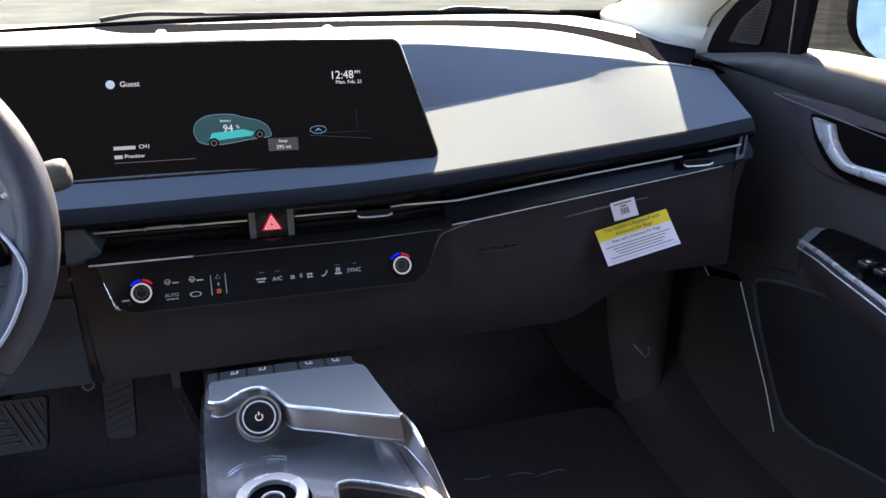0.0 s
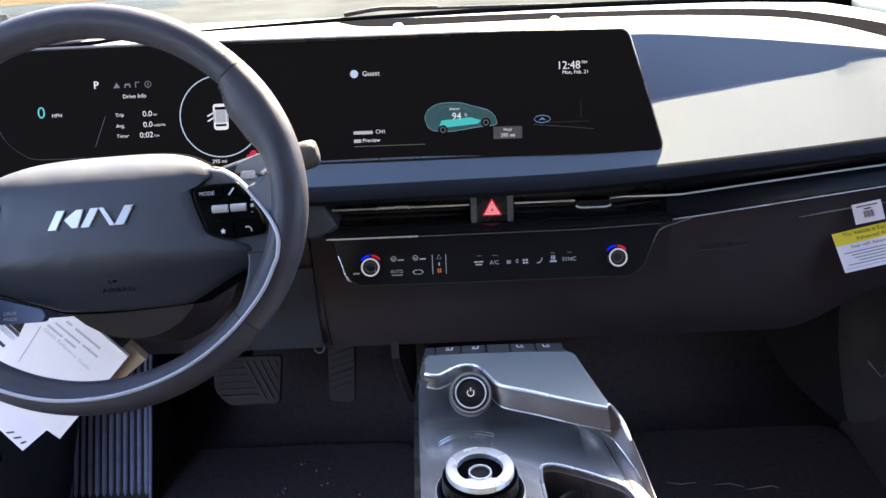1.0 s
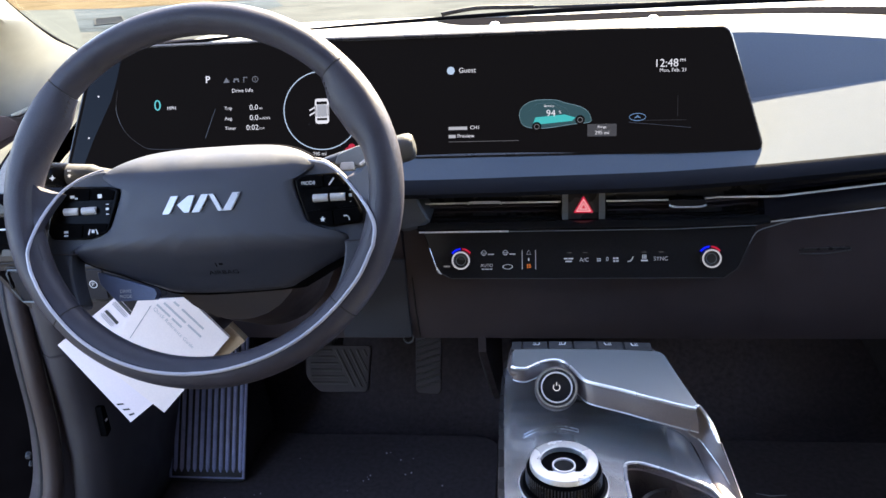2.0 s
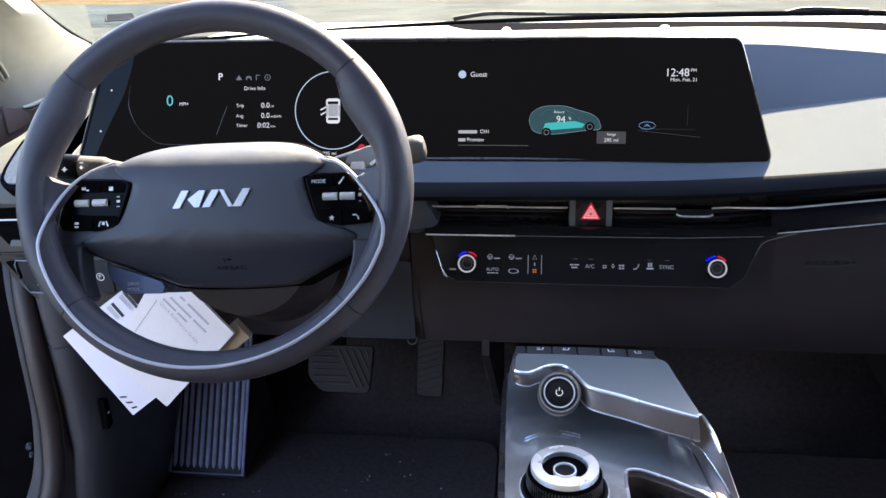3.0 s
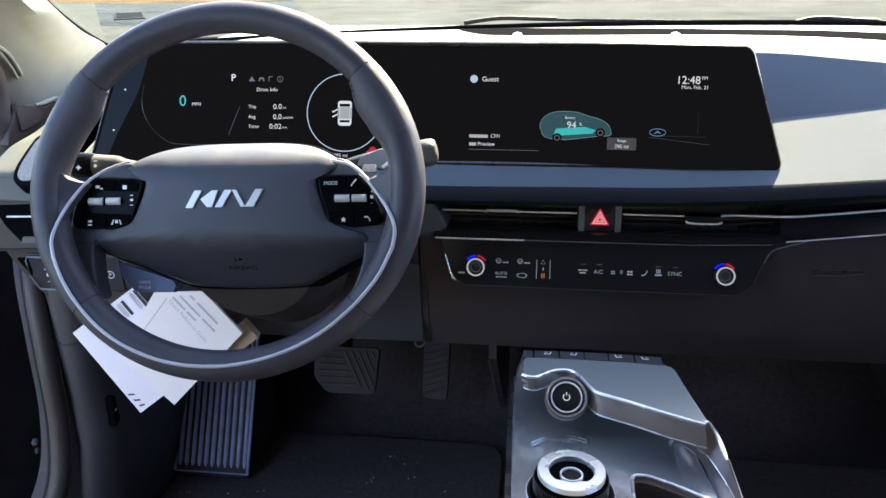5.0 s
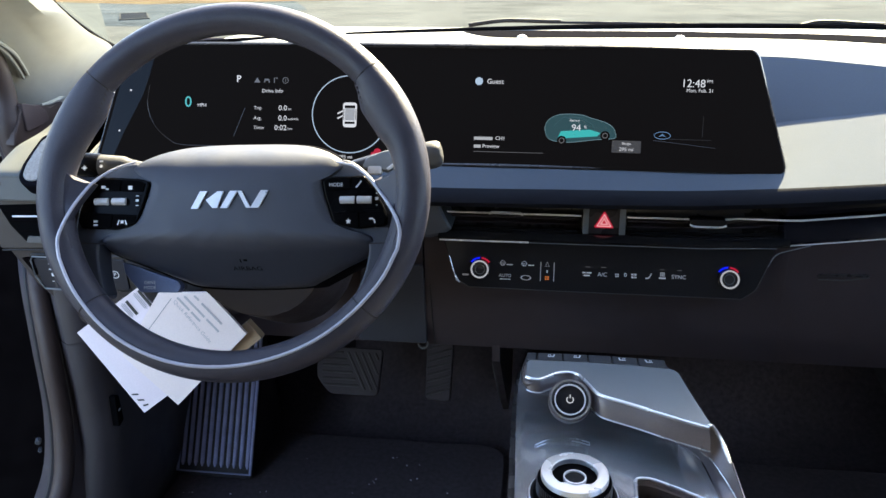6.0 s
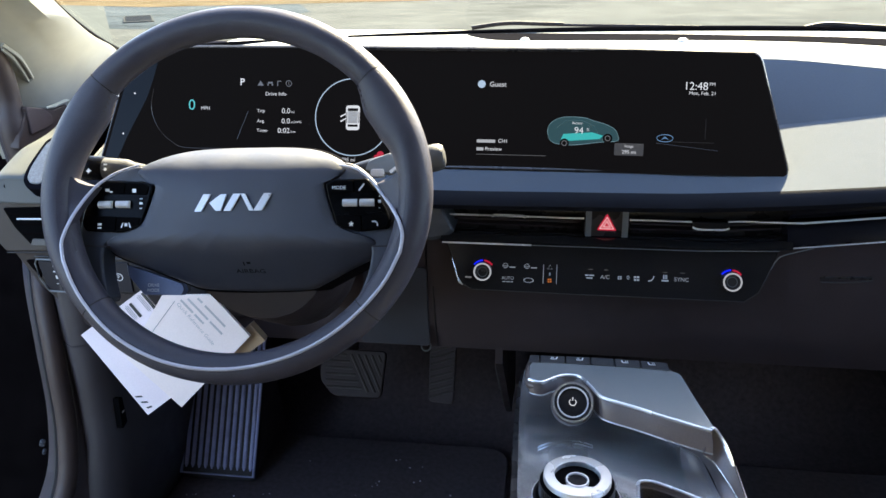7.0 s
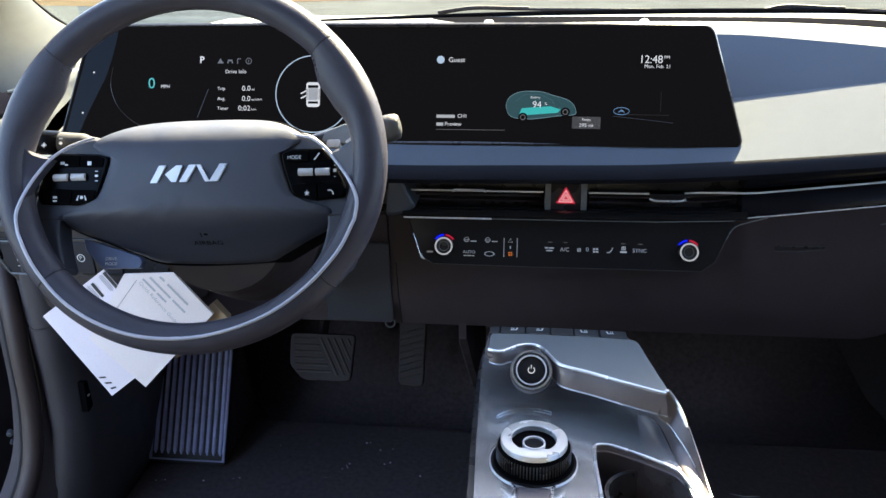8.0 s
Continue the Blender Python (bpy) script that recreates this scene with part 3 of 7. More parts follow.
bm.faces.new([bm.verts.new((x, y, pad_z(x, y) - 0.012)) for x, y in ((0.600, 0.370), (0.640, 0.366), (0.712, 0.430), (0.722, 0.480), (0.722, 0.600), (0.700, 0.640), (0.650, 0.560))])
part("corner_gap_shade", bm, DOOR_SHADE_BLACK, dash, "black sheet painting the shade of the gap beside the door").modifiers.new("thickness", "SOLIDIFY").thickness = 0.003
part("piping", tube(face_rows([-0.669])[0][1:13], 0.0022, sides=6, up=(1, 0, 0)), SATIN_BLACK, dash, "dark piping at the cloth's end")
for x in (-0.127, 0.131):
    m = Matrix.Translation((x + 0.001, 0.686, pad_z(x, 0.686)))
    part("sun_sensor", turned([(0.0085, -0.003), (0.0085, 0.002), (0.007, 0.0045), (0.004, 0.0062), (0.001, 0.0066)], m, 20), ROLLER, dash, "small pale domed sensor")

# recess under the lip, with the vents
TRIM = [(-0.76, 0.585), (-0.199, 0.582), (0.150, 0.5828), (0.208, 0.5880), (0.288, 0.5976), (0.394, 0.6110), (0.515, 0.6262), (0.62, 0.6400), (0.70, 0.6505)]
LINE = [(-0.76, 0.612), (-0.197, 0.610), (0.10, 0.6100), (0.190, 0.6162), (0.290, 0.6270), (0.392, 0.6385), (0.5075, 0.6505), (0.5475, 0.6550), (0.60, 0.6612), (0.70, 0.672)]
xs = stations(-0.76, 0.624, 60)
for x, d in ((0.624, 1), (-0.76, -1)):
    rows = face_rows([x])[0]
    end = [Vector(q) for q in rows] + [Vector((x, 0.262, curve_at(TRIM, x))), Vector((x, 0.36, 0.60)), Vector((x, 0.50, 0.62)), Vector((x, 0.50, curve_at(TOP, x)))]
    bm = bmesh.new()
    bm.faces.new([bm.verts.new(q + Vector((d * 0.003, 0, 0))) for q in end])
    part("end_cheek", bm, DOOR_SHADE_BLACK, dash, "dark grey end of the dashboard", smooth=0)
part("vent_recess", loft([[(x, LIP_Y + 0.03, curve_at(LIP, x) - 0.020), (x, 0.262, curve_at(LIP, x) - 0.021), (x, 0.262, curve_at(TRIM, x) + 0.001), (x, 0.222, curve_at(TRIM, x) - 0.001)] for x in xs]), SATIN_BLACK, dash, "dark recess of the air vents", smooth=30)


def strip(name, x0, x1, n, shape, mat, label=""):
    """A rail along the dash: shape(x) gives the ring of (y, z)."""
    return part(name, loft([[(x, y, z) for y, z in shape(x)] for x in stations(x0, x1, n)], close=True, cap=True), mat, dash, label, smooth=40)


def rail(y, zf, h, d):
    return lambda x: [(y, zf(x) - h / 2), (y - d * 0.35, zf(x) - h * 0.3), (y - d * 0.35, zf(x) + h * 0.3), (y, zf(x) + h / 2), (y + d, zf(x) + h / 2), (y + d, zf(x) - h / 2)]


line_z = lambda x: curve_at(LINE, x)
trim_z = lambda x: curve_at(TRIM, x)
# thin chrome lines of the vents, broken by the hazard switch and the tabs
for a, b in ((-0.199, -0.033), (0.021, 0.094), (0.135, 0.514), (0.553, 0.600), (-0.745, -0.66)):
    strip("chrome_line", a, b, 24, lambda x: rail(0.234 - 0.018 * min(1, max(0, (x - 0.15) / 0.06)), line_z, 0.0022, 0.0014)(x), CHROME, "thin chrome line")
for k, off in enumerate((0.0105, -0.0085, -0.0165)):
    for a, b in ((-0.200, -0.036), (0.024, 0.20)):
        strip("vent_blade", a, b, 8, rail(0.246 + 0.003 * k, lambda x, o=off: line_z(x) + o, 0.0035, 0.010), BLACK)
# stepped gloss rails on the passenger side
strip("gloss_rail", 0.20, 0.622, 30, lambda x: [(0.226, line_z(x) + 0.003), (0.219, line_z(x) + 0.010), (0.221, curve_at(LIP, x) - 0.0195), (0.250, curve_at(LIP, x) - 0.0195), (0.250, line_z(x) + 0.003)], RAIL, "gloss black rail")
strip("gloss_rail", 0.20, 0.622, 30, lambda x: [(0.217, trim_z(x) + 0.002), (0.221, trim_z(x) + 0.5 * (line_z(x) - trim_z(x))), (0.231, line_z(x) - 0.003), (0.250, line_z(x) - 0.003), (0.250, trim_z(x) + 0.002)], RAIL, "gloss black rail")
strip("gloss_rail", -0.205, 0.205, 30, lambda x: [(0.213, trim_z(x) - 0.001), (0.209, trim_z(x) + 0.0035), (0.214, trim_z(x) + 0.007), (0.245, trim_z(x) + 0.008), (0.245, trim_z(x) - 0.001)], GLOSS, "gloss black rail")
strip("chrome_line", 0.19, 0.575, 30, rail(0.214, lambda x: trim_z(x) + 0.0005, 0.0015, 0.0012), CHROME, "thin chrome line")

# lower half
def lower_rows(xs, yo=0.0):
    out = []
    for x in xs:
        zt = trim_z(x) - 0.001
        k = min(max((x - 0.36) / 0.14, 0), 1)
        lift = 0.058 * k * k * (3 - 2 * k)
        out.append([(x, 0.222, zt), (x, 0.226, zt - 0.006), (x, 0.228 + yo, zt - 0.05), (x, 0.224 + yo, 0.47 + 0.6 * lift), (x, 0.236, 0.425 + lift), (x, 0.30, 0.405 + lift), (x, 0.55, 0.44 + 0.5 * lift), (x, 0.80, 0.50)])
    return out


part("glove_box", loft(lower_rows(stations(0.2101, 0.60, 20))), LOWER_BLACK, dash, "black grained glove box lid", smooth=40)
part("lower_panel", loft(lower_rows(stations(-0.225, 0.2100, 20))), LOWER_BLACK, dash, "black grained lower panel", smooth=40)
part("knee_panel", loft(lower_rows(stations(-0.70, -0.228, 20), 0.004)), LOWER_BLACK, dash, "black grained knee panel under the wheel", smooth=40)
part("lower_panel", loft(lower_rows(stations(0.603, 0.618, 3), 0.01)), LOWER_BLACK, dash, "black grained lower end panel", smooth=40)

# faceted cap between the vents and the steering column
CAP_XZ = [(-0.2178, 0.6399), (-0.2067, 0.6333), (-0.2029, 0.6248), (-0.1998, 0.6156), (-0.1891, 0.5948), (-0.1906, 0.592), (-0.1999, 0.5853), (-0.2158, 0.581), (-0.2258, 0.5814)]
bm = loft([[(x * k + (1 - k) * -0.222, y, z * k + (1 - k) * 0.618) for x, z in CAP_XZ] for k, y in ((1.0, 0.262), (1.0, 0.220), (0.985, 0.2165), (0.86, 0.2135), (0.4, 0.2120))], close=True, cap=True)
part("vent_cap", bm, material("blue-grey vent cap", (0.060, 0.071, 0.092), 0.5, scale=30, vary=0.12, bump=0.3, grain=1500), dash, "faceted blue-grey cap at the end of the vents", smooth=25)

# hazard switch
hz = facing(-0.006, 0.232, 0.606, 8)
sw = part("hazard_switch", prism(rounded([(-0.0255, -0.0215), (0.0255, -0.0215), (0.0255, 0.0215), (-0.0255, 0.0215)], 0.002), 0.03, hz), SATIN_BLACK, dash, "black hazard switch", bevel=0.0008)
for s in (-1, 1):
    part("switch_cheek", prism([(s * 0.0182, -0.0195), (s * 0.0252, -0.0205), (s * 0.0252, 0.0212), (s * 0.0182, 0.0212)], 0.004, hz @ Matrix.Translation((0, 0, 0.002))), CHEEK, sw, "dark grey side cheek")
tri = lambda r: [(0.84 * r * math.sin(k * math.tau / 3), 0.84 * r * math.cos(k * math.tau / 3) - 0.0022) for k in (0, 2, 1)]
part("triangle", prism(rounded(tri(0.0165), 0.002), 0.001, hz @ Matrix.Translation((0, 0, 0.0012))), RED_LIT, sw, "red warning triangle")
for r0, r1 in ((0.0125, 0.0098), (0.0068, 0.0042)):
    bm = bmesh.new()
    o, i = tri(r0), tri(r1)
    mm = hz @ Matrix.Translation((0, 0, 0.0018))
    for k in range(3):
        j = (k + 1) % 3
        flat([o[k], o[j], i[j], i[k]], mm, bm)
    part("triangle_outline", bm, PINK_LIT, sw, "pale outline of the warning triangle", smooth=0)


def vent_tab(x, z, y=0.226):
    m = facing(x, y, z, 0, 0)
    ob = part("vent_tab", prism(rounded([(-0.021, -0.0045), (0.021, -0.0045), (0.021, 0.004), (-0.021, 0.004)], 0.003), 0.016, m), GLOSS, dash, "gloss black vent tab with a chrome edge", bevel=0.0008)
    part("tab_edge", tube([m @ Vector((a, -0.0045 + 0.002 * abs(a / 0.02) ** 6, 0.001)) for a in [k / 10 * 0.021 for k in range(-10, 11)]], 0.0012, sides=6), CHROME, ob, "chrome edge")


vent_tab(0.114, 0.6085)
vent_tab(0.5335, 0.6445, 0.208)
part("vent_tab", tube([(-0.145 + 0.0042 * k, 0.2305, 0.6105 + (0.0014 if 0 < k < 10 else 0)) for k in range(11)], 0.0019, sides=6), CHROME, dash, "slim chrome vent tab")

# climate panel
CL = facing(0, 0.2085, 0.557, 20)
CLIMATE = rounded([(-0.201, 0.029), (-0.181, -0.025), (-0.165, -0.0335), (0.157, -0.0335), (0.171, -0.022), (0.193, 0.029)], 0.008)
cp = part("climate_panel", prism(CLIMATE, 0.02, CL), GLOSS, dash, "gloss black touch climate panel", bevel=0.001)
part("edge_line", tube([CL @ Vector((u, v, 0.0008)) for u, v in [(-0.193, 0.006), (-0.181, -0.024), (-0.166, -0.0325), (-0.05, -0.0333), (0.155, -0.0333), (0.171, -0.022), (0.186, 0.012)]], 0.0006, sides=5), SOFT_GREY, cp, "thin grey edge line")
part("edge_line", tube([(x, 0.2082, trim_z(x) + 0.0005) for x in (-0.203, -0.15, -0.095)], 0.0011, sides=6), CHROME, cp, "bright upper edge")
part("edge_line", tube([(x, 0.2084, trim_z(x) + 0.0003) for x in (-0.094, 0.0, 0.10, 0.19)], 0.0005, sides=5), CHEEK, cp, "thin grey upper edge")
part("edge_line", tube(smooth_line([CL @ Vector((0.1835, 0.006, 0.001)), CL @ Vector((0.1925, 0.020, 0.0005)), (0.208, 0.2115, trim_z(0.205) - 0.0035), (0.228, 0.2125, trim_z(0.228) - 0.0005)], 6), 0.0007, sides=5), CHEEK, cp, "thin grey curved edge")
# glint on the panel's corner, laid on as a short chrome bar
part("edge_glint", tube([CL @ Vector(p) for p in ((-0.184, -0.0175, 0.001), (-0.1805, -0.0245, 0.001), (-0.177, -0.0275, 0.001))], [0.0006, 0.0016, 0.0006], sides=6), CHROME, cp, "bright painted glint on the corner")
for u, v in ((-0.1528, -0.0105), (0.1395, -0.0105)):
    k = part("temperature_knob", turned([(0.0115, -0.004), (0.0115, 0.006), (0.011, 0.0085), (0.008, 0.0085), (0.0075, 0.006), (0.001, 0.006)], CL @ Matrix.Translation((u, v, 0))), SATIN_BLACK, cp, "black rotary temperature knob")
    # no lamp: a faint glow stands for the sheen of the silver
    part("knob_ring", annulus(u, v, 0.0090, 0.0109, 0.002, CL @ Matrix.Translation((0, 0, 0.0095))), RING_LIT, k, "silver ring with its sheen painted as a glow")
    part("knob_ring", annulus(u, v, 0.0054, 0.0062, 0.001, CL @ Matrix.Translation((0, 0, 0.0066))), CHEEK, k, "faint inner ring")
    part("cold_arc", annulus(u, v, 0.0127, 0.0148, 0.0006, CL @ Matrix.Translation((0, 0, 0.0012)), radians(93), radians(143), 12), BLUE_LIT, k, "blue lit arc")
    part("warm_arc", annulus(u, v, 0.0127, 0.0148, 0.0006, CL @ Matrix.Translation((0, 0, 0.0012)), radians(37), radians(86), 12), RED_LIT, k, "red lit arc")

# ---- curved twin display ----
def screen_y(x, z):
    return 0.245 - 0.015 * ((x + 0.21) / 0.40) ** 2 + (z - 0.672) * 0.34


SCREEN = rounded([(-0.645, 0.664), (0.194, 0.668), (0.156, 0.802), (-0.606, 0.804)], 0.012, 6)
disp = thing("display", (-0.22, 0.27, 0.665), "wide curved gloss black twin display on the dashboard", "display screen")
def on_screen(x, z, lift=0.0):
    return Vector((x, screen_y(x, z) - lift, z + 0.3 * lift))


bm = bmesh.new()
cols = 48
def screen_edges(z):
    xs = []
    n = len(SCREEN)
    for i in range(n):
        (x0, z0), (x1, z1) = SCREEN[i], SCREEN[(i + 1) % n]
        if (z0 - z) * (z1 - z) <= 0 and z0 != z1:
            xs.append(x0 + (x1 - x0) * (z - z0) / (z1 - z0))
    return min(xs), max(xs)


rows_f, rows_b = [], []
for k in range(33):
    f = k / 32
    z = 0.6642 + 0.1395 * (0.5 - 0.5 * math.cos(math.pi * f))
    a, b = screen_edges(z)
    rows_f.append([on_screen(a + (b - a) * i / cols, z) for i in range(cols + 1)])
    rows_b.append([on_screen(a + (b - a) * i / cols, z) + Vector((0, 0.014, 0)) for i in range(cols + 1)])
loft(rows_f, bm)
loft([r[::-1] for r in rows_b], bm)
rim_f = rows_f[0] + [r[-1] for r in rows_f[1:]] + rows_f[-1][::-1][1:] + [r[0] for r in rows_f[::-1][1:-1]]
rim_b = [p + Vector((0, 0.014, 0)) for p in rim_f]
loft([rim_f + [rim_f[0]], rim_b + [rim_b[0]]], bm)
SCREEN_BLACK = material("display glass", (0.003, 0.003, 0.003), 0.07, vary=0.0, bump=0.0, coat=0.0, spec=0.035, glow=(1.0, 0.88, 0.92), power=0.00042)
part("panel", bm, SCREEN_BLACK, disp, "gloss black curved glass", smooth=40)
left_end = [(-0.6400, 0.6680), (-0.6235, 0.6680), (-0.6090, 0.7000), (-0.5850, 0.7450), (-0.5770, 0.7690), (-0.5690, 0.7990), (-0.6030, 0.7990)]
mid_end = (-0.605, 0.735)
def end_ring(k):
    return [on_screen(mid_end[0] + (x - mid_end[0]) * k, mid_end[1] + (z - mid_end[1]) * k, 0.0005) for x, z in rounded(left_end, 0.006)]


part("gloss_end", loft([end_ring(k) for k in (1.0, 0.75, 0.5, 0.25, 0.02)], close=True, cap=True), GLOSS_END, disp, "gloss black end of the display", smooth=40)
part("bezel", tube([p + Vector((0, 0.004, 0)) for p in rim_f], 0.0032, closed=True, sides=6, up=(0, 1, 0.01)), SATIN_BLACK, disp, "slim dark bezel")
part("stand", loft([[(x, 0.272, 0.670), (x, 0.308, 0.785), (x, 0.35, 0.785), (x, 0.35, 0.69)] for x in (-0.60, -0.2, 0.15)], close=True, cap=True), BLACK, disp, "black support behind the glass")


# ---- steering wheel ----
WHEEL_TILT = radians(24)
WC = Vector((-0.375, 0.0, 0.70))
W = Matrix(((1, 0, 0, WC.x), (0, math.sin(WHEEL_TILT), -math.cos(WHEEL_TILT), WC.y), (0, math.cos(WHEEL_TILT), math.sin(WHEEL_TILT), WC.z), (0, 0, 0, 1))) @ Matrix.Rotation(radians(2.2), 4, "Z")
POD = W @ Matrix.Translation((0, -0.003, -0.004))
wheel = thing("steering_wheel", WC - W.to_3x3() @ Vector((0, 0, 0.08)), "dark grey leather two-spoke steering wheel with silver trim", "steering wheel")
RA, RB, RT = 0.1765, 0.1660, 0.0150


def on_rim(a, r=0.0, w=0.0):
    return Vector(((RA + r) * math.cos(a), (RB + r) * math.sin(a), w))


def thumb(a):
    """How far the side grips swell inwards as a rest for the thumbs."""
    up = math.degrees(math.asin(math.sin(a)))
    return curve_at([(-50, 0.0), (3, 0.0), (14, 0.0045), (23, 0.0090), (31, 0.0112), (36, 0.0075), (40.7, 0.0022), (60, 0.0)], up) * (min(1.0, max(0.25, (up - 9) / 11)) if math.cos(a) > 0 else 1.0)


def rim_piece(name, a0, a1, mat, label, grip=0.0, n=40):
    rows = []
    for k in range(n + 1):
        a = a0 + (a1 - a0) * k / n
        c = on_rim(a)
        out = Vector((math.cos(a), math.sin(a), 0))
        t = RT * (1 + grip * math.sin(math.pi * k / n) ** 0.7)
        deep = thumb(a) if grip else 0.0
        rows.append([W @ (c + out * (t * math.cos(b) - deep * max(0, -math.cos(b)) ** 1.5) + Vector((0, 0, t * 1.02 * math.sin(b)))) for b in [j * math.tau / 20 for j in range(20)]])
    return part(name, loft(rows, close=True, cap=True), mat, wheel, label, smooth=50)


rim_piece("rim_top", radians(41), radians(139), LEATHER, "smooth leather top of the rim")
rim_piece("rim_side", radians(139.25), radians(221), LEATHER, "stitched leather side grip", 0.11)
rim_piece("rim_side", radians(-41), radians(40.75), LEATHER, "stitched leather side grip", 0.11)
rim_piece("rim_bottom", radians(221.25), radians(318.75), LEATHER, "leather foot of the rim")
for q in (40.88, 139.12, 221.12, 318.88):
    a = radians(q)
    out = Vector((math.cos(a), math.sin(a), 0))
    seam_ring = [W @ (on_rim(a) + out * (RT * math.cos(b)) + Vector((0, 0, RT * 1.02 * math.sin(b)))) for b in [j * math.tau / 20 for j in range(20)]]
    part("rim_seam", tube(seam_ring, 0.0007, sides=4, closed=True, up=(0.3, 0.2, 1)), RUBBER, wheel, "dark seam round the rim")
# stitching inside the upper side grips
for s in (-1, 1):
    bm = bmesh.new()
    for k in range(26):
        a = radians(40 - k * 1.75) if s > 0 else radians(140 + k * 1.75)
        p = on_rim(a, -RT * 0.93 - 0.93 * thumb(a), RT * 0.30)
        q = on_rim(a + s * radians(0.9), -RT * 0.86 - 0.75 * thumb(a), RT * 0.55)
        tube([W @ p, W @ q], 0.0006, bm, sides=4, up=(1, 0.2, 0))
    part("stitching", bm, BLACK, wheel, "row of black stitches")

# airbag cover
half_pad = [(0.0, 0.0545), (0.035, 0.0540), (0.064, 0.0505), (0.088, 0.0415), (0.108, 0.027), (0.098, 0.0165), (0.0875, 0.0105), (0.0925, -0.010), (0.1005, -0.0275), (0.114, -0.0355), (0.1345, -0.0420), (0.1390, -0.0475), (0.1370, -0.0550), (0.127, -0.0615), (0.103, -0.0715), (0.075, -0.084), (0.055, -0.0905), (0.0, -0.0925)]
pad_line = smooth_line([(u, v, 0) for u, v in half_pad], 5)
pad_line = pad_line + [Vector((-p.x, p.y, 0)) for p in pad_line[-2:0:-1]]


def pad_w(u, v):
    return -0.010 - 4 * max(0, v - 0.0) ** 2 - 26 * max(0, v - 0.022) ** 2 - 0.28 * u * u - 1.30 * max(0, -0.047 - v)


rows = []
for f, dw in ((1.0, -0.045), (1.0, -0.012), (0.992, -0.005), (0.975, -0.0015), (0.95, 0), (0.85, 0), (0.7, 0), (0.55, 0), (0.4, 0), (0.25, 0), (0.1, 0)):
    ring_pts = []
    for p in pad_line:
        u, v = p.x * f, -0.02 + (p.y + 0.02) * f
        ring_pts.append(W @ Vector((u, v, pad_w(u, v) + dw)))
    rows.append(ring_pts)
part("airbag_cover", loft(rows, close=True, cap=True), PAD, wheel, "grey grained airbag cover", smooth=50)


def gap_ring(k, drop):
    """A ring round the airbag cover, widened by k and lying below its edge by drop."""
    out = []
    for p in pad_line:
        u, v = p.x * (1 + k), -0.02 + (p.y + 0.02) * (1 + 1.6 * k)
        out.append(W @ Vector((u, v, pad_w(u, v) - drop)))
    return out


part("pad_gap", loft([gap_ring(-0.02, 0.008), gap_ring(0.016, 0.0095), gap_ring(0.016, 0.045)], close=True), SLOT_GREY, wheel, "dark gap round the airbag cover", smooth=50)


def on_pad(lift=0.0006):
    return lambda u, v: W @ Vector((u, v, pad_w(u, v) + lift))


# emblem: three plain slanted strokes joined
def emblem(shapes, place, depth_dir, mat, parent, name="emblem", label="silver angular emblem"):
    bm = bmesh.new()
    for s in shapes:
        f = [bm.verts.new(place(u, v)) for u, v in s]
        bk = [bm.verts.new(place(u, v) - depth_dir) for u, v in s]
        bm.faces.new(f)
        for i in range(len(s)):
            j = (i + 1) % len(s)
            bm.faces.new((f[j], f[i], bk[i], bk[j]))
    return part(name, bm, mat, parent, label, smooth=0)


STROKES = [[(-0.0416, -0.0162), (-0.0345, -0.0162), (-0.0255, 0.0006), (-0.0326, 0.0006)],
           [(-0.0265, -0.0080), (-0.0150, 0.0004), (-0.0092, 0.0004), (-0.0150, -0.0155), (-0.0200, -0.0155)],
           [(-0.0120, -0.0157), (-0.0048, -0.0157), (0.0048, 0.0008), (-0.0024, 0.0008)],
           [(0.0048, 0.0008), (0.0090, 0.0008), (0.0180, -0.0155), (0.0138, -0.0155)],
           [(0.0180, -0.0155), (0.0262, -0.0155), (0.0354, 0.0012), (0.0282, 0.0012)]]
emblem(STROKES, on_pad(0.0022), W.to_3x3() @ Vector((0, 0, 0.0022)), LOGO, wheel)

BOW = material("satin silver bow", (0.48, 0.475, 0.54), 0.42, metal=0.15, scale=20, vary=0.05, bump=0.02)
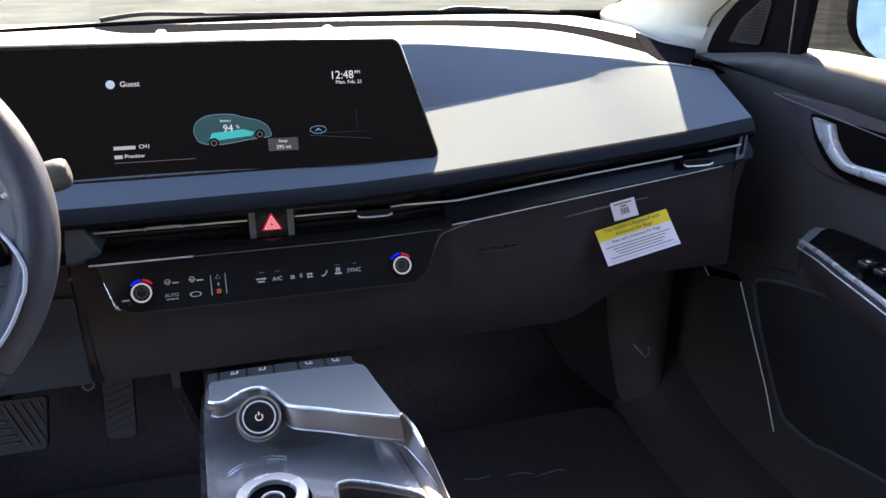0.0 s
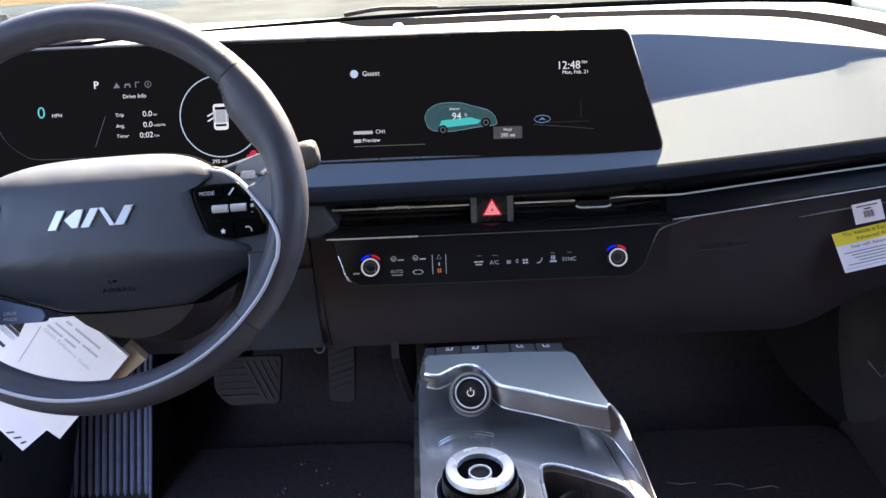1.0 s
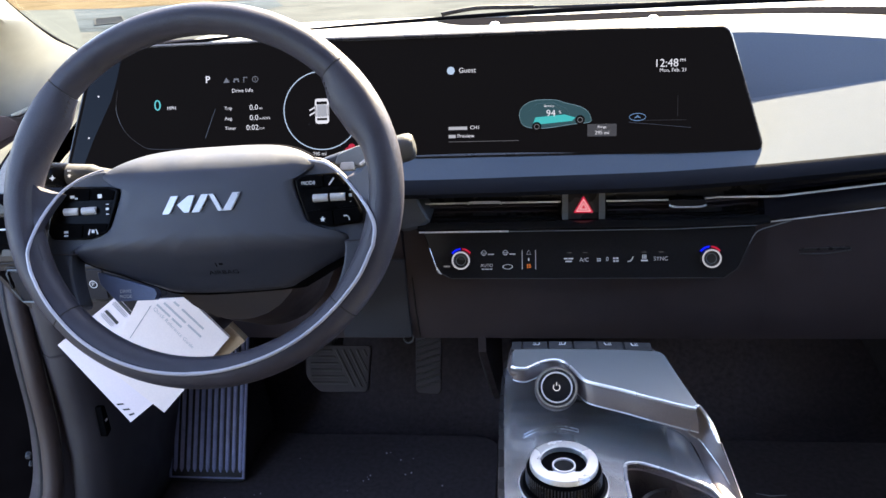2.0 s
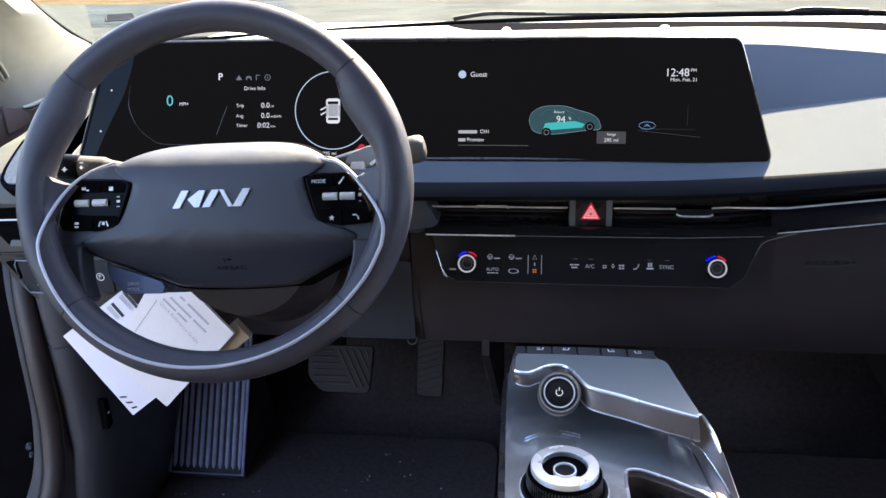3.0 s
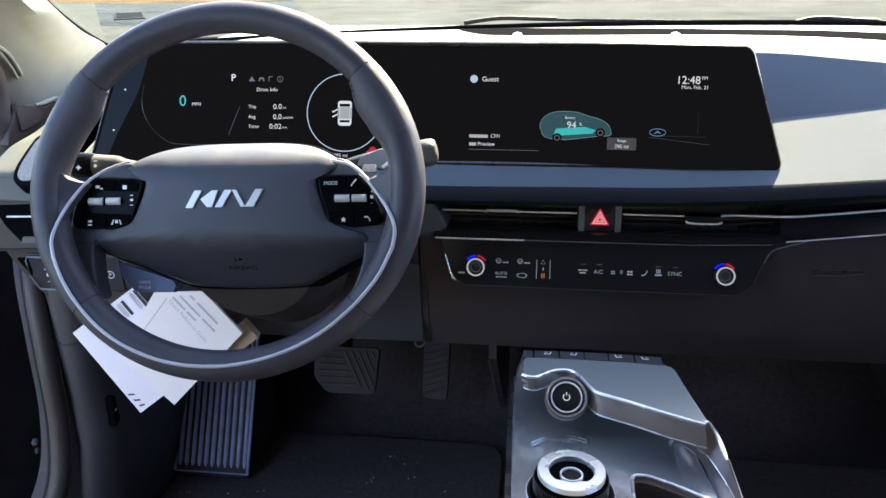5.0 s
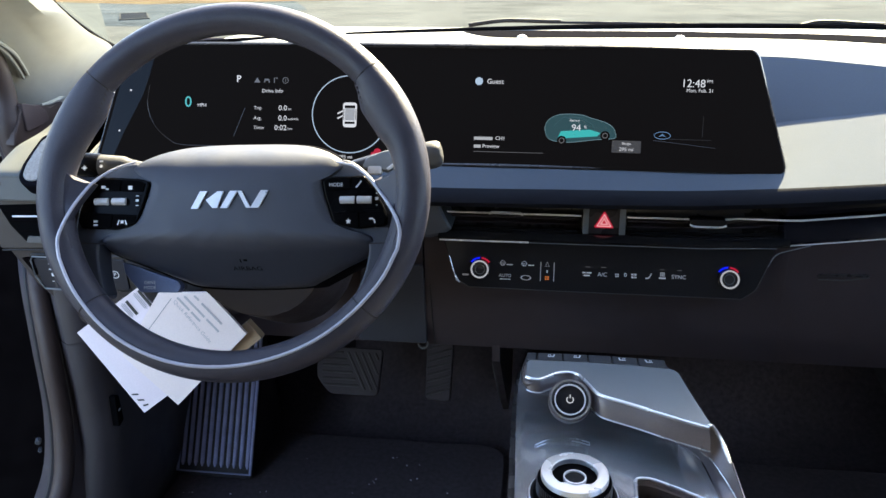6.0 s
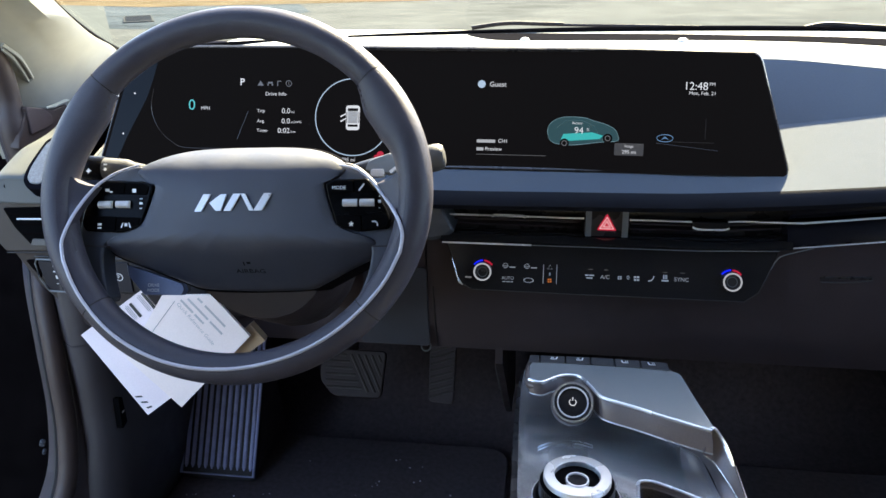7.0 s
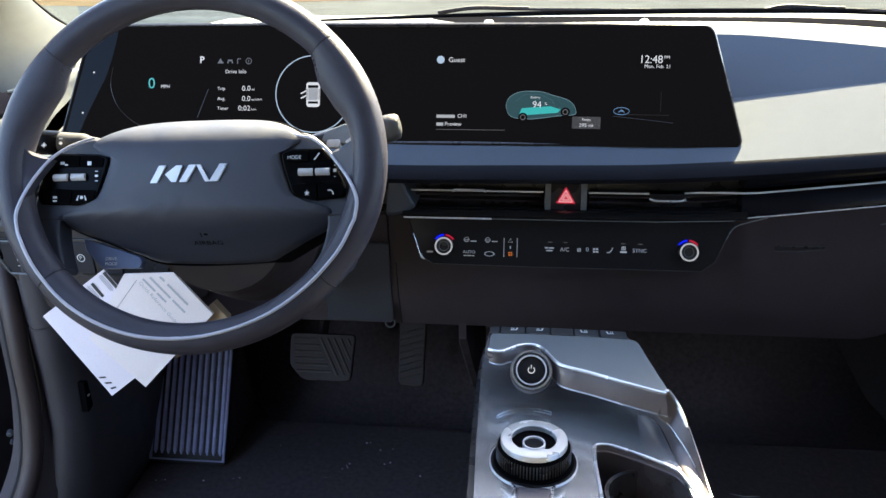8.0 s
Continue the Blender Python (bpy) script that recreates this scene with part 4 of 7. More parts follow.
# side spokes, silver bow and buttons
for s in (-1, 1):
    outline = [(0.088, 0.024), (0.104, 0.0315), (0.125, 0.0255), (0.1505, 0.0125), (0.160, 0.004), (0.163, -0.020), (0.168, -0.046), (0.163, -0.078), (0.150, -0.105), (0.1305, -0.1040), (0.1362, -0.088), (0.1395, -0.071), (0.1405, -0.057), (0.1390, -0.047), (0.100, -0.040), (0.088, -0.02)]
    if s > 0:
        outline[1:5] = [(0.105, 0.0325), (0.1190, 0.0275), (0.1365, 0.0095), (0.152, -0.008)]
        outline[9:14] = [(0.1150, -0.1040), (0.1246, -0.087), (0.1298, -0.071), (0.1323, -0.055), (0.1295, -0.042)]
    sp = part("spoke", prism([(s * u, v) for u, v in rounded(outline, 0.008)][::s], 0.026, W @ Matrix.Translation((0, 0, -0.0175))), PAD, wheel, "grey spoke", bevel=0.004, segments=3)
    seam = [(0.132, -0.0495), (0.168, -0.0485)]
    part("seam", tube([W @ Vector((s * u, v, -0.0174)) for u, v in seam], 0.0007, sides=4, up=(0, 1, 0)), BLACK, sp, "dark seam")
    frame_pts = [(0.0870, 0.0135), (0.0960, 0.0172), (0.1380, 0.0195), (0.1480, 0.0110), (0.1575, -0.0110), (0.1605, -0.0240), (0.1560, -0.0315), (0.1200, -0.0330), (0.0990, -0.0270), (0.0900, -0.0005)]
    if s > 0:
        frame_pts[2:7] = [(0.1280, 0.0180), (0.1365, 0.0075), (0.1465, -0.0110), (0.1515, -0.0215), (0.1490, -0.0300)]
    fo = part("button_frame", prism([(s * u, v) for u, v in rounded(frame_pts, 0.003)][::s], 0.008, POD @ Matrix.Translation((0, 0, -0.0085))), POD_BLACK, sp, "gloss black button pod", bevel=0.0012)
    rows_of = {"upper": [[(0.0905, 0.0125), (0.0970, 0.0155), (0.1145, 0.0162), (0.1155, 0.0048), (0.0925, 0.0040)], [(0.1155, 0.0163), (0.1370, 0.0175), (0.1455, 0.0100), (0.1475, 0.0055), (0.1165, 0.0048)]],
               "lower": [[(0.0985, -0.0185), (0.1225, -0.0175), (0.1235, -0.0315), (0.1205, -0.0315), (0.1005, -0.0255)], [(0.1235, -0.0175), (0.1560, -0.0155), (0.1585, -0.0235), (0.1550, -0.0300), (0.1245, -0.0315)]]}
    if s > 0:
        rows_of["upper"][1] = [(0.1155, 0.0163), (0.1265, 0.0165), (0.1345, 0.0070), (0.1358, 0.0050), (0.1165, 0.0048)]
        rows_of["lower"][1] = [(0.1235, -0.0175), (0.1475, -0.0160), (0.1500, -0.0215), (0.1475, -0.0290), (0.1245, -0.0315)]
    for shapes in rows_of.values():
        for shape in shapes:
            part("button", prism([(s * u, v) for u, v in rounded(shape, 0.0012)][::s], 0.003, POD @ Matrix.Translation((0, 0, -0.0072))), BUTTON, fo, "satin black push button", bevel=0.0005)
    part("button_bed", prism([(s * u, v) for u, v in rounded([(0.0935, 0.0030), (0.1480 - 0.010 * (s > 0), 0.0040), (0.1545 - 0.008 * (s > 0), -0.0140), (0.0985, -0.0170)], 0.001)][::s], 0.002, POD @ Matrix.Translation((0, 0, -0.0080))), POD_BLACK, fo, "black bed of the rollers")
    for u in ((0.1123, 0.1288) if s > 0 else (0.1158, 0.1340)):
        m = POD @ Matrix.Translation((s * u, -0.0055, -0.0070))
        part("roller", loft([[m @ Vector((a, 0.0036 * math.cos(t), 0.0040 * math.sin(t))) for t in [math.pi * j / 10 for j in range(11)]] for a in (-0.0070, -0.0062, 0.0062, 0.0070)], cap=True, close=True), ROLLER, fo, "white-grey roller switch")
    # the bow leaves the spoke, climbs onto the rim and follows its foot
    if s < 0:
        bow = [(0.103, 0.0312, -0.0155), (0.1111, 0.0281, -0.012), (0.1185, 0.0242, -0.0084), (0.1259, 0.0195, -0.005), (0.1388, 0.0084, -0.0005), (0.1491, -0.0073, 0.005), (0.1559, -0.023, 0.0106), (0.1607, -0.0381, 0.0145), (0.1628, -0.05, 0.0155), (0.1596, -0.065, 0.0166)]
        climb, drift = 203, [(203, -0.0036), (219, 0.0002), (235, 0.0022), (252, 0.0012), (270, -0.0012)]
    else:
        bow = [(0.1, 0.029, -0.016), (0.1078, 0.0267, -0.0124), (0.1197, 0.023, -0.0101), (0.1339, 0.0118, -0.0057), (0.1443, -0.0009, -0.0002), (0.1547, -0.0141, 0.0061), (0.1643, -0.0293, 0.016), (0.1676, -0.042, 0.017), (0.1655, -0.057, 0.0172)]
        climb, drift = 200, [(200, -0.0008), (209, -0.0003), (218, -0.0018), (230, -0.0026), (250, -0.0027), (270, -0.0012)]
    line = smooth_line([(s * u, v, w) for u, v, w in bow], 6)
    # leather flank that carries the spoke over into the rim
    rows = []
    flank = line[24 if s < 0 else 20:len(line) - 2]
    for i, p in enumerate(flank):
        f = i / (len(flank) - 1)
        a = math.asin(max(-1, min(1, (p.y + 0.011 * (1 - f) ** 2) / RB)))
        a = a if s > 0 else math.pi - a
        out = Vector((math.cos(a), math.sin(a), 0))
        g = 1.11 * RT
        inner, crest = [on_rim(a) + out * (g * math.cos(b)) + Vector((0, 0, 1.02 * g * math.sin(b))) for b in (radians(150), radians(112))]
        near = p + Vector((0, 0, -0.0006))
        sag = Vector((0, -0.0035 * (1 - f) ** 4, 0))
        rows.append([W @ q for q in (near, near.lerp(inner, 0.33) + sag * 0.8, near.lerp(inner, 0.70) + sag, inner, crest, on_rim(a), near.lerp(on_rim(a), 0.4) + Vector((0, 0, -0.010)), near + Vector((0, 0, -0.012)))])
    part("rim_flank", loft(rows, close=True, cap=True), LEATHER, wheel, "leather flank between spoke and rim", smooth=50)
    for q in range(climb + 3, 275, 3):
        off = curve_at(drift, q)
        a = radians(q) if s < 0 else math.pi - radians(q)
        g = RT * (1 + 0.11 * max(0, min(1, (221 - q) / 14)) ** 0.7)
        line.append(Vector((on_rim(a, off).x, on_rim(a, off).y, 1.02 * math.sqrt(g * g - off * off) + 0.0012)))
    part("silver_bow", tube([W @ p for p in line], [0.0010 + 0.0007 * min(1, i / 30) for i in range(len(line))], sides=10, up=W.to_3x3() @ Vector((0, 0, 1)), flat=0.8), BOW, wheel, "satin silver bow along the spoke and rim")
# lower spoke button
DM = W @ Matrix.Translation((-0.098, -0.086, -0.050))
dm = part("mode_button", prism(rounded([(-0.034, 0.020), (-0.012, 0.0135), (0.026, 0.0010), (0.029, -0.005), (0.026, -0.0108), (-0.014, -0.0108), (-0.0315, 0.008)], 0.002), 0.010, DM), material("blue-grey satin plastic", (0.12, 0.145, 0.25), 0.4, vary=0.08, bump=0.1), wheel, "blue-grey drive mode button", bevel=0.001)

# steering column and stalks
column = thing("steering_column", (-0.375, 0.2, 0.50), "black steering column shroud behind the wheel", "steering column")
rows = []
for f in stations(0, 1, 8):
    y = 0.035 + 0.22 * f
    cz, hw, hh = 0.645 - 0.02 * f, 0.075 + 0.014 * math.sin(math.pi * min(f * 1.4, 1)), 0.078 + 0.05 * min(1, f * 2.2)
    rows.append([(-0.372 + hw * math.cos(a), y, cz - 0.015 + (hh if math.sin(a) < 0 else 0.045) * math.sin(a)) for a in [k * math.tau / 28 for k in range(28)]])
part("shroud", loft(rows, close=True, cap=True), UMBER, column, "black shroud", smooth=50)
ls = part("turn_signal_stalk", tube([W @ Vector(p) for p in ((-0.06, 0.018, -0.055), (-0.11, 0.0285, -0.052), (-0.128, 0.0318, -0.050), (-0.134, 0.0326, -0.050), (-0.180, 0.0350, -0.047), (-0.184, 0.0351, -0.047))], [0.008, 0.0082, 0.0086, 0.0108, 0.0120, 0.0085], sides=20, up=(0, 0, 1)), SOFT_GREY, column, "black turn signal stalk")
rs = part("shift_stalk", tube([W @ Vector(p) for p in ((0.07, 0.020, -0.065), (0.13, 0.036, -0.060), (0.170, 0.0445, -0.055))], [0.009, 0.0085, 0.008], sides=16), SATIN_BLACK, column, "black stalk")
part("stalk_end", tube([W @ Vector((u, v - 0.0065, w)) for u, v, w in ((0.166, 0.0442, -0.055), (0.1700, 0.0448, -0.055), (0.174, 0.0453, -0.055), (0.178, 0.046, -0.0545), (0.188, 0.0475, -0.0525), (0.1935, 0.0486, -0.052), (0.1960, 0.0489, -0.052), (0.1972, 0.0491, -0.052))], [0.009, 0.0115, 0.0130, 0.0136, 0.0136, 0.0126, 0.0104, 0.006], sides=24), SOFT_GREY, rs, "dark grey rounded stalk end")

part("lever_end", prism(rounded([(-0.020, -0.009), (0.006, -0.012), (0.018, -0.004), (0.019, 0.007), (0.004, 0.0085), (-0.016, 0.001)], 0.003), 0.016, W @ Matrix.Translation((0.137, 0.037, -0.048))), CHEEK, rs, "dark grey lever end", bevel=0.003)
part("lever_trim", tube([W @ Vector(p) for p in ((0.143, 0.026, -0.047), (0.154, 0.034, -0.047), (0.155, 0.043, -0.047))], 0.0018, sides=6), CHROME, rs, "chrome trim")
part("lever_trim", prism(rounded([(-0.008, -0.004), (0.007, -0.004), (0.007, 0.004), (-0.006, 0.004)], 0.002), 0.008, W @ Matrix.Translation((0.130, 0.0255, -0.046))), ROLLER, rs, "pale trim", bevel=0.001)
part("stalk_sleeve", tube([W @ Vector(p) for p in ((-0.158, 0.0338, -0.0484), (-0.160, 0.0339, -0.0483), (-0.179, 0.0350, -0.0470), (-0.1825, 0.0351, -0.0470))], [0.0116, 0.0124, 0.0128, 0.0112], sides=20), POD_BLACK, ls, "gloss black ring")


# ---- floating centre console ----
TRAY_Z, DECK_Z = 0.425, 0.477
console = thing("center_console", (0, -0.2, FLOOR_Z), "floating centre console with satin metal tray and deck", "console")
SIDE_L = [(-0.090, -0.36), (-0.0980, -0.16), (-0.1025, -0.05), (-0.1052, 0.05), (-0.1060, 0.105), (-0.1050, 0.150), (-0.1025, 0.195)]
SIDE_R = [(0.020, 0.195), (0.066, 0.118), (0.076, 0.09), (0.088, 0.01), (0.0985, -0.05), (0.1075, -0.11), (0.112, -0.18), (0.114, -0.36)]
plan = rounded(SIDE_L + SIDE_R, 0.010)
part("foot", prism([(-0.072, -0.36), (-0.075, -0.16), (0.095, -0.16), (0.098, -0.36)], 0.31, Matrix.Translation((0, 0, TRAY_Z - 0.085))), BLACK, console, "black foot of the console on the floor", bevel=0.01)
DIAL = (-0.040, -0.057)
WELL = rounded([(0.026, -0.20), (0.021, -0.10), (0.0188, -0.050), (0.0205, -0.0235), (0.0345, -0.0225), (0.062, -0.036), (0.096, -0.0575), (0.106, -0.09), (0.108, -0.20)], 0.010)
part("body", hole_plate(plan, [WELL], Matrix.Translation((0, 0, TRAY_Z - 0.008)), 0.09), SATIN_BLACK, console, "black body of the console")
tray_plan = rounded([(-0.083, -0.355), (-0.0915, -0.16), (-0.0962, -0.05), (-0.0993, 0.05), (-0.1008, 0.10), (-0.1005, 0.145), (-0.0985, 0.190), (0.015, 0.190), (0.066, 0.100), (0.088, 0.025), (0.0975, -0.05), (0.1050, -0.11), (0.1095, -0.18), (0.1115, -0.355)], 0.008)
part("tray", hole_plate(tray_plan, [WELL, ring(*DIAL, 0.0405, 40)], Matrix.Translation((0, 0, TRAY_Z)), 0.006), TRAY, console, "dark satin metal tray", smooth=0)
# cup well
bm = loft([[(x, y, z) for x, y in WELL] for z in (TRAY_Z + 0.0005, TRAY_Z - 0.03, TRAY_Z - 0.055)], close=True)
bm.faces.new([bm.verts.new((x, y, TRAY_Z - 0.054)) for x, y in WELL])
well = part("cup_well", bm, material("mauve-grey well lining", (0.40, 0.36, 0.375), 0.5, scale=40, vary=0.08, bump=0.1), console, "dark cup well")
part("well_rim", tube([(x, y, TRAY_Z + 0.0008) for x, y in WELL], 0.0017, closed=True, sides=8), PULL_SILVER, well, "silver rim of the well")
part("cup_ring", annulus(0.066, -0.071, 0.0345, 0.0385, 0.035, Matrix.Translation((0, 0, TRAY_Z - 0.020))), SATIN_BLACK, well, "black cup ring")
# gear dial
dm_ = Matrix.Translation((*DIAL, TRAY_Z))
dial = part("gear_dial", turned([(0.0385, -0.006), (0.0385, 0.0035), (0.0352, 0.0045), (0.0346, 0.019), (0.0300, 0.0212), (0.001, 0.0205)], dm_), BUTTON, console, "black rotary gear dial with a silver top")
bm = bmesh.new()
for k in range(72):
    a = k * math.tau / 72
    tube([dm_ @ Vector((0.0351 * math.cos(a), 0.0351 * math.sin(a), h)) for h in (0.005, 0.0185)], 0.0007, bm, sides=4, up=(math.cos(a), math.sin(a), 0))
part("knurling", bm, SATIN_BLACK, dial, "fine upright ridges")
part("base_line", annulus(*DIAL, 0.0413, 0.0422, 0.002, Matrix.Translation((0, 0, TRAY_Z + 0.0012)), n=56), CHROME, dial, "fine bright ring round the base")
part("base_ring", annulus(*DIAL, 0.0385, 0.0413, 0.004, Matrix.Translation((0, 0, TRAY_Z + 0.0022))), GLOSS, dial, "gloss black base ring")
bm = annulus(*DIAL, 0.0212, 0.0318, 0.0060, Matrix.Translation((0, 0, TRAY_Z + 0.0268)), n=56)
prism([(DIAL[0] + u, DIAL[1] + v) for u, v in [(-0.0185, -0.0115)] + ring(0, 0, 0.0222, 20, math.pi + 0.6, math.tau - 0.6) + [(0.0185, -0.0115)]], 0.003, Matrix.Translation((0, 0, TRAY_Z + 0.0235)), bm)
part("dial_ring", bm, DIAL_SILVER, dial, "satin silver top ring", bevel=0.0012)
part("dial_button", turned([(0.0096, 0.018), (0.0096, 0.0226), (0.0086, 0.0234), (0.001, 0.0236)], dm_ @ Matrix.Translation((0, -0.0035, 0)), 28), GLOSS, dial, "dark oval parking button")
part("dial_button_ring", annulus(DIAL[0], DIAL[1] - 0.0035, 0.0094, 0.0108, 0.005, Matrix.Translation((0, 0, TRAY_Z + 0.0246)), n=28), CHROME, dial, "chrome ring")
# channel behind the dial, small key, arc line before it
part("channel", prism(rounded([(-0.055, -0.20), (-0.055, -0.097), (-0.025, -0.097), (-0.025, -0.20)], 0.004), 0.004, Matrix.Translation((0, 0, TRAY_Z + 0.0012))), BAND, console, "dark channel behind the dial", bevel=0.001)
for x in (-0.057, -0.023):
    part("channel_edge", tube([(x - 0.006 * (1 if x < -0.04 else -1), -0.088, TRAY_Z + 0.001), (x, -0.098, TRAY_Z + 0.001), (x, -0.20, TRAY_Z + 0.001)], 0.0013, sides=6), SILVER, console, "silver channel edge")
part("key", prism(rounded([(-0.012, -0.125), (0.012, -0.125), (0.012, -0.0985), (-0.012, -0.0985)], 0.003), 0.002, Matrix.Translation((0, 0, TRAY_Z + 0.0016))), TRAY, console, "flush metal key", bevel=0.0006)
arc = smooth_line([(-0.0783, 0.0215, TRAY_Z + 0.0004), (-0.0637, 0.0330, TRAY_Z + 0.0004), (-0.0395, 0.0385, TRAY_Z + 0.0004), (-0.0215, 0.0330, TRAY_Z + 0.0004)], 6)
loop = arc + [p + Vector((0.0002, -0.0052, 0)) for p in arc[::-1]]
part("arc_line", tube(loop, 0.0004, sides=4, closed=True), SILVER, console, "fine bright arc outline")

for x, y, w in ((-0.045, 0.0275, 0.003), (-0.0405, 0.0275, 0.003), (-0.071, 0.0125, 0.0045)):
    part("dial_mark", bars([(x, y, w, 0.0013)], Matrix.Translation((0, 0, TRAY_Z + 0.0007))), GREY_INK, console, "small grey print", smooth=0)

# raised deck
KNOB = Vector((-0.0435, 0.045, 0.4675))
EDGE = [(-0.0905, 0.0740), (-0.0850, 0.0705), (-0.0765, 0.0695), (-0.0680, 0.0760), (-0.0566, 0.0855), (-0.0441, 0.0885), (-0.0335, 0.0840), (-0.0257, 0.0690), (-0.0171, 0.0505), (-0.0085, 0.0420), (0.0199, 0.0288), (0.0471, 0.0145), (0.0785, -0.0005), (0.0885, -0.0045)]
edge = smooth_line([(x, y, DECK_Z) for x, y in EDGE], 5)
deck_plan = [(-0.0885, 0.1115), (-0.0912, 0.1040)] + [(p.x, p.y) for p in edge] + [(0.0912, 0.004), (0.0848, 0.0397), (0.0788, 0.0749), (0.0752, 0.0985), (0.0725, 0.1050), (0.0665, 0.1085), (0.021, 0.1120), (-0.041, 0.1130)]
part("deck", prism(deck_plan, 0.012, Matrix.Translation((0, 0, DECK_Z))), PLATE, console, "pale satin metal deck", bevel=0.0015)
def band_drop(x):
    return 0.0135 + 0.008 * min(1, max(0, (x + 0.06) / 0.04))


rows = []
for p in edge:
    d = band_drop(p.x)
    rows.append([p + Vector((0, 0.001, -0.0005)), p + Vector((0, -0.0015, -0.003)), p + Vector((0.06 * d, -0.30 * d, -0.55 * d)), p + Vector((0.08 * d, -0.42 * d, -d)), p + Vector((0.1 * d, 0.02, -d)), p + Vector((0, 0.03, -0.006))])
part("band", loft(rows, close=True, cap=True), BAND, console, "mauve satin band under the deck", smooth=45)
end = edge[0] + Vector((0.0015, 0, 0))
part("band_end", tube(smooth_line([end + Vector((0.006, -0.0022, -0.0075)), end + Vector((0.0005, 0.0015, -0.0075)), end + Vector((-0.0005, 0.014, -0.0078)), end + Vector((0.001, 0.036, -0.0078))], 5), 0.0056, sides=14, up=(0, 0, 1)), BAND, console, "rounded end of the band")
part("band_edge", tube([p + Vector((0.08 * band_drop(p.x), -0.42 * band_drop(p.x) - 0.0006, -band_drop(p.x))) for p in edge], 0.0008, sides=6), DIAL_SILVER, console, "fine pale lower edge of the band")
part("band_line", tube([p + Vector((0, -0.0012, -0.0004)) for p in edge], 0.0019, sides=8), DIAL_SILVER, console, "silver line along the deck's edge")
# the band turns the corner and runs back as a blade that sinks into the tray, with a hollow fillet below it
crest = smooth_line([(0.0885, -0.0045, DECK_Z), (0.0935, -0.0011, DECK_Z - 0.0005), (0.1034, -0.0085, 0.4620), (0.1105, -0.0341, 0.4465), (0.1146, -0.0604, 0.4362), (0.1165, -0.0866, 0.4305), (0.1176, -0.13, 0.4280), (0.1185, -0.19, 0.4275)], 6)
foot_line = smooth_line([(0.0805, -0.0125, 0.4545), (0.0862, -0.0125, 0.4500), (0.0931, -0.0145, 0.4458), (0.1018, -0.0278, 0.4380), (0.1080, -0.0419, 0.4322), (0.1106, -0.0516, 0.4298), (0.1131, -0.0746, 0.4278), (0.1150, -0.19, 0.4268)], 6)
wall_foot = smooth_line([(0.0700, 0.0385, 0), (0.0790, 0.0320, 0), (0.0883, 0.0180, 0), (0.0930, -0.0051, 0), (0.0950, -0.0292, 0), (0.0980, -0.0518, 0), (0.1040, -0.0850, 0), (0.1090, -0.19, 0)], 6)
rows, hollow = [], []
for i, (p, q, w) in enumerate(zip(crest, foot_line, wall_foot)):
    f = i / (len(crest) - 1)
    rows.append([p + Vector((0.0015, 0.001, -0.003)), p, p.lerp(q, 0.5) + Vector((0.0012, 0.001, 0.001)), q, q + Vector((0.004, 0.004, -0.001)), p + Vector((0.001, 0.002, -0.010 * (1 - 0.7 * f)))])
    base = Vector((w.x, w.y, TRAY_Z + 0.0005))
    high = q + Vector((0.001, 0.001, -0.0003))
    hollow.append([Vector((base.x + (high.x - base.x) * (1 - math.cos(k * math.pi / 16)), base.y + (high.y - base.y) * (1 - math.cos(k * math.pi / 16)), base.z + (high.z - base.z) * math.sin(k * math.pi / 16))) for k in range(9)])
part("arm", loft(rows, close=True, cap=True), BAND, console, "mauve satin blade along the tray", smooth=45)
part("arm_fillet", loft(hollow), BAND, console, "hollow satin metal wall below the blade", smooth=80)
part("arm_cap", tube([p + Vector((-0.0012, -0.001, 0.0004)) for p in crest[2:17]], [0.0014] + [0.0022] * 12 + [0.0020, 0.0012], sides=8, flat=0.6), DIAL_SILVER, console, "bright silver capping")
part("arm_line", tube([p + Vector((0.0006, 0.0, 0.0002)) for p in crest[16:]], 0.0008, sides=6), ARM, console, "fine silver outer line")
part("arm_line", tube([q + Vector((-0.0002, -0.0002, 0.0)) for q in foot_line[2:34]], 0.0006, sides=6), DIAL_SILVER, console, "fine silver inner line")
# start knob set into the band
kn = facing(KNOB.x, KNOB.y, KNOB.z, 42)
knob = part("start_knob", turned([(0.0220, -0.02), (0.0220, 0.000), (0.0208, 0.0030), (0.0175, 0.0012), (0.0165, 0.0005), (0.001, 0.0005)], kn), SATIN_BLACK, console, "round start knob with silver rings")
part("knob_ring", annulus(0, 0, 0.0150, 0.0163, 0.003, kn @ Matrix.Translation((0, 0, 0.0042))), CHROME, knob, "bright inner ring")
part("knob_ring", annulus(0, 0, 0.0192, 0.0212, 0.005, kn @ Matrix.Translation((0, 0, 0.0036))), TRAY, knob, "silver outer ring")
part("knob_ring", annulus(0, 0, 0.0212, 0.0226, 0.012, kn @ Matrix.Translation((0, 0, 0.0015))), BAND, knob, "dark metal outer bevel")
part("knob_face", turned([(0.0150, 0.0), (0.0150, 0.0016), (0.012, 0.0028), (0.001, 0.0031)], kn), GLOSS, knob, "gloss black face")
bm = annulus(0, 0, 0.0030, 0.0039, 0.0004, kn @ Matrix.Translation((0, 0, 0.0036)), radians(130), radians(410), 24)
bars([(0, 0.0034, 0.0010, 0.0038)], kn @ Matrix.Translation((0, 0, 0.0037)), bm)
part("power_symbol", bm, WHITE_LIT, knob, "white power symbol", smooth=0)
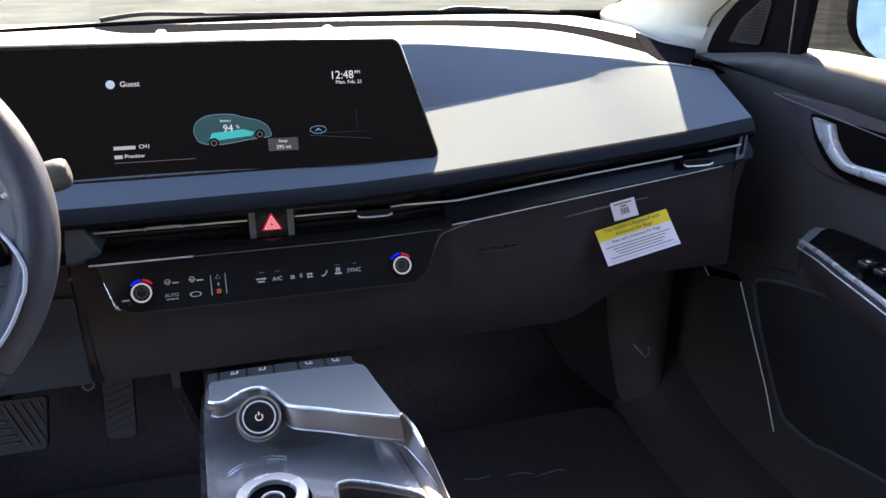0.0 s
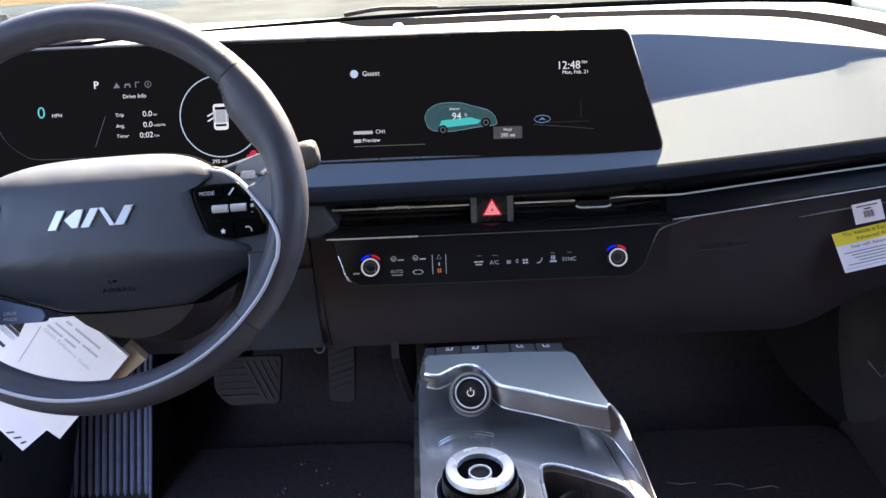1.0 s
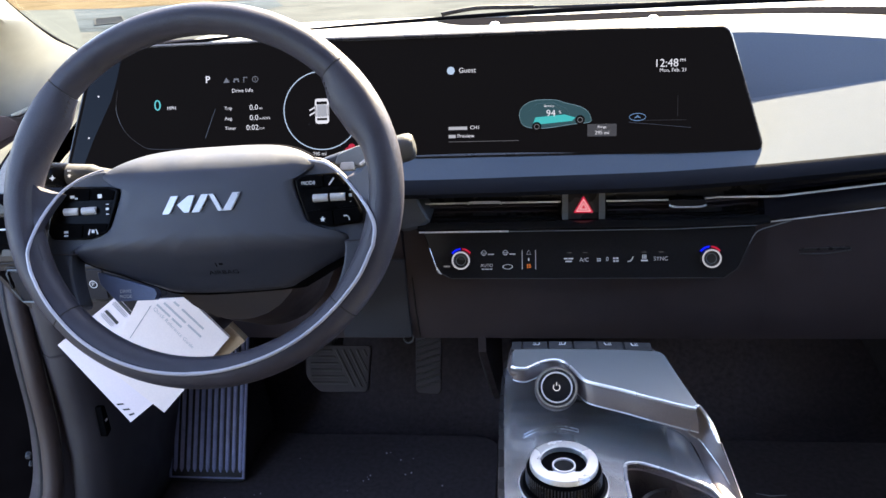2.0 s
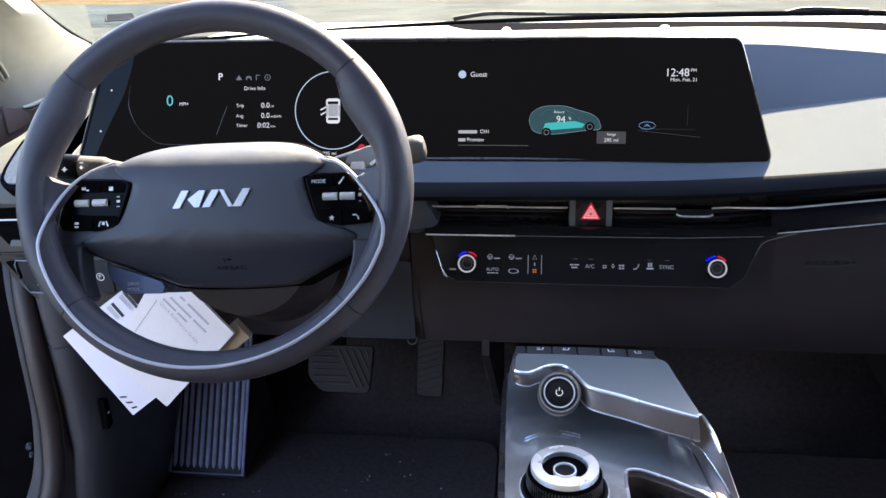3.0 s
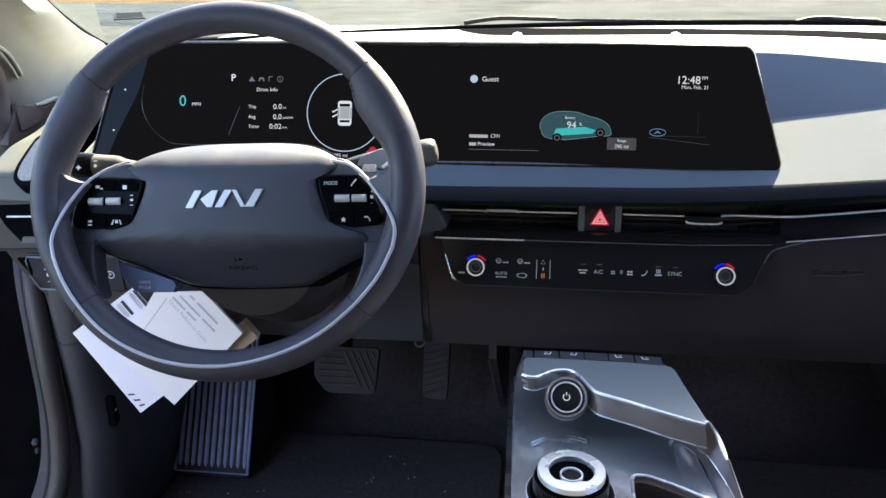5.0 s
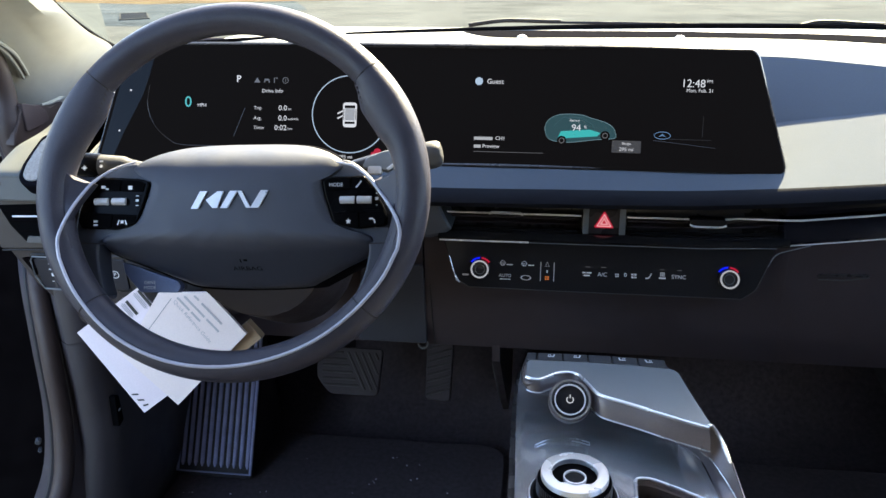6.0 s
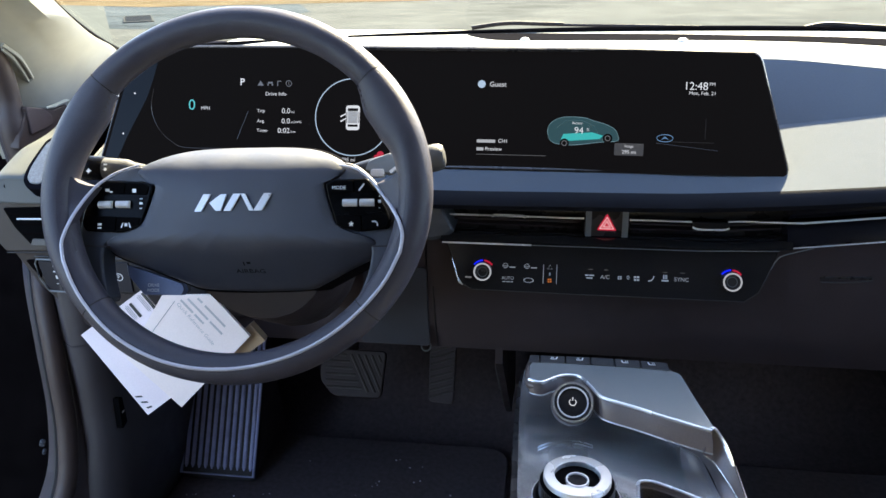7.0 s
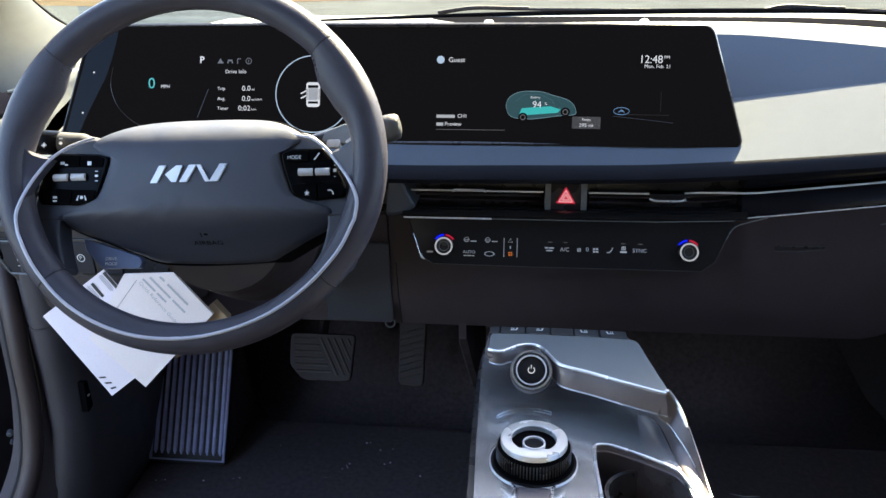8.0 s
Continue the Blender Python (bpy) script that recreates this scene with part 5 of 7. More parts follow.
# row of heating keys at the front
KEY_BACK = lambda x: 0.1310 - 0.5 * (x + 0.02) ** 2
KEY_XS = [-0.0920, -0.0797, -0.0507, -0.0225, 0.0042, 0.0330, 0.0640]
for a, b in zip(KEY_XS, KEY_XS[1:]):
    ya, yb = KEY_BACK(a), KEY_BACK(b)
    part("key", prism([(a + 0.0006, ya - 0.0178), (b - 0.0006, yb - 0.0178), (b - 0.0006, yb), (a + 0.0006, ya)], 0.010, Matrix.Translation((0, 0, DECK_Z + 0.0002))), SOFT_GREY, console, "dark grey seat heating key", bevel=0.0012)
part("key_bed", prism([(-0.0955, 0.106), (0.0775, 0.098), (0.0745, 0.1065), (0.0690, 0.1135), (0.0640, 0.1275), (-0.02, 0.1315), (-0.0920, 0.1295)], 0.020, Matrix.Translation((0, 0, DECK_Z - 0.004))), BLACK, console, "black bed under the keys", bevel=0.002)
for x, flip in ((-0.0640, 1), (-0.0350, 1), (0.0160, -1), (0.0452, -1)):
    y = KEY_BACK(x) - 0.0092
    m = Matrix.Translation((x, y, DECK_Z + 0.0014))
    bm = bars([(0, -0.0016, 0.0072, 0.0017)], m)
    flat([(flip * (0.0022 + dx), -0.001 + v) for dx, v in ((0, 0), (0.0016, 0), (0.0026, 0.0048), (0.0010, 0.0048))], m, bm)
    bars([(flip * u, 0.0018, 0.0009, 0.0030) for u in (-0.0024, -0.0006)], m, bm)
    part("key_symbol", bm, PALE_INK, console, "pale seat symbol", smooth=0)


# ---- passenger door ----
door = thing("car_door", (0.76, -0.05, 0.02), "closed black passenger door with silver pull and armrest", "car door")
DX = 0.745
part("panel", side_plate([(0.60, 0.06), (0.60, 0.715), (-0.66, 0.745), (-0.66, 0.06)], DX, 0.05), DOOR_GREY, door, "dark grey grained door panel", bevel=0.006)
rows = []
for y in (0.562, 0.558, 0.548, 0.50, 0.44, 0.37, 0.30, 0.21, 0.12, -0.1, -0.4, -0.66):
    r = 0.0 if y > 0.2 else -0.05 * (0.2 - y) if y > 0.1 else -0.005
    e = min(1, (0.5625 - y) / 0.012)
    lo, hi = 0.724 - 0.105 * (0.56 - y) ** 1.0 * 0.6 if y > 0.1 else 0.695, 0.732 + 0.030 * min(1, (0.562 - y) / 0.22) + r
    mid = (lo + hi) / 2
    rows.append([(DX + 0.002, y, mid + (lo - mid) * e), (DX - 0.008 * e, y, mid + (lo + 0.006 - mid) * e), (DX - 0.008 * e, y, mid + (hi - 0.016 - mid) * e), (DX + 0.002, y, mid + (hi - 0.004 - mid) * e), (DX + 0.014, y, mid + (hi - mid) * e), (DX + 0.06, y, mid + (hi - mid) * e), (DX + 0.06, y, lo)])
part("belt_trim", loft(rows, close=True, cap=True), BELT, door, "dark grey soft trim along the window", smooth=60)
INSET = rounded([(0.345, 0.702), (0.318, 0.667), (0.279, 0.634), (0.244, 0.613), (0.205, 0.607), (0.10, 0.612), (-0.45, 0.62), (-0.45, 0.725)], 0.02)
part("inset", side_plate(INSET, DX - 0.004, 0.006), BLACK, door, "black inset round the pull", bevel=0.002)
part("inset_line", tube([(DX - 0.0065, y, z) for y, z in ((0.342, 0.700), (0.318, 0.6965), (0.225, 0.6895), (0.127, 0.6815), (-0.1, 0.674))], 0.0009, sides=6), CHEEK_DARK, door, "pale edge along the inset")
RECESS = rounded([(0.262, 0.687), (0.247, 0.655), (0.226, 0.634), (0.200, 0.619), (0.165, 0.612), (-0.05, 0.612), (-0.05, 0.686)], 0.010)
part("pull_recess", side_plate(RECESS, DX - 0.0070, 0.003), DOOR_SHADE_BLACK, door, "black recess of the pull", bevel=0.001)
OUTER = smooth_line([(0.249, 0.683, 0), (0.237, 0.665, 0), (0.219, 0.649, 0), (0.203, 0.637, 0), (0.187, 0.629, 0), (0.168, 0.626, 0), (0.10, 0.627, 0), (-0.03, 0.632, 0)], 5)
INNER = smooth_line([(0.209, 0.681, 0), (0.201, 0.665, 0), (0.190, 0.652, 0), (0.181, 0.645, 0), (0.170, 0.6395, 0), (0.156, 0.638, 0), (0.10, 0.641, 0), (-0.03, 0.646, 0)], 5)
rows = []
for a, b in zip(OUTER, INNER):
    rows.append([(DX - 0.0068 - dx, a.x + (b.x - a.x) * k, a.y + (b.y - a.y) * k) for k, dx in ((0, 0), (0.02, 0.006), (0.15, 0.0095), (0.5, 0.0110), (0.85, 0.0100), (0.98, 0.007), (1, 0))])
part("pull", loft(rows, close=True, cap=True), PULL_SILVER, door, "satin silver door pull", smooth=50)
part("pull_edge", tube([(DX - 0.0165, b.x + 0.002, b.y - 0.001) for b in INNER], 0.0020, sides=8, up=(1, 0, 0)), CHROME, door, "bright inner edge of the pull")
# armrest
rows = []
for y, inner, dz in ((0.236, 0.742, -0.034), (0.230, 0.733, -0.020), (0.215, 0.717, -0.008), (0.190, 0.706, -0.003), (0.150, 0.695, 0.0), (0.101, 0.682, 0.0), (0.039, 0.668, 0.0), (-0.006, 0.657, 0.0), (-0.15, 0.645, 0.0), (-0.45, 0.640, 0.0)):
    top = 0.541 + 0.2 * dz
    rows.append([(DX - 0.001, y, top + dz), (0.6 * (DX - 0.001) + 0.4 * inner, y, top + dz - 0.004), (inner + 0.003, y, 0.522 + dz), (inner, y, 0.514 + dz), (inner + 0.006, y, 0.495 + dz), (inner + 0.03, y, 0.455 + 0.5 * dz), (DX - 0.001, y, 0.440)])
part("armrest", loft(rows, close=True, cap=True), BLACK, door, "black padded armrest", smooth=50)
part("switch_panel", loft([[Vector(r[0]) + Vector((-0.004, 0, 0.0035)), Vector(r[1]) + Vector((0, 0, 0.0042)), Vector(r[2]) + Vector((0.003, 0, 0.0030))] for r in rows[3:]]), POD_BLACK, door, "gloss black switch panel", smooth=50)
part("armrest_line", tube([Vector(r[2]) + Vector((-0.001, 0, 0.001)) for r in rows[2:]], 0.0034, sides=8), PULL_SILVER, door, "silver line along the armrest")
part("armrest_line", tube([Vector(r[3]) + Vector((-0.0008, 0, -0.001)) for r in rows[2:]], 0.0011, sides=6), CHROME, door, "fine chrome line along the armrest")
part("armrest_tip", loft([[Vector(p) + Vector((-0.001, 0.001, 0.0014)) for p in r[:4]] for r in rows[0:4]]), CHEEK, door, "grey satin tip of the armrest", smooth=50)
for y in (0.067, 0.041):
    m = Matrix.Translation((0.693, y, 0.5445))
    sw2 = part("switch", prism(rounded([(-0.010, -0.0085), (0.010, -0.0085), (0.010, 0.0085), (-0.010, 0.0085)], 0.003), 0.006, m), SATIN_BLACK, door, "black window switch", bevel=0.0012)
    part("switch_mark", prism(ring(0, 0, 0.0030, 14), 0.0003, m @ Matrix.Translation((0, 0, 0.0004))), PALE_INK, sw2, "small pale round symbol", smooth=0)
# lower pocket, seams and edge lines
pocket = smooth_line([(DX - 0.004, y, z) for y, z in [(-0.30, 0.30), (0.0, 0.250), (0.110, 0.228), (0.140, 0.219), (0.197, 0.220), (0.219, 0.231), (0.249, 0.270), (0.293, 0.337), (0.319, 0.389), (0.321, 0.401), (0.304, 0.414), (0.228, 0.436), (0.10, 0.455)]], 6)
part("pocket_edge", tube(pocket, 0.0026, sides=8, up=(1, 0, 0)), CHEEK_DARK, door, "rounded edge of the door pocket")
part("pocket_panel", side_plate([(p.y, p.z) for p in pocket[::3]] + [(-0.30, 0.46)], DX - 0.003, 0.003), BELT, door, "black lower door pocket")
part("edge_line", tube([(DX - 0.003, 0.357, 0.388), (DX - 0.003, 0.258, 0.244), (DX - 0.003, 0.225, 0.186)], 0.0012, sides=6), PALE_INK, door, "pale slanting edge line")
part("seam", tube([(DX - 0.0005, 0.396, 0.410), (DX - 0.0005, 0.312, 0.431), (DX - 0.0005, 0.244, 0.449)], 0.0016, sides=6), BLACK, door, "dark seam")
part("catch", side_plate(rounded([(0.458, 0.379), (0.439, 0.365), (0.357, 0.389), (0.374, 0.396), (0.444, 0.380)], 0.003), DX - 0.003, 0.004), DOOR_SHADE_BLACK, door, "small dark catch recess", bevel=0.002)
part("catch_edge", tube([(DX - 0.004, 0.461, 0.378), (DX - 0.004, 0.440, 0.365)], 0.0012, sides=6), PALE_INK, door, "pale edge of the catch")
# window frame, corner with loudspeaker grille
SLOT_YZ = [(0.4637, 0.3766), (0.4347, 0.3662), (0.3637, 0.3853), (0.3779, 0.3951)]
part("grab_slot", side_plate(SLOT_YZ, DX - 0.0015, 0.004), material("red-brown slot lining", (0.014, 0.0085, 0.0085), 0.6, vary=0.1, bump=0.1), door, "dark red-brown slot in the lower door")
part("slot_edge", tube([(DX - 0.002, y, z) for y, z in (SLOT_YZ[0], SLOT_YZ[1], SLOT_YZ[2])], [0.0014, 0.0010, 0.0006], sides=6, up=(1, 0, 0)), CHEEK_DARK, door, "thin grey edge of the slot")
part("panel_seam", tube([(DX - 0.0002, y, z) for y, z in ((0.5042, 0.3918), (0.3951, 0.4172), (0.2434, 0.452))], 0.0013, sides=6, up=(1, 0, 0)), RUBBER, door, "dark seam across the lower door")
part("corner_panel", side_plate(rounded([(0.545, 0.732), (0.528, 0.768), (0.505, 0.796), (0.470, 0.826), (0.34, 0.92), (0.300, 0.93), (0.315, 0.745)], 0.012), DX + 0.004, 0.014), DOOR_SHADE_BLACK, door, "black corner panel of the window", bevel=0.006)
GRILLE = rounded([(0.478, 0.757), (0.398, 0.761), (0.383, 0.828), (0.405, 0.829), (0.453, 0.795)], 0.008)
grille = part("speaker_grille", side_plate(GRILLE, DX - 0.001, 0.006), CHARCOAL, door, "dark grey loudspeaker grille", bevel=0.001)
def inside(y, z, poly):
    hit = False
    for i in range(len(poly)):
        (a, b), (c, d) = poly[i - 1], poly[i]
        if (b > z) != (d > z) and y < a + (c - a) * (z - b) / (d - b):
            hit = not hit
    return hit


bm = bmesh.new()
for i in range(40):
    for j in range(24):
        y, z = 0.37 + 0.0052 * i + 0.0026 * (j % 2), 0.757 + 0.0045 * j
        if inside(y, z, GRILLE) and inside(y + 0.004, z + 0.003, GRILLE) and inside(y - 0.004, z - 0.003, GRILLE):
            flat(ring(y, z, 0.0014, 6), Matrix(((0, 0, -1, DX - 0.0014), (1, 0, 0, 0), (0, 1, 0, 0), (0, 0, 0, 1))), bm)
part("grille_holes", bm, DOOR_SHADE_BLACK, grille, "dark round holes", smooth=0)
part("window_bar", side_plate([(0.352, 0.745), (0.315, 0.745), (0.31, 0.94), (0.350, 0.94)], DX + 0.006, 0.012), UMBER, door, "black upright window bar", bevel=0.003)
part("window_channel", side_plate([(0.3365, 0.745), (0.3335, 0.745), (0.3395, 0.94), (0.3425, 0.94)], DX + 0.002, 0.008), CHEEK_DARK, door, "thin grey window channel", bevel=0.001)
part("window_frame", tube([(0.755, 0.30, 0.93), (0.72, 0.05, 1.07), (0.675, -0.2, 1.165), (0.66, -0.66, 1.185)], 0.018, sides=8), BLACK, door, "black upper window frame")
pane = part("pane", loft([[(0.785, 0.31, 0.74), (0.775, 0.30, 0.92)], [(0.785, 0.1, 0.75), (0.735, 0.05, 1.06)], [(0.785, -0.2, 0.755), (0.69, -0.2, 1.16)], [(0.785, -0.66, 0.76), (0.67, -0.66, 1.18)]]), SIDE_GLASS, door, "clear side window pane", smooth=60)
pane.visible_shadow = False

# door mirror outside
mirror = thing("door_mirror", (0.98, 0.50, 0.76), "dark door mirror with clear glass outside the window", "mirror")
MX, MZ = 1.143, 0.795
def mirror_ring(s, back):
    """A ring of the mirror, turned towards the rear seats and slightly up."""
    out = []
    for k in range(36):
        a = k * math.tau / 36
        c, q = math.cos(a), math.sin(a)
        u, v = 0.128 * s * abs(c) ** 0.8 * (1 if c > 0 else -1), 0.092 * s * abs(q) ** 0.8 * (1 if q > 0 else -1)
        out.append((MX + u, 0.49 + back - 0.24 * u + 0.14 * v, MZ + v))
    return out


part("housing", loft([mirror_ring(s, d) for s, d in ((0.97, -0.006), (1.03, -0.011), (1.035, -0.002), (0.93, 0.025), (0.72, 0.055), (0.40, 0.078), (0.1, 0.085))], close=True, cap=True), DOOR_SHADE_BLACK, mirror, "dark painted housing", smooth=60)
MIRROR_GLASS = material("mirror glass", (0.26, 0.31, 0.34), 0.02, metal=1.0, vary=0, bump=0)
part("mirror_glass", loft([mirror_ring(s, -0.0085) for s in (0.99, 0.5, 0.02)], close=True, cap=True), MIRROR_GLASS, mirror, "mirror glass", smooth=60)
part("mirror_foot", tube([(0.79, 0.47, 0.700), (0.90, 0.52, 0.690), (1.06, 0.56, 0.705)], 0.016, sides=12, flat=0.6), RUBBER, mirror, "dark painted foot")

# passenger side kick panel and sill
KICK = ((0.07, 0.03), (0.045, 0.09), (0.03, 0.15), (0.015, 0.22), (0.005, 0.30), (0.0, 0.38), (0.0, 0.47), (0.0, 0.62))
kick = loft([[(0.598 + dx, 0.545, z), (0.604 + dx, 0.526, z), (0.617 + dx, 0.505, z), (0.634 + dx * 0.8, 0.489, z), (0.655 + dx * 0.6, 0.479, z), (0.675 + dx * 0.4, 0.474, z), (0.692 + dx * 0.2, 0.478, z), (0.703, 0.490, z), (0.706, 0.52, z)] for dx, z in KICK])
tagged(part("kick_panel", kick, material("charcoal kick plastic", (0.064, 0.056, 0.060), 0.5, scale=20, vary=0.25, bump=0.4, grain=1500, spec=0.35), smooth=60), "dark grey plastic kick panel of the passenger footwell", "trim", kind="structure")
kick = loft([[(0.50 + dx, 0.86, z), (0.577 + dx, 0.62, z), (0.592 + dx, 0.565, z), (0.602 + dx, 0.543, z), (0.640 + dx, 0.535, z)] for dx, z in KICK])
tagged(part("kick_carpet", kick, material("black felt lining", (0.022, 0.019, 0.021), 0.95, scale=120, vary=0.4, bump=0.8, grain=1500, spec=0.1), smooth=60), "black carpet lining beside the passenger footwell", "carpet", kind="structure")
sill = [[(0.57 + 0.05 * e, y, 0.03), (0.63 + 0.02 * e, y, 0.05), (0.675, y, 0.085 + 0.05 * e), (0.705, y, 0.105 + 0.07 * e), (0.746, y, 0.11 + 0.08 * e), (0.746, y, 0.03)] for y, e in ((0.56, 1.0), (0.50, 0.75), (0.44, 0.4), (0.36, 0.12), (0.25, 0.0), (0.0, 0.0), (-0.6, 0.0))]
tagged(part("sill_trim", loft(sill, close=True, cap=True), BLACK, smooth=60), "black plastic sill trim below the door", "trim", kind="structure")

tagged(part("tunnel_trim", side_plate([(0.235, 0.405), (0.489, 0.189), (0.56, 0.13), (0.70, 0.10), (0.70, 0.36), (0.235, 0.43)], -0.1285, 0.010), BLACK), "black plastic cover beside the centre tunnel", "trim", kind="structure")
tagged(part("tunnel_edge", tube(smooth_line([(-0.1387, 0.245, 0.398), (-0.1388, 0.347, 0.311), (-0.1390, 0.489, 0.1885)], 5), [0.0006 + 0.0012 * math.sin(math.pi * k / 10) for k in range(11)], sides=6, up=(1, 0, 0)), CHEEK_DARK), "thin grey edge of the tunnel cover", "trim", kind="structure")

# ---- driver's side: body edge, seals and the open door ----
seal_line = smooth_line([(-0.775, 0.130, 0.95), (-0.800, 0.232, 0.860), (-0.806, 0.282, 0.795), (-0.808, 0.298, 0.735), (-0.803, 0.288, 0.684), (-0.812, 0.310, 0.620), (-0.805, 0.300, 0.550), (-0.775, 0.245, 0.470), (-0.756, 0.216, 0.384), (-0.750, 0.202, 0.270), (-0.752, 0.168, 0.182), (-0.770, 0.08, 0.11), (-0.79, -0.1, 0.09), (-0.79, -0.58, 0.09)], 8)
seal_line = [Vector(pushed_out([p], 1 + 0.095 * max(0, min(1, (p.z - 0.48) / 0.20)))[0]) for p in seal_line]
seal = thing("door_seal", (-0.79, 0.1, 0.08), "brown-black rubber seal round the open door frame", "seal")
part("bulb", tube(seal_line, [0.0135 + 0.004 * max(0, min(1, (p.z - 0.58) / 0.08)) for p in seal_line], sides=12, up=(1, 0, 0)), SEAL, seal, "rounded rubber bulb")
part("lip", tube([p + Vector((-0.019, 0.004, 0.0)) for p in seal_line], 0.0055, sides=8, up=(1, 0, 0)), RUBBER, seal, "outer rubber lip")
frame_rows = []
for p in seal_line:
    deep = 1.0 if p.z < 0.56 else 0.0
    frame_rows.append([p + Vector((0.008 + 0.050 * deep, 0.014 + 0.15 * deep, 0)), p + Vector((0.008 + 0.022 * deep, 0.014 + 0.03 * deep, 0)), p + Vector((0.008, 0.014, 0)), p + Vector((-0.004, 0.022, 0)), p + Vector((-0.05, 0.03, -0.0)), p + Vector((-0.07, 0.10, 0))])
tagged(part("door_frame", loft(frame_rows), BLACK, smooth=60), "dark painted body edge of the open door frame", "door frame", kind="structure")
# sill and kick trim on the driver's side
rows = []
for z, x in ((0.404, -0.739), (0.400, -0.738), (0.32, -0.737), (0.24, -0.736), (0.16, -0.738), (0.08, -0.745), (0.03, -0.76)):
    low = max(0, 0.26 - z) * 0.25
    rows.append([(x - 0.035, 0.262 - low, z), (x - 0.004, 0.225 - low, z), (x + 0.010, 0.216 - low, z), (x + 0.034, 0.228 - low, z), (x + 0.046, 0.262 - 0.5 * low, z), (x + 0.050, 0.34, z), (x + 0.040, 0.74, z)])
tagged(part("kick_trim", loft(rows), KICK_GREY, smooth=60), "warm dark grey kick trim of the driver's footwell", "trim", kind="structure")
rows = [[(-0.776, 0.262, z), (-0.742, 0.226, z), (-0.728, 0.217, z), (-0.704, 0.229, z), (-0.692, 0.263, z), (-0.688, 0.34, z)] for z in (0.4035, 0.406, 0.46, 0.53)]
tagged(part("kick_trim", loft(rows), KICK_GREY, smooth=60), "warm dark grey upper kick trim under the dash", "trim", kind="structure")
tagged(part("pillar_foot", side_plate([(0.4385, 0.6948), (0.4621, 0.6877), (0.5168, 0.6947), (0.5296, 0.6656), (0.4876, 0.6374), (0.3867, 0.6414), (0.3623, 0.6474), (0.3682, 0.6644), (0.3939, 0.7008)], -0.854, 0.016), SEAL, bevel=0.002), "dark brown gap panel at the foot of the pillar", "trim", kind="structure")
tagged(part("sail_panel", side_plate(rounded([(0.3911, 0.7054), (0.4312, 0.6954), (0.4483, 0.6825), (0.4498, 0.6699), (0.432, 0.6649), (0.3922, 0.6624)], 0.004), -0.851, 0.012), material("plum-brown plastic", (0.060, 0.040, 0.040), 0.6, scale=30, vary=0.1, bump=0.4, grain=1500), bevel=0.002), "plum-brown plastic panel at the foot of the pillar", "trim", kind="structure")
tagged(part("sail_ledge", tube([(-0.853, 0.440, 0.6945), (-0.853, 0.460, 0.6935), (-0.853, 0.510, 0.6972)], [0.0018, 0.0032, 0.0036], sides=8), PILLAR), "pale ledge along the foot of the pillar", "trim", kind="structure")
vent_top = [(-0.853, 0.3685, 0.7974), (-0.8493, 0.3926, 0.779), (-0.854, 0.4133, 0.7602), (-0.8609, 0.4325, 0.7409)]
vent_low = [(-0.8575, 0.3726, 0.7907), (-0.8559, 0.3886, 0.7771), (-0.8619, 0.4134, 0.7536), (-0.8668, 0.4287, 0.7363)]
toward = Vector((0.004, -0.005, 0.0005))
slit = thing("pillar_slit", vent_low[0], "slim dark crescent slit in the pale pillar trim", "trim", kind="structure")
part("slit", loft([[a + toward, b + toward] for a, b in zip(smooth_line(vent_top, 5), smooth_line(vent_low, 5))]), SLIT_BROWN, slit, "dark slit", smooth=60)
part("slit_edge", tube([p + toward for p in smooth_line(vent_top, 5) + smooth_line(vent_low, 5)[::-1]], 0.0026, sides=6), PILLAR, slit, "raised pale edge")
slit_r = thing("pillar_slit", (0.69, 0.46, 0.78), "slim dark crescent slit in the pale pillar trim", "trim", kind="structure")
slit_line = smooth_line([(0.6850, 0.4500, 0.7846), (0.6850, 0.4367, 0.8050), (0.6850, 0.4020, 0.8280)], 8)
part("slit", tube(slit_line, [0.0008] + [0.0024] * (len(slit_line) - 2) + [0.0018], sides=8, up=(1, 0, 0)), SEAL, slit_r, "dark slit")
od = thing("open_car_door", (-0.86, 0.40, -0.05), "open black driver door seen past the door frame", "car door")
swing = Matrix.Translation((-0.99, 0.52, 0)) @ Matrix.Rotation(radians(-62), 4, "Z")
part("panel", prism([(-1.0, -0.15), (0.0, -0.15), (0.0, 0.74), (-1.0, 0.76)], 0.05, swing @ Matrix(((0, 0, 1, 0), (1, 0, 0, 0), (0, 1, 0, 0), (0, 0, 0, 1)))), DOOR_SHADE_BLACK, od, "black grained inner door panel", bevel=0.01)
part("hinge", box((0.05, 0.05, 0.06), Matrix.Translation((-0.865, 0.40, 0.25))), RUBBER, od, "dark lower hinge", bevel=0.004)
part("hinge", box((0.05, 0.05, 0.06), Matrix.Translation((-0.865, 0.40, 0.58))), RUBBER, od, "dark upper hinge", bevel=0.004)

for x, y, z, r in ((-1.010, 0.472, 0.050, 0.0055), (-1.013, 0.476, 0.028, 0.0035)):
    part("bolt", turned([(r, -0.006), (r, 0.004), (0.7 * r, 0.007), (0.001, 0.007)], Matrix.Translation((x, y, z)) @ Matrix.Rotation(radians(28), 4, "Z") @ Matrix.Rotation(radians(90), 4, "X"), 8), CHEEK_DARK, od, "small bare metal bolt")


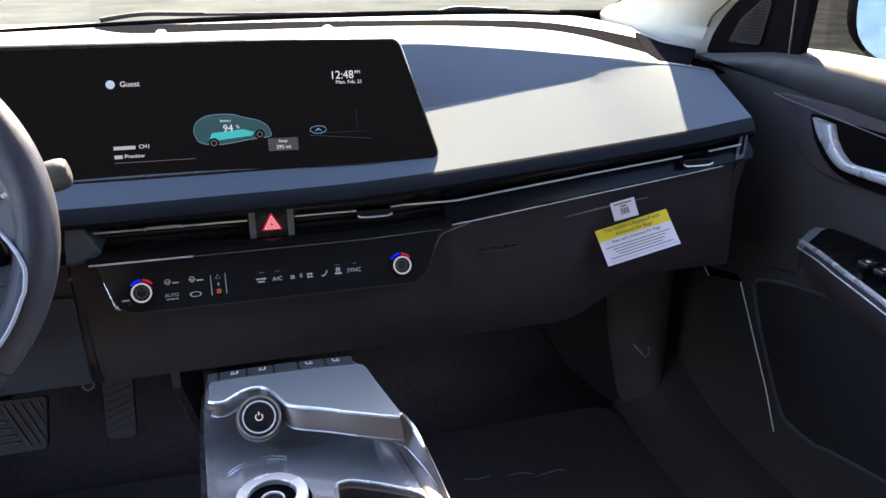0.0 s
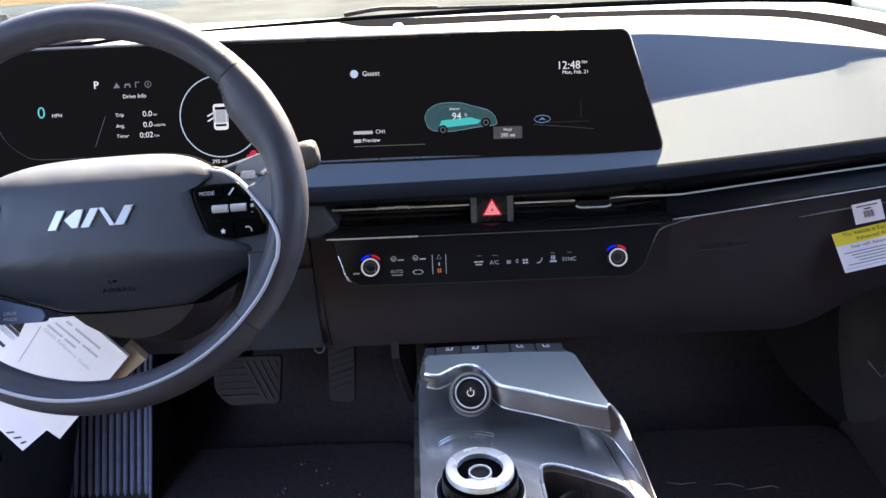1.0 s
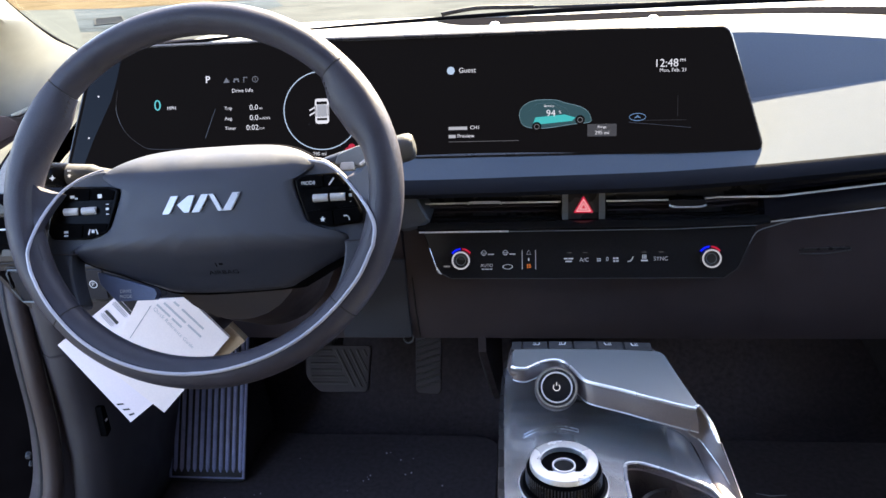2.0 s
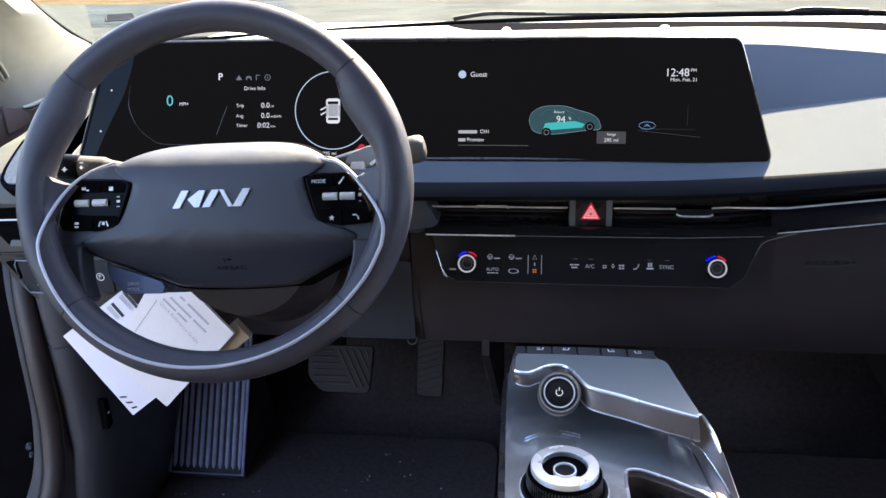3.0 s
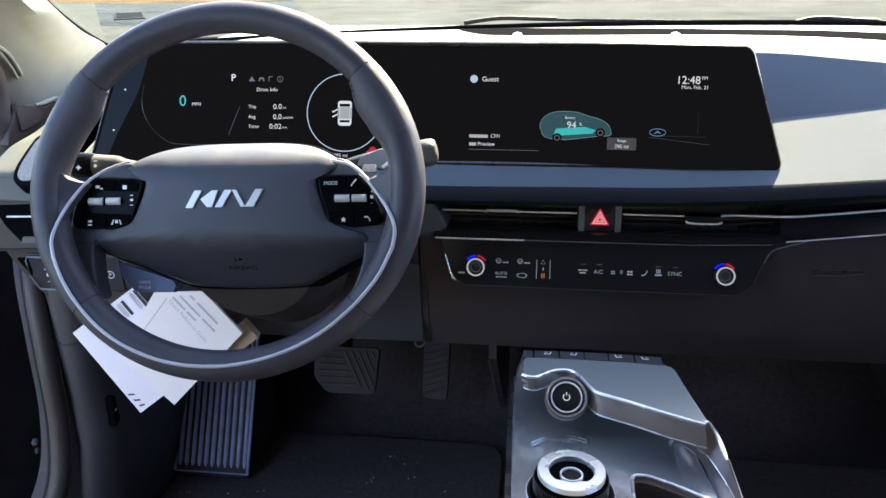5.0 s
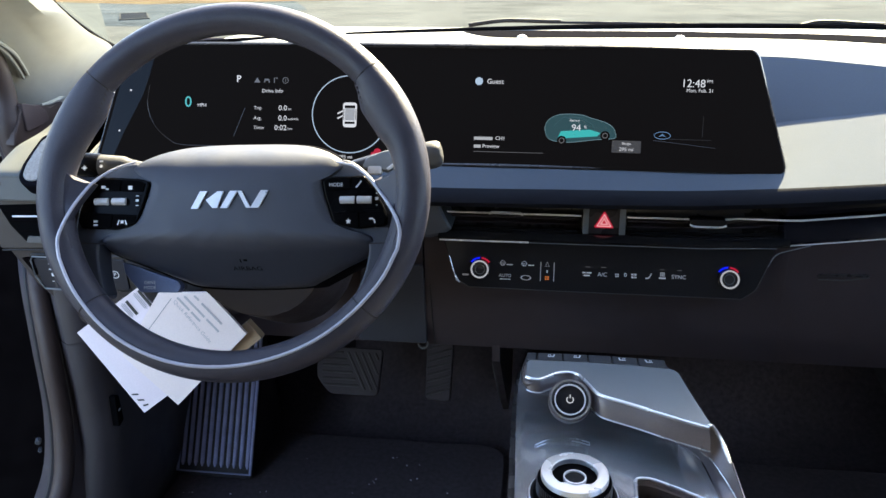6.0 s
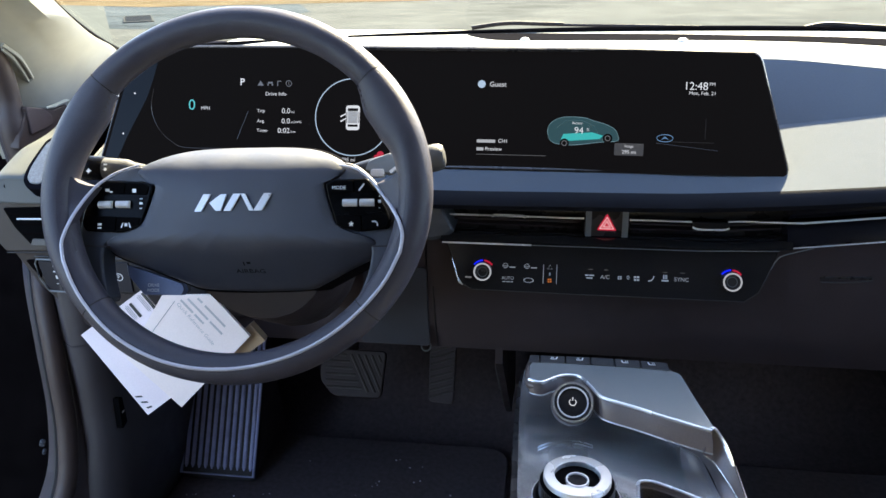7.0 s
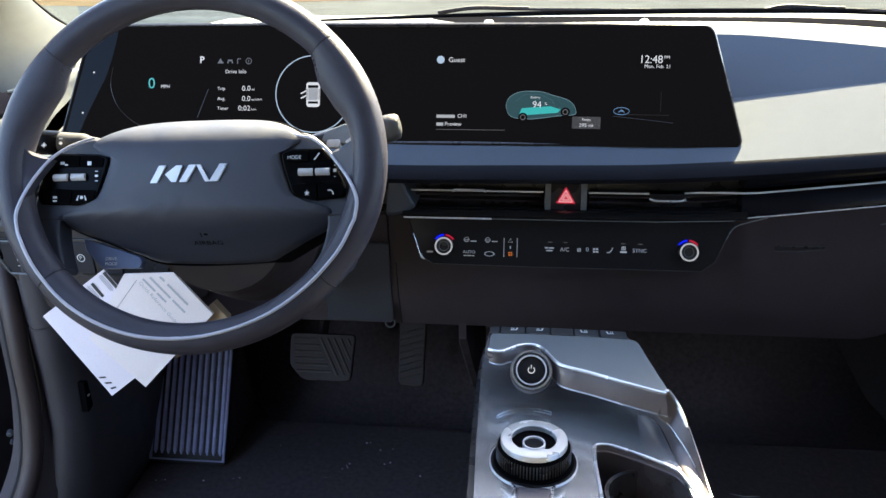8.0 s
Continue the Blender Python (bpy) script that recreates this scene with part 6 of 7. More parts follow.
# ---- pedals and footrest ----
def pedal(name, plan, at, tilt, label, ribs):
    m = facing(*at, tilt)
    root = thing(name, at, label, "pedal")
    part("pad", prism(rounded(plan, 0.010), 0.012, m), BLACK, root, "black rubber pad", bevel=0.002)
    for a, b in ribs:
        part("rib", tube([m @ Vector((*a, 0.0004)), m @ Vector((*b, 0.0004))], 0.0024, sides=6, up=m.to_3x3() @ Vector((0, 0, 1))), UMBER, root)
    cx = sum(p[0] for p in plan) / len(plan)
    part("arm", tube([m @ Vector((cx, 0.0, -0.010)), m @ Vector((cx, 0.08, -0.05)), m @ Vector((cx, 0.20, -0.10))], 0.009, sides=8), BLACK, root, "black steel arm")
    return root


ribs = [((-0.052 + 0.001 * k, 0.034 - 0.0115 * k), (-0.012 + 0.006 * k, 0.034 - 0.0115 * k)) for k in range(6)]
ribs += [((-0.004 + 0.0125 * k, 0.036), (min(0.052, 0.030 + 0.0125 * k), max(-0.030, 0.036 - 0.0175 * min(4.2, (0.056 - 0.0125 * k) / 0.0086)))) for k in range(5)]
pedal("brake_pedal", [(-0.060, 0.044), (0.060, 0.044), (0.054, -0.040), (-0.034, -0.040), (-0.060, -0.012)], (-0.414, 0.530, 0.205), 25, "black ribbed brake pedal below the wheel", ribs)
ribs = [((-0.022, 0.045 - 0.012 * k), (0.022, 0.053 - 0.012 * k + 0.006)) for k in range(8)]
pedal("accelerator_pedal", [(-0.025, 0.075), (0.025, 0.075), (0.023, -0.050), (-0.024, -0.047)], (-0.259, 0.585, 0.180), 25, "black ribbed accelerator pedal beside the brake", ribs)

fm = facing(-0.632, 0.400, 0.062, 33)
rest = thing("footrest", (-0.632, 0.43, FLOOR_Z), "blue-grey ribbed rubber footrest on the footwell floor", "footrest")
part("plate", prism(rounded([(-0.067, -0.004), (0.0695, -0.004), (0.0605, 0.270), (-0.0790, 0.270)], 0.012), 0.020, fm), RUBBER, rest, "black rubber plate", bevel=0.004)
for k in range(11):
    u = -0.0565 + 0.0117 * k
    part("rib", tube([fm @ Vector((u - 0.040 * v, v, 0.0006)) for v in (0.012, 0.018, 0.25, 0.257)], [0.001, 0.0036, 0.0036, 0.001], sides=8, up=fm.to_3x3() @ Vector((0, 0, 1))), MAT_PAD, rest)
part("frame_edge", tube([fm @ Vector((u, v, 0.0004)) for u, v in [(-0.0755, 0.26), (-0.0650, 0.003), (0.0665, 0.003), (0.0585, 0.26)]], 0.0030, sides=8, up=fm.to_3x3() @ Vector((0, 0, 1))), MAT_PAD, rest, "raised edge")
part("wedge", loft([[fm @ Vector((u, v, -0.019)) for u in (-0.06, 0.06)] + [(-0.632 + s * 0.06, fm.translation.y + 0.05 + v * 0.6, FLOOR_Z) for s in (1, -1)] for v in (0.0, 0.25)], close=True, cap=True), BLACK, rest, "black wedge under the plate")

# bonnet release on the kick trim
lever_m = Matrix(((0, 0, 1, -0.692), (-1, 0, 0, 0.246), (0, 1, 0, 0.305), (0, 0, 0, 1)))
release = thing("release_lever", (-0.692, 0.25, 0.28), "small black bonnet release lever on the kick trim", "lever")
part("lever", prism(rounded([(-0.004, 0.002), (0.006, 0.004), (0.008, -0.046), (-0.007, -0.042)], 0.003), 0.010, lever_m @ Matrix.Translation((0, 0, 0.006))), BUTTON, release, "black lever", bevel=0.0015)
# bright spot on the lever, a glint laid on in pale colour
part("mark", bars([(0.001, -0.020, 0.006, 0.003)], lever_m @ Matrix.Translation((0, 0, 0.0066))), PALE_INK, release, "small pale bar as a painted glint", smooth=0)

# floor mats
for x0, x1 in ((-0.70, -0.13), (0.16, 0.64)):
    mt = part("floor_mat", prism(rounded([(x0, -0.55), (x1, -0.55), (x1, 0.56), (x0, 0.56)], 0.05), 0.010, Matrix.Translation((0, 0, FLOOR_Z + 0.020))), CARPET, bevel=0.003)
    tagged(mt, "black carpet floor mat on the cabin floor", "floor mat", "front floor mats")
# crumbs on the driver's mat
rng = random.Random(5)
bm = bmesh.new()
for x, y in [(-0.326, 0.502), (-0.333, 0.50), (-0.36, 0.42), (-0.352, 0.425), (-0.355, 0.43), (-0.29, 0.44), (-0.28, 0.445), (-0.53, 0.38), (-0.54, 0.377), (-0.67, 0.36), (-0.66, 0.362), (-0.655, 0.363)] + [(rng.uniform(-0.6, -0.2), rng.uniform(0.25, 0.5)) for _ in range(14)]:
    r = rng.uniform(0.0005, 0.0013)
    bmesh.ops.create_icosphere(bm, subdivisions=1, radius=r, matrix=Matrix.Translation((x, y, FLOOR_Z + 0.0205)) @ Matrix.Rotation(rng.uniform(0, 3), 4, "Z") @ Matrix.Diagonal((1.6, 1, 0.7, 1)))
tagged(part("crumbs", bm, PAPER, smooth=0), "pale crumbs of dirt on the black mat", "crumbs", kind="stuff")

# ---- papers tucked behind the wheel ----
def leaf(name, corners, y, thick, mat, label, category, lean=0.10):
    """A sheet standing nearly upright: corners (x, z)."""
    bm = bmesh.new()
    zm = sum(c[1] for c in corners) / len(corners)
    f = [bm.verts.new((x, y + lean * (z - zm), z)) for x, z in corners]
    b = [bm.verts.new((x, y + thick + lean * (z - zm), z)) for x, z in corners]
    n = len(corners)
    bm.faces.new(f)
    bm.faces.new(b[::-1])
    for i in range(n):
        bm.faces.new((f[(i + 1) % n], f[i], b[i], b[(i + 1) % n]))
    return tagged(part(name, bm, mat, smooth=0), label, category, "papers behind the wheel"), zm


def sheet_frame(origin, right, y, zm, lean=0.10):
    """A plane just in front of a leaf: u along right, (x, z)."""
    r = Vector((right[0], lean * right[1], right[1])).normalized()
    n = Vector((0, -1, lean)).normalized()
    up = n.cross(r)
    o = Vector((origin[0], y + lean * (origin[1] - zm) - 0.0005, origin[1]))
    return Matrix(((r.x, up.x, n.x, o.x), (r.y, up.y, n.y, o.y), (r.z, up.z, n.z, o.z), (0, 0, 0, 1)))


a, az = leaf("leaflet", [(-0.6761, 0.4490), (-0.5937, 0.3408), (-0.5042, 0.4106), (-0.5857, 0.5147)], 0.166, 0.002, PAPER, "white leaflet with small dark print", "leaflet")
b, bz = leaf("booklet", [(-0.5408, 0.3606), (-0.4416, 0.4643), (-0.4882, 0.5160), (-0.5540, 0.5125), (-0.6110, 0.4250)], 0.160, 0.004, CREAM, "cream quick reference booklet with grey print", "booklet")
d, dz = leaf("booklet", [(-0.500, 0.396), (-0.4270, 0.4535), (-0.4450, 0.4740), (-0.520, 0.41)], 0.1700, 0.012, TAN, "tan booklet with dark edges under the papers", "booklet")
tagged(part("page_edges", loft([[(-0.4998, 0.1705 + t, 0.3955), (-0.4266, 0.1705 + t, 0.4530)] for t in (0.001, 0.004, 0.007, 0.010)]), CREAM, d), "cream page edges")
# print on the leaflet: two barred panels, a mark
ma = sheet_frame((-0.5770, 0.5010), (0.62, -0.79), 0.166, az)
mark = [[(-0.014, -0.004), (-0.011, -0.004), (-0.005, 0.004), (-0.008, 0.004)], [(-0.003, -0.004), (0.0, -0.004), (0.006, 0.004), (0.003, 0.004)], [(0.008, -0.004), (0.011, -0.004), (0.014, 0.003), (0.012, 0.004)]]
mm = sheet_frame((-0.5974, 0.3605), (0.70, -0.71), 0.166, az)
bm = bmesh.new()
for q in mark:
    flat([(u * 0.95, v * 0.95) for u, v in q], mm, bm)
part("emblem", bm, INK, a, "small dark slanted emblem", smooth=0)
for u, v, w in ((0.0, 0.0, 0.026), (-0.0010, -0.0235, 0.022)):
    part("print_bar", bars([(u, v, w, 0.0046)], ma), INK, a, "dark print bar", smooth=0)
    for k in (1, 2, 3):
        part("print_line", bars([(u - 0.001, v - 0.0028 - 0.0022 * k, w - 0.003 * (k % 2), 0.0008)], ma), GREY_INK, a, "fine grey print line", smooth=0)
# print on the booklet: title lines and a subtitle
mb = sheet_frame((-0.5052, 0.5152), (0.68, -0.73), 0.160, bz)
for row in ((0.006, -0.0035, 0.008, 0.0030), (0.033, -0.0035, 0.036, 0.0030), (0.012, -0.0140, 0.036, 0.0030), (0.0445, -0.0140, 0.022, 0.0030), (0.0, -0.0225, 0.022, 0.0030), (0.022, -0.0225, 0.016, 0.0030)):
    part("title_bar", bars([row], mb), LIGHT_INK, b, "grey title bar", smooth=0)
part("subtitle", words("Quick Reference Guide", 0.0072, sheet_frame((-0.5337, 0.5035), (0.64, -0.77), 0.160, bz)), LIGHT_INK, b, "grey subtitle", smooth=0)
part("fold_line", bars([(0.027, 0.0, 0.055, 0.0007)], sheet_frame((-0.5374, 0.5060), (-0.62, -0.78), 0.160, bz)), GREY_INK, b, "fine fold line", smooth=0)

# ---- warning tag under the dash ----
def card_frame(tl, tr, bl):
    """A plane by three of a card's corners: origin at its middle, u to the right, v up."""
    tl, tr, bl = Vector(tl), Vector(tr), Vector(bl)
    r = (tr - tl).normalized()
    n = r.cross(tl - bl).normalized()
    up = n.cross(r)
    o = (tr + bl) / 2
    return Matrix(((r.x, up.x, n.x, o.x), (r.y, up.y, n.y, o.y), (r.z, up.z, n.z, o.z), (0, 0, 0, 1)))


tm = card_frame((0.4004, 0.2205, 0.5588), (0.4906, 0.2040, 0.5870), (0.4050, 0.1851, 0.5235)) @ Matrix.Diagonal((0.88, 0.93, 1, 1))
tag = thing("warning_tag", (0.448, 0.19, 0.52), "yellow and white airbag warning tag hanging below the dash", "warning tag")
part("card", prism([(-0.0545, -0.0275), (0.0545, -0.0275), (0.0545, 0.0265), (-0.0545, 0.0265)], 0.0008, tm), PAPER, tag, "white card")
front = tm @ Matrix.Translation((0, 0, 0.0004))
part("yellow_band", bars([(0, 0.0175, 0.109, 0.018)], front), YELLOW, tag, "yellow heading band", smooth=0)
ink = tm @ Matrix.Translation((0, 0, 0.0007))
bm = words("This Vehicle is Equipped with", 0.0072, ink @ Matrix.Translation((0, 0.0213, 0)), align="CENTER")
words("Advanced Air Bags", 0.0072, ink @ Matrix.Translation((0, 0.0135, 0)), bm, align="CENTER")
words("Even with Advanced Air Bags", 0.0062, ink @ Matrix.Translation((0, 0.0040, 0)), bm, align="CENTER")
part("heading", bm, INK, tag, "dark heading", smooth=0)
part("text_bars", bars([(0, -0.0030 - 0.0040 * k, w, 0.0013) for k, w in enumerate((0.096, 0.080, 0.074, 0.066, 0.094))] + [(0, -0.0235, 0.104, 0.0005)], ink), GREY_INK, tag, "rows of fine print as bars", smooth=0)
sm = card_frame((0.417, 0.218, 0.596), (0.445, 0.208, 0.606), (0.422, 0.210, 0.574)) @ Matrix.Diagonal((0.84, 0.72, 1, 1))
part("slip", prism([(-0.0185, -0.017), (0.0185, -0.017), (0.0185, 0.016), (-0.0185, 0.016)], 0.0006, sm @ Matrix.Translation((0, 0, 0.0012))), PAPER, tag, "small white slip with bar code")
sf = sm @ Matrix.Translation((0, 0, 0.0017))
part("bar_code", bars([(-0.005 + 0.0016 * k, -0.003, 0.0006 + 0.0004 * (k % 3 == 0), 0.011) for k in range(8)] + [(0, 0.011, 0.027, 0.0018), (0, 0.006, 0.009, 0.002)], sf), INK, tag, "dark bar code", smooth=0)


# ---- what the display shows ----
def shown(x, z, lift=0.0009):
    return facing(x, screen_y(x, z) - lift, z, 18.8, math.degrees(math.atan(-0.1875 * (x + 0.21))))


def show(name, bm, mat, label):
    return part(name, bm, mat, disp, label, smooth=0)


show("gear_letter", words("P", 0.0118, shown(-0.4655, 0.7635), bold=0.0002), WHITE_LIT, "white letter P")
show("speed", words("0", 0.0190, shown(-0.5315, 0.7360)), TEAL_LIT, "teal speed figure")
show("speed_unit", words("MPH", 0.0058, shown(-0.5150, 0.7325)), WHITE_LIT, "small white unit")
show("info_title", words("Drive Info", 0.0066, shown(-0.4192, 0.7497), align="CENTER"), WHITE_LIT, "white heading")
for row, (z, word, figure, unit) in enumerate(((0.7297, "Trip", "0.0", "mi"), (0.7178, "Avg.", "0.0", "mi/kWh"), (0.7065, "Timer", "0:02", "h:m"))):
    show("info_word", words(word, 0.0058, shown(-0.4425, z)), WHITE_LIT, "white word")
    show("info_figure", words(figure, 0.0092, shown(-0.4000, z), align="RIGHT"), WHITE_LIT, "white figure")
    show("info_unit", words(unit, 0.0042, shown(-0.3990, z - 0.001)), WHITE_LIT, "small white unit")
# dim warning symbols
m = shown(-0.4390, 0.7622)
show("symbol", flat([(-0.004, -0.0028), (0.004, -0.0028), (0.0, 0.0035)], m), DIM_LIT, "dim triangle symbol")
m = shown(-0.4267, 0.7622)
show("symbol", bars([(0, 0.0008, 0.006, 0.0022), (-0.0028, -0.0016, 0.0016, 0.0024), (0.0028, -0.0016, 0.0016, 0.0024)], m), DIM_LIT, "dim car symbol")
m = shown(-0.4152, 0.7622)
show("symbol", bars([(-0.002, 0, 0.001, 0.0065), (0.0005, 0.0028, 0.004, 0.001)], m), DIM_LIT, "dim turn symbol")
m = shown(-0.4030, 0.7622)
show("symbol", bars([(0, 0, 0.0009, 0.0035)], m, annulus(0, 0, 0.0031, 0.0039, 0.0001, m, n=20)), DIM_LIT, "dim information symbol")
# dial with the open-door picture of a car seen from above
m = shown(-0.3205, 0.7234)
show("dial_circle", annulus(0, 0, 0.0468, 0.0480, 0.0001, m, n=72), PALE_BLUE_LIT, "pale blue dial circle")
car = rounded([(-0.0085, -0.0160), (0.0085, -0.0160), (0.0088, 0.0145), (-0.0088, 0.0145)], 0.004)
show("car_picture", prism(car, 0.0001, m), WHITE_LIT, "white car seen from above")
show("car_glass", bars([(0, 0.0092, 0.0130, 0.0034), (0, -0.0105, 0.0125, 0.0028), (-0.0076, -0.0005, 0.0008, 0.0135), (0.0076, -0.0005, 0.0008, 0.0135)], m @ Matrix.Translation((0, 0, 0.0003))), SCREEN_BLACK, "dark windows of the small car")
show("car_roof", prism(rounded([(-0.0062, -0.0076), (0.0062, -0.0076), (0.0062, 0.0072), (-0.0062, 0.0072)], 0.001), 0.0001, m @ Matrix.Translation((0, 0, 0.0003))), material("pale grey screen", (0.1, 0.1, 0.1), 0.4, vary=0, bump=0, glow=(0.5, 0.52, 0.53), power=0.043), "grey roof of the small car")
show("car_door_sign", flat([(-0.0088, 0.0048), (-0.0088, 0.0032), (-0.0152, -0.0003), (-0.0160, 0.0014)], m, flat([(-0.0088, -0.0010), (-0.0088, -0.0026), (-0.0150, -0.0062), (-0.0158, -0.0045)], m)), WHITE_LIT, "white open doors of the small car")
show("range_figure", words("295 mi", 0.0062, shown(-0.3245, 0.6735), align="CENTER"), WHITE_LIT, "small white range figure")
m = shown(-0.2845, 0.6800)
show("red_sign", prism(ring(0, 0, 0.0046, 20), 0.0001, m), RED_LIT, "red warning light")
show("red_sign", prism(ring(-0.0055, -0.003, 0.003, 16), 0.0001, m), RED_LIT, "red warning light")
# dim road picture on the cluster
outline = smooth_line([(x, z, 0) for x, z in ((-0.5768, 0.7556), (-0.5792, 0.7321), (-0.5699, 0.7086), (-0.5512, 0.6919), (-0.5328, 0.6853), (-0.48, 0.6845))], 6)
show("road_line", tube([on_screen(p.x, p.y, 0.0006) for p in outline], 0.0004, sides=4), DARK_LIT, "very dim curved line")
show("road_line", tube([on_screen(x, z, 0.0006) for x, z in ((-0.4676, 0.6959), (-0.4540, 0.7293))], 0.0004, sides=4), DARK_LIT, "very dim slanted line")
# centre screen
m = shown(-0.1620, 0.7635)
show("guest_dot", prism(ring(0, 0, 0.0047, 24), 0.0001, m), PALE_BLUE_LIT, "pale blue round sign")
show("guest_word", words("Guest", 0.0084, shown(-0.1525, 0.7632)), WHITE_LIT, "white word")
show("clock", words("12:48", 0.0130, shown(0.0745, 0.7645), wide=0.95), WHITE_LIT, "white clock time")
show("clock_half", words("PM", 0.0052, shown(0.1030, 0.7672)), WHITE_LIT, "small white day half")
show("date", words("Mon, Feb. 21", 0.0058, shown(0.1110, 0.7570), align="RIGHT"), WHITE_LIT, "white date")
show("radio_bar", bars([(0.0, 0, 0.0225, 0.0038)], shown(-0.1545, 0.6985)), RING_LIT, "plain grey bar of small print")
show("radio_word", words("CH1", 0.0062, shown(-0.1400, 0.6988)), WHITE_LIT, "white channel word")
show("radio_bar", bars([(0.0, 0, 0.0085, 0.0038)], shown(-0.1615, 0.6894)), RING_LIT, "plain grey bar of small print")
show("radio_word", words("Preview", 0.0064, shown(-0.1555, 0.6896)), WHITE_LIT, "white word")
show("rule", bars([(0, 0, 0.084, 0.0006)], shown(-0.1240, 0.6833)), DIM_LIT, "fine grey rule")
m = shown(-0.0400, 0.7120)
body = smooth_line([(u, v, 0) for u, v in [(-0.0405, -0.004), (-0.040, 0.005), (-0.034, 0.012), (-0.022, 0.0165), (0.0, 0.0165), (0.014, 0.0125), (0.030, 0.008), (0.039, 0.002), (0.0425, -0.006), (0.0405, -0.0105), (0.020, -0.0125), (-0.012, -0.0165), (-0.034, -0.014)]], 5, closed=True)
show("car_body", flat([(p.x, p.y) for p in body], m @ Matrix.Translation((0, 0, -0.0003))), TEAL_DIM, "dim teal car picture")
show("car_outline", tube([m @ p for p in body], 0.0003, sides=4, closed=True), RIM_LIT, "pale outline of the car picture")
show("car_outline", tube([m @ Vector(p) for p in ((-0.03, 0.004, 0), (-0.02, 0.0125, 0), (0.0, 0.013, 0), (0.014, 0.006, 0), (0.018, -0.001, 0))], 0.0003, sides=4), TEAL_DIM, "window line of the car picture")
show("battery_block", flat([(-0.0255, -0.0125), (0.021, -0.0085), (0.0245, -0.0045), (0.012, -0.0008), (-0.022, -0.0035)], m @ Matrix.Translation((0, 0, 0.0002))), TEAL_LIT, "bright teal battery block")
for u, v in ((-0.0205, -0.0145), (0.0300, -0.0075)):
    show("small_wheel", prism(ring(u, v, 0.0056, 20), 0.0001, m @ Matrix.Translation((0, 0, 0.0003))), SCREEN_BLACK, "dark wheel of the car picture")
    show("small_rim", annulus(u, v, 0.0024, 0.0034, 0.0001, m @ Matrix.Translation((0, 0, 0.0006)), n=16), DIM_LIT, "grey rim of the car picture")
show("battery_word", words("Battery", 0.0040, shown(-0.0460, 0.7212, 0.0014), align="CENTER"), WHITE_LIT, "small white word")
show("battery_figure", words("94", 0.0112, shown(-0.0440, 0.7128, 0.0014), align="CENTER"), WHITE_LIT, "white battery figure")
show("battery_unit", words("%", 0.0050, shown(-0.0350, 0.7140, 0.0014)), WHITE_LIT, "small white sign")
m = shown(0.0150, 0.6932)
show("range_box", prism(rounded([(-0.0168, -0.0072), (0.0168, -0.0072), (0.0168, 0.0072), (-0.0168, 0.0072)], 0.001), 0.0001, m), material("dim box", (0.02, 0.02, 0.02), 0.4, vary=0, bump=0, glow=(0.5, 0.5, 0.52), power=0.0075), "dim grey box")
show("range_word", words("Range", 0.0042, shown(0.0150, 0.6968, 0.0014), align="CENTER"), WHITE_LIT, "small white word")
show("range_number", words("295 mi", 0.0060, shown(0.0150, 0.6903, 0.0014), align="CENTER"), WHITE_LIT, "white range number")
m = shown(0.0556, 0.7069)
oval = [(0.0092 * math.cos(k * math.tau / 32), 0.0042 * math.sin(k * math.tau / 32)) for k in range(32)]
show("map_arrow", tube([m @ Vector((u, v, 0)) for u, v in oval], 0.00040, sides=4, closed=True), MAP_LIT, "blue oval")
show("map_arrow", flat([(-0.0045, -0.0018), (0, 0.0022), (0.0045, -0.0018), (0, -0.0004)], m), MAP_LIT, "blue arrow")
show("map_road", bars([(0.045, 0.012, 0.0006, 0.024), (0.030, -0.004, 0.05, 0.0006)], m), DARK_LIT, "very dim map roads")
show("map_road", tube([m @ Vector((-0.01, -0.006, 0)), m @ Vector((0.06, -0.013, 0))], 0.00025, sides=4), DARK_LIT, "very dim map road")
for x, z in ((-0.6010, 0.7500), (-0.6150, 0.7020)):
    show("sensor_light", prism(ring(0, 0, 0.0012, 10), 0.0001, shown(x, z)), WHITE_LIT, "tiny white sensor light")

# ---- symbols of the climate panel ----
CF = CL @ Matrix.Translation((0, 0, 0.0005))
def mark(name, bm, mat=PALE_INK, label="pale symbol", smooth=0):
    return part(name, bm, mat, cp, label, smooth=smooth)


def at(u, v):
    return CF @ Matrix.Translation((u, v, 0))


for u, v in ((-0.1245, -0.0024), (-0.0985, -0.0022)):
    mark("demist_symbol", bars([(0.0074, -0.0012, 0.0072, 0.0012)], at(u, v), annulus(-0.001, 0.0005, 0.0025, 0.0031, 0.0001, at(u, v), n=16)))
    mark("demist_symbol", bars([(-0.001, 0.0004, 0.0075, 0.0006), (-0.0018, -0.0016, 0.0005, 0.0024), (0.0, -0.0016, 0.0005, 0.0024)], at(u, v)))
mark("auto_word", words("AUTO", 0.0054, at(-0.1222, -0.0172), align="CENTER"))
mark("auto_line", bars([(-0.0045, 0, 0.0035, 0.0011), (0.0005, 0, 0.005, 0.0011), (0.0052, 0, 0.003, 0.0011)], at(-0.1222, -0.0214)))
mark("recirculate_symbol", annulus(0, 0, 0.0030, 0.0037, 0.0001, at(-0.0970, -0.0187) @ Matrix.Diagonal((1.7, 0.8, 1, 1)), n=20))
for u in (-0.0795, -0.0635):
    mark("divider", bars([(0, 0, 0.0007, 0.023)], at(u, -0.0104)))
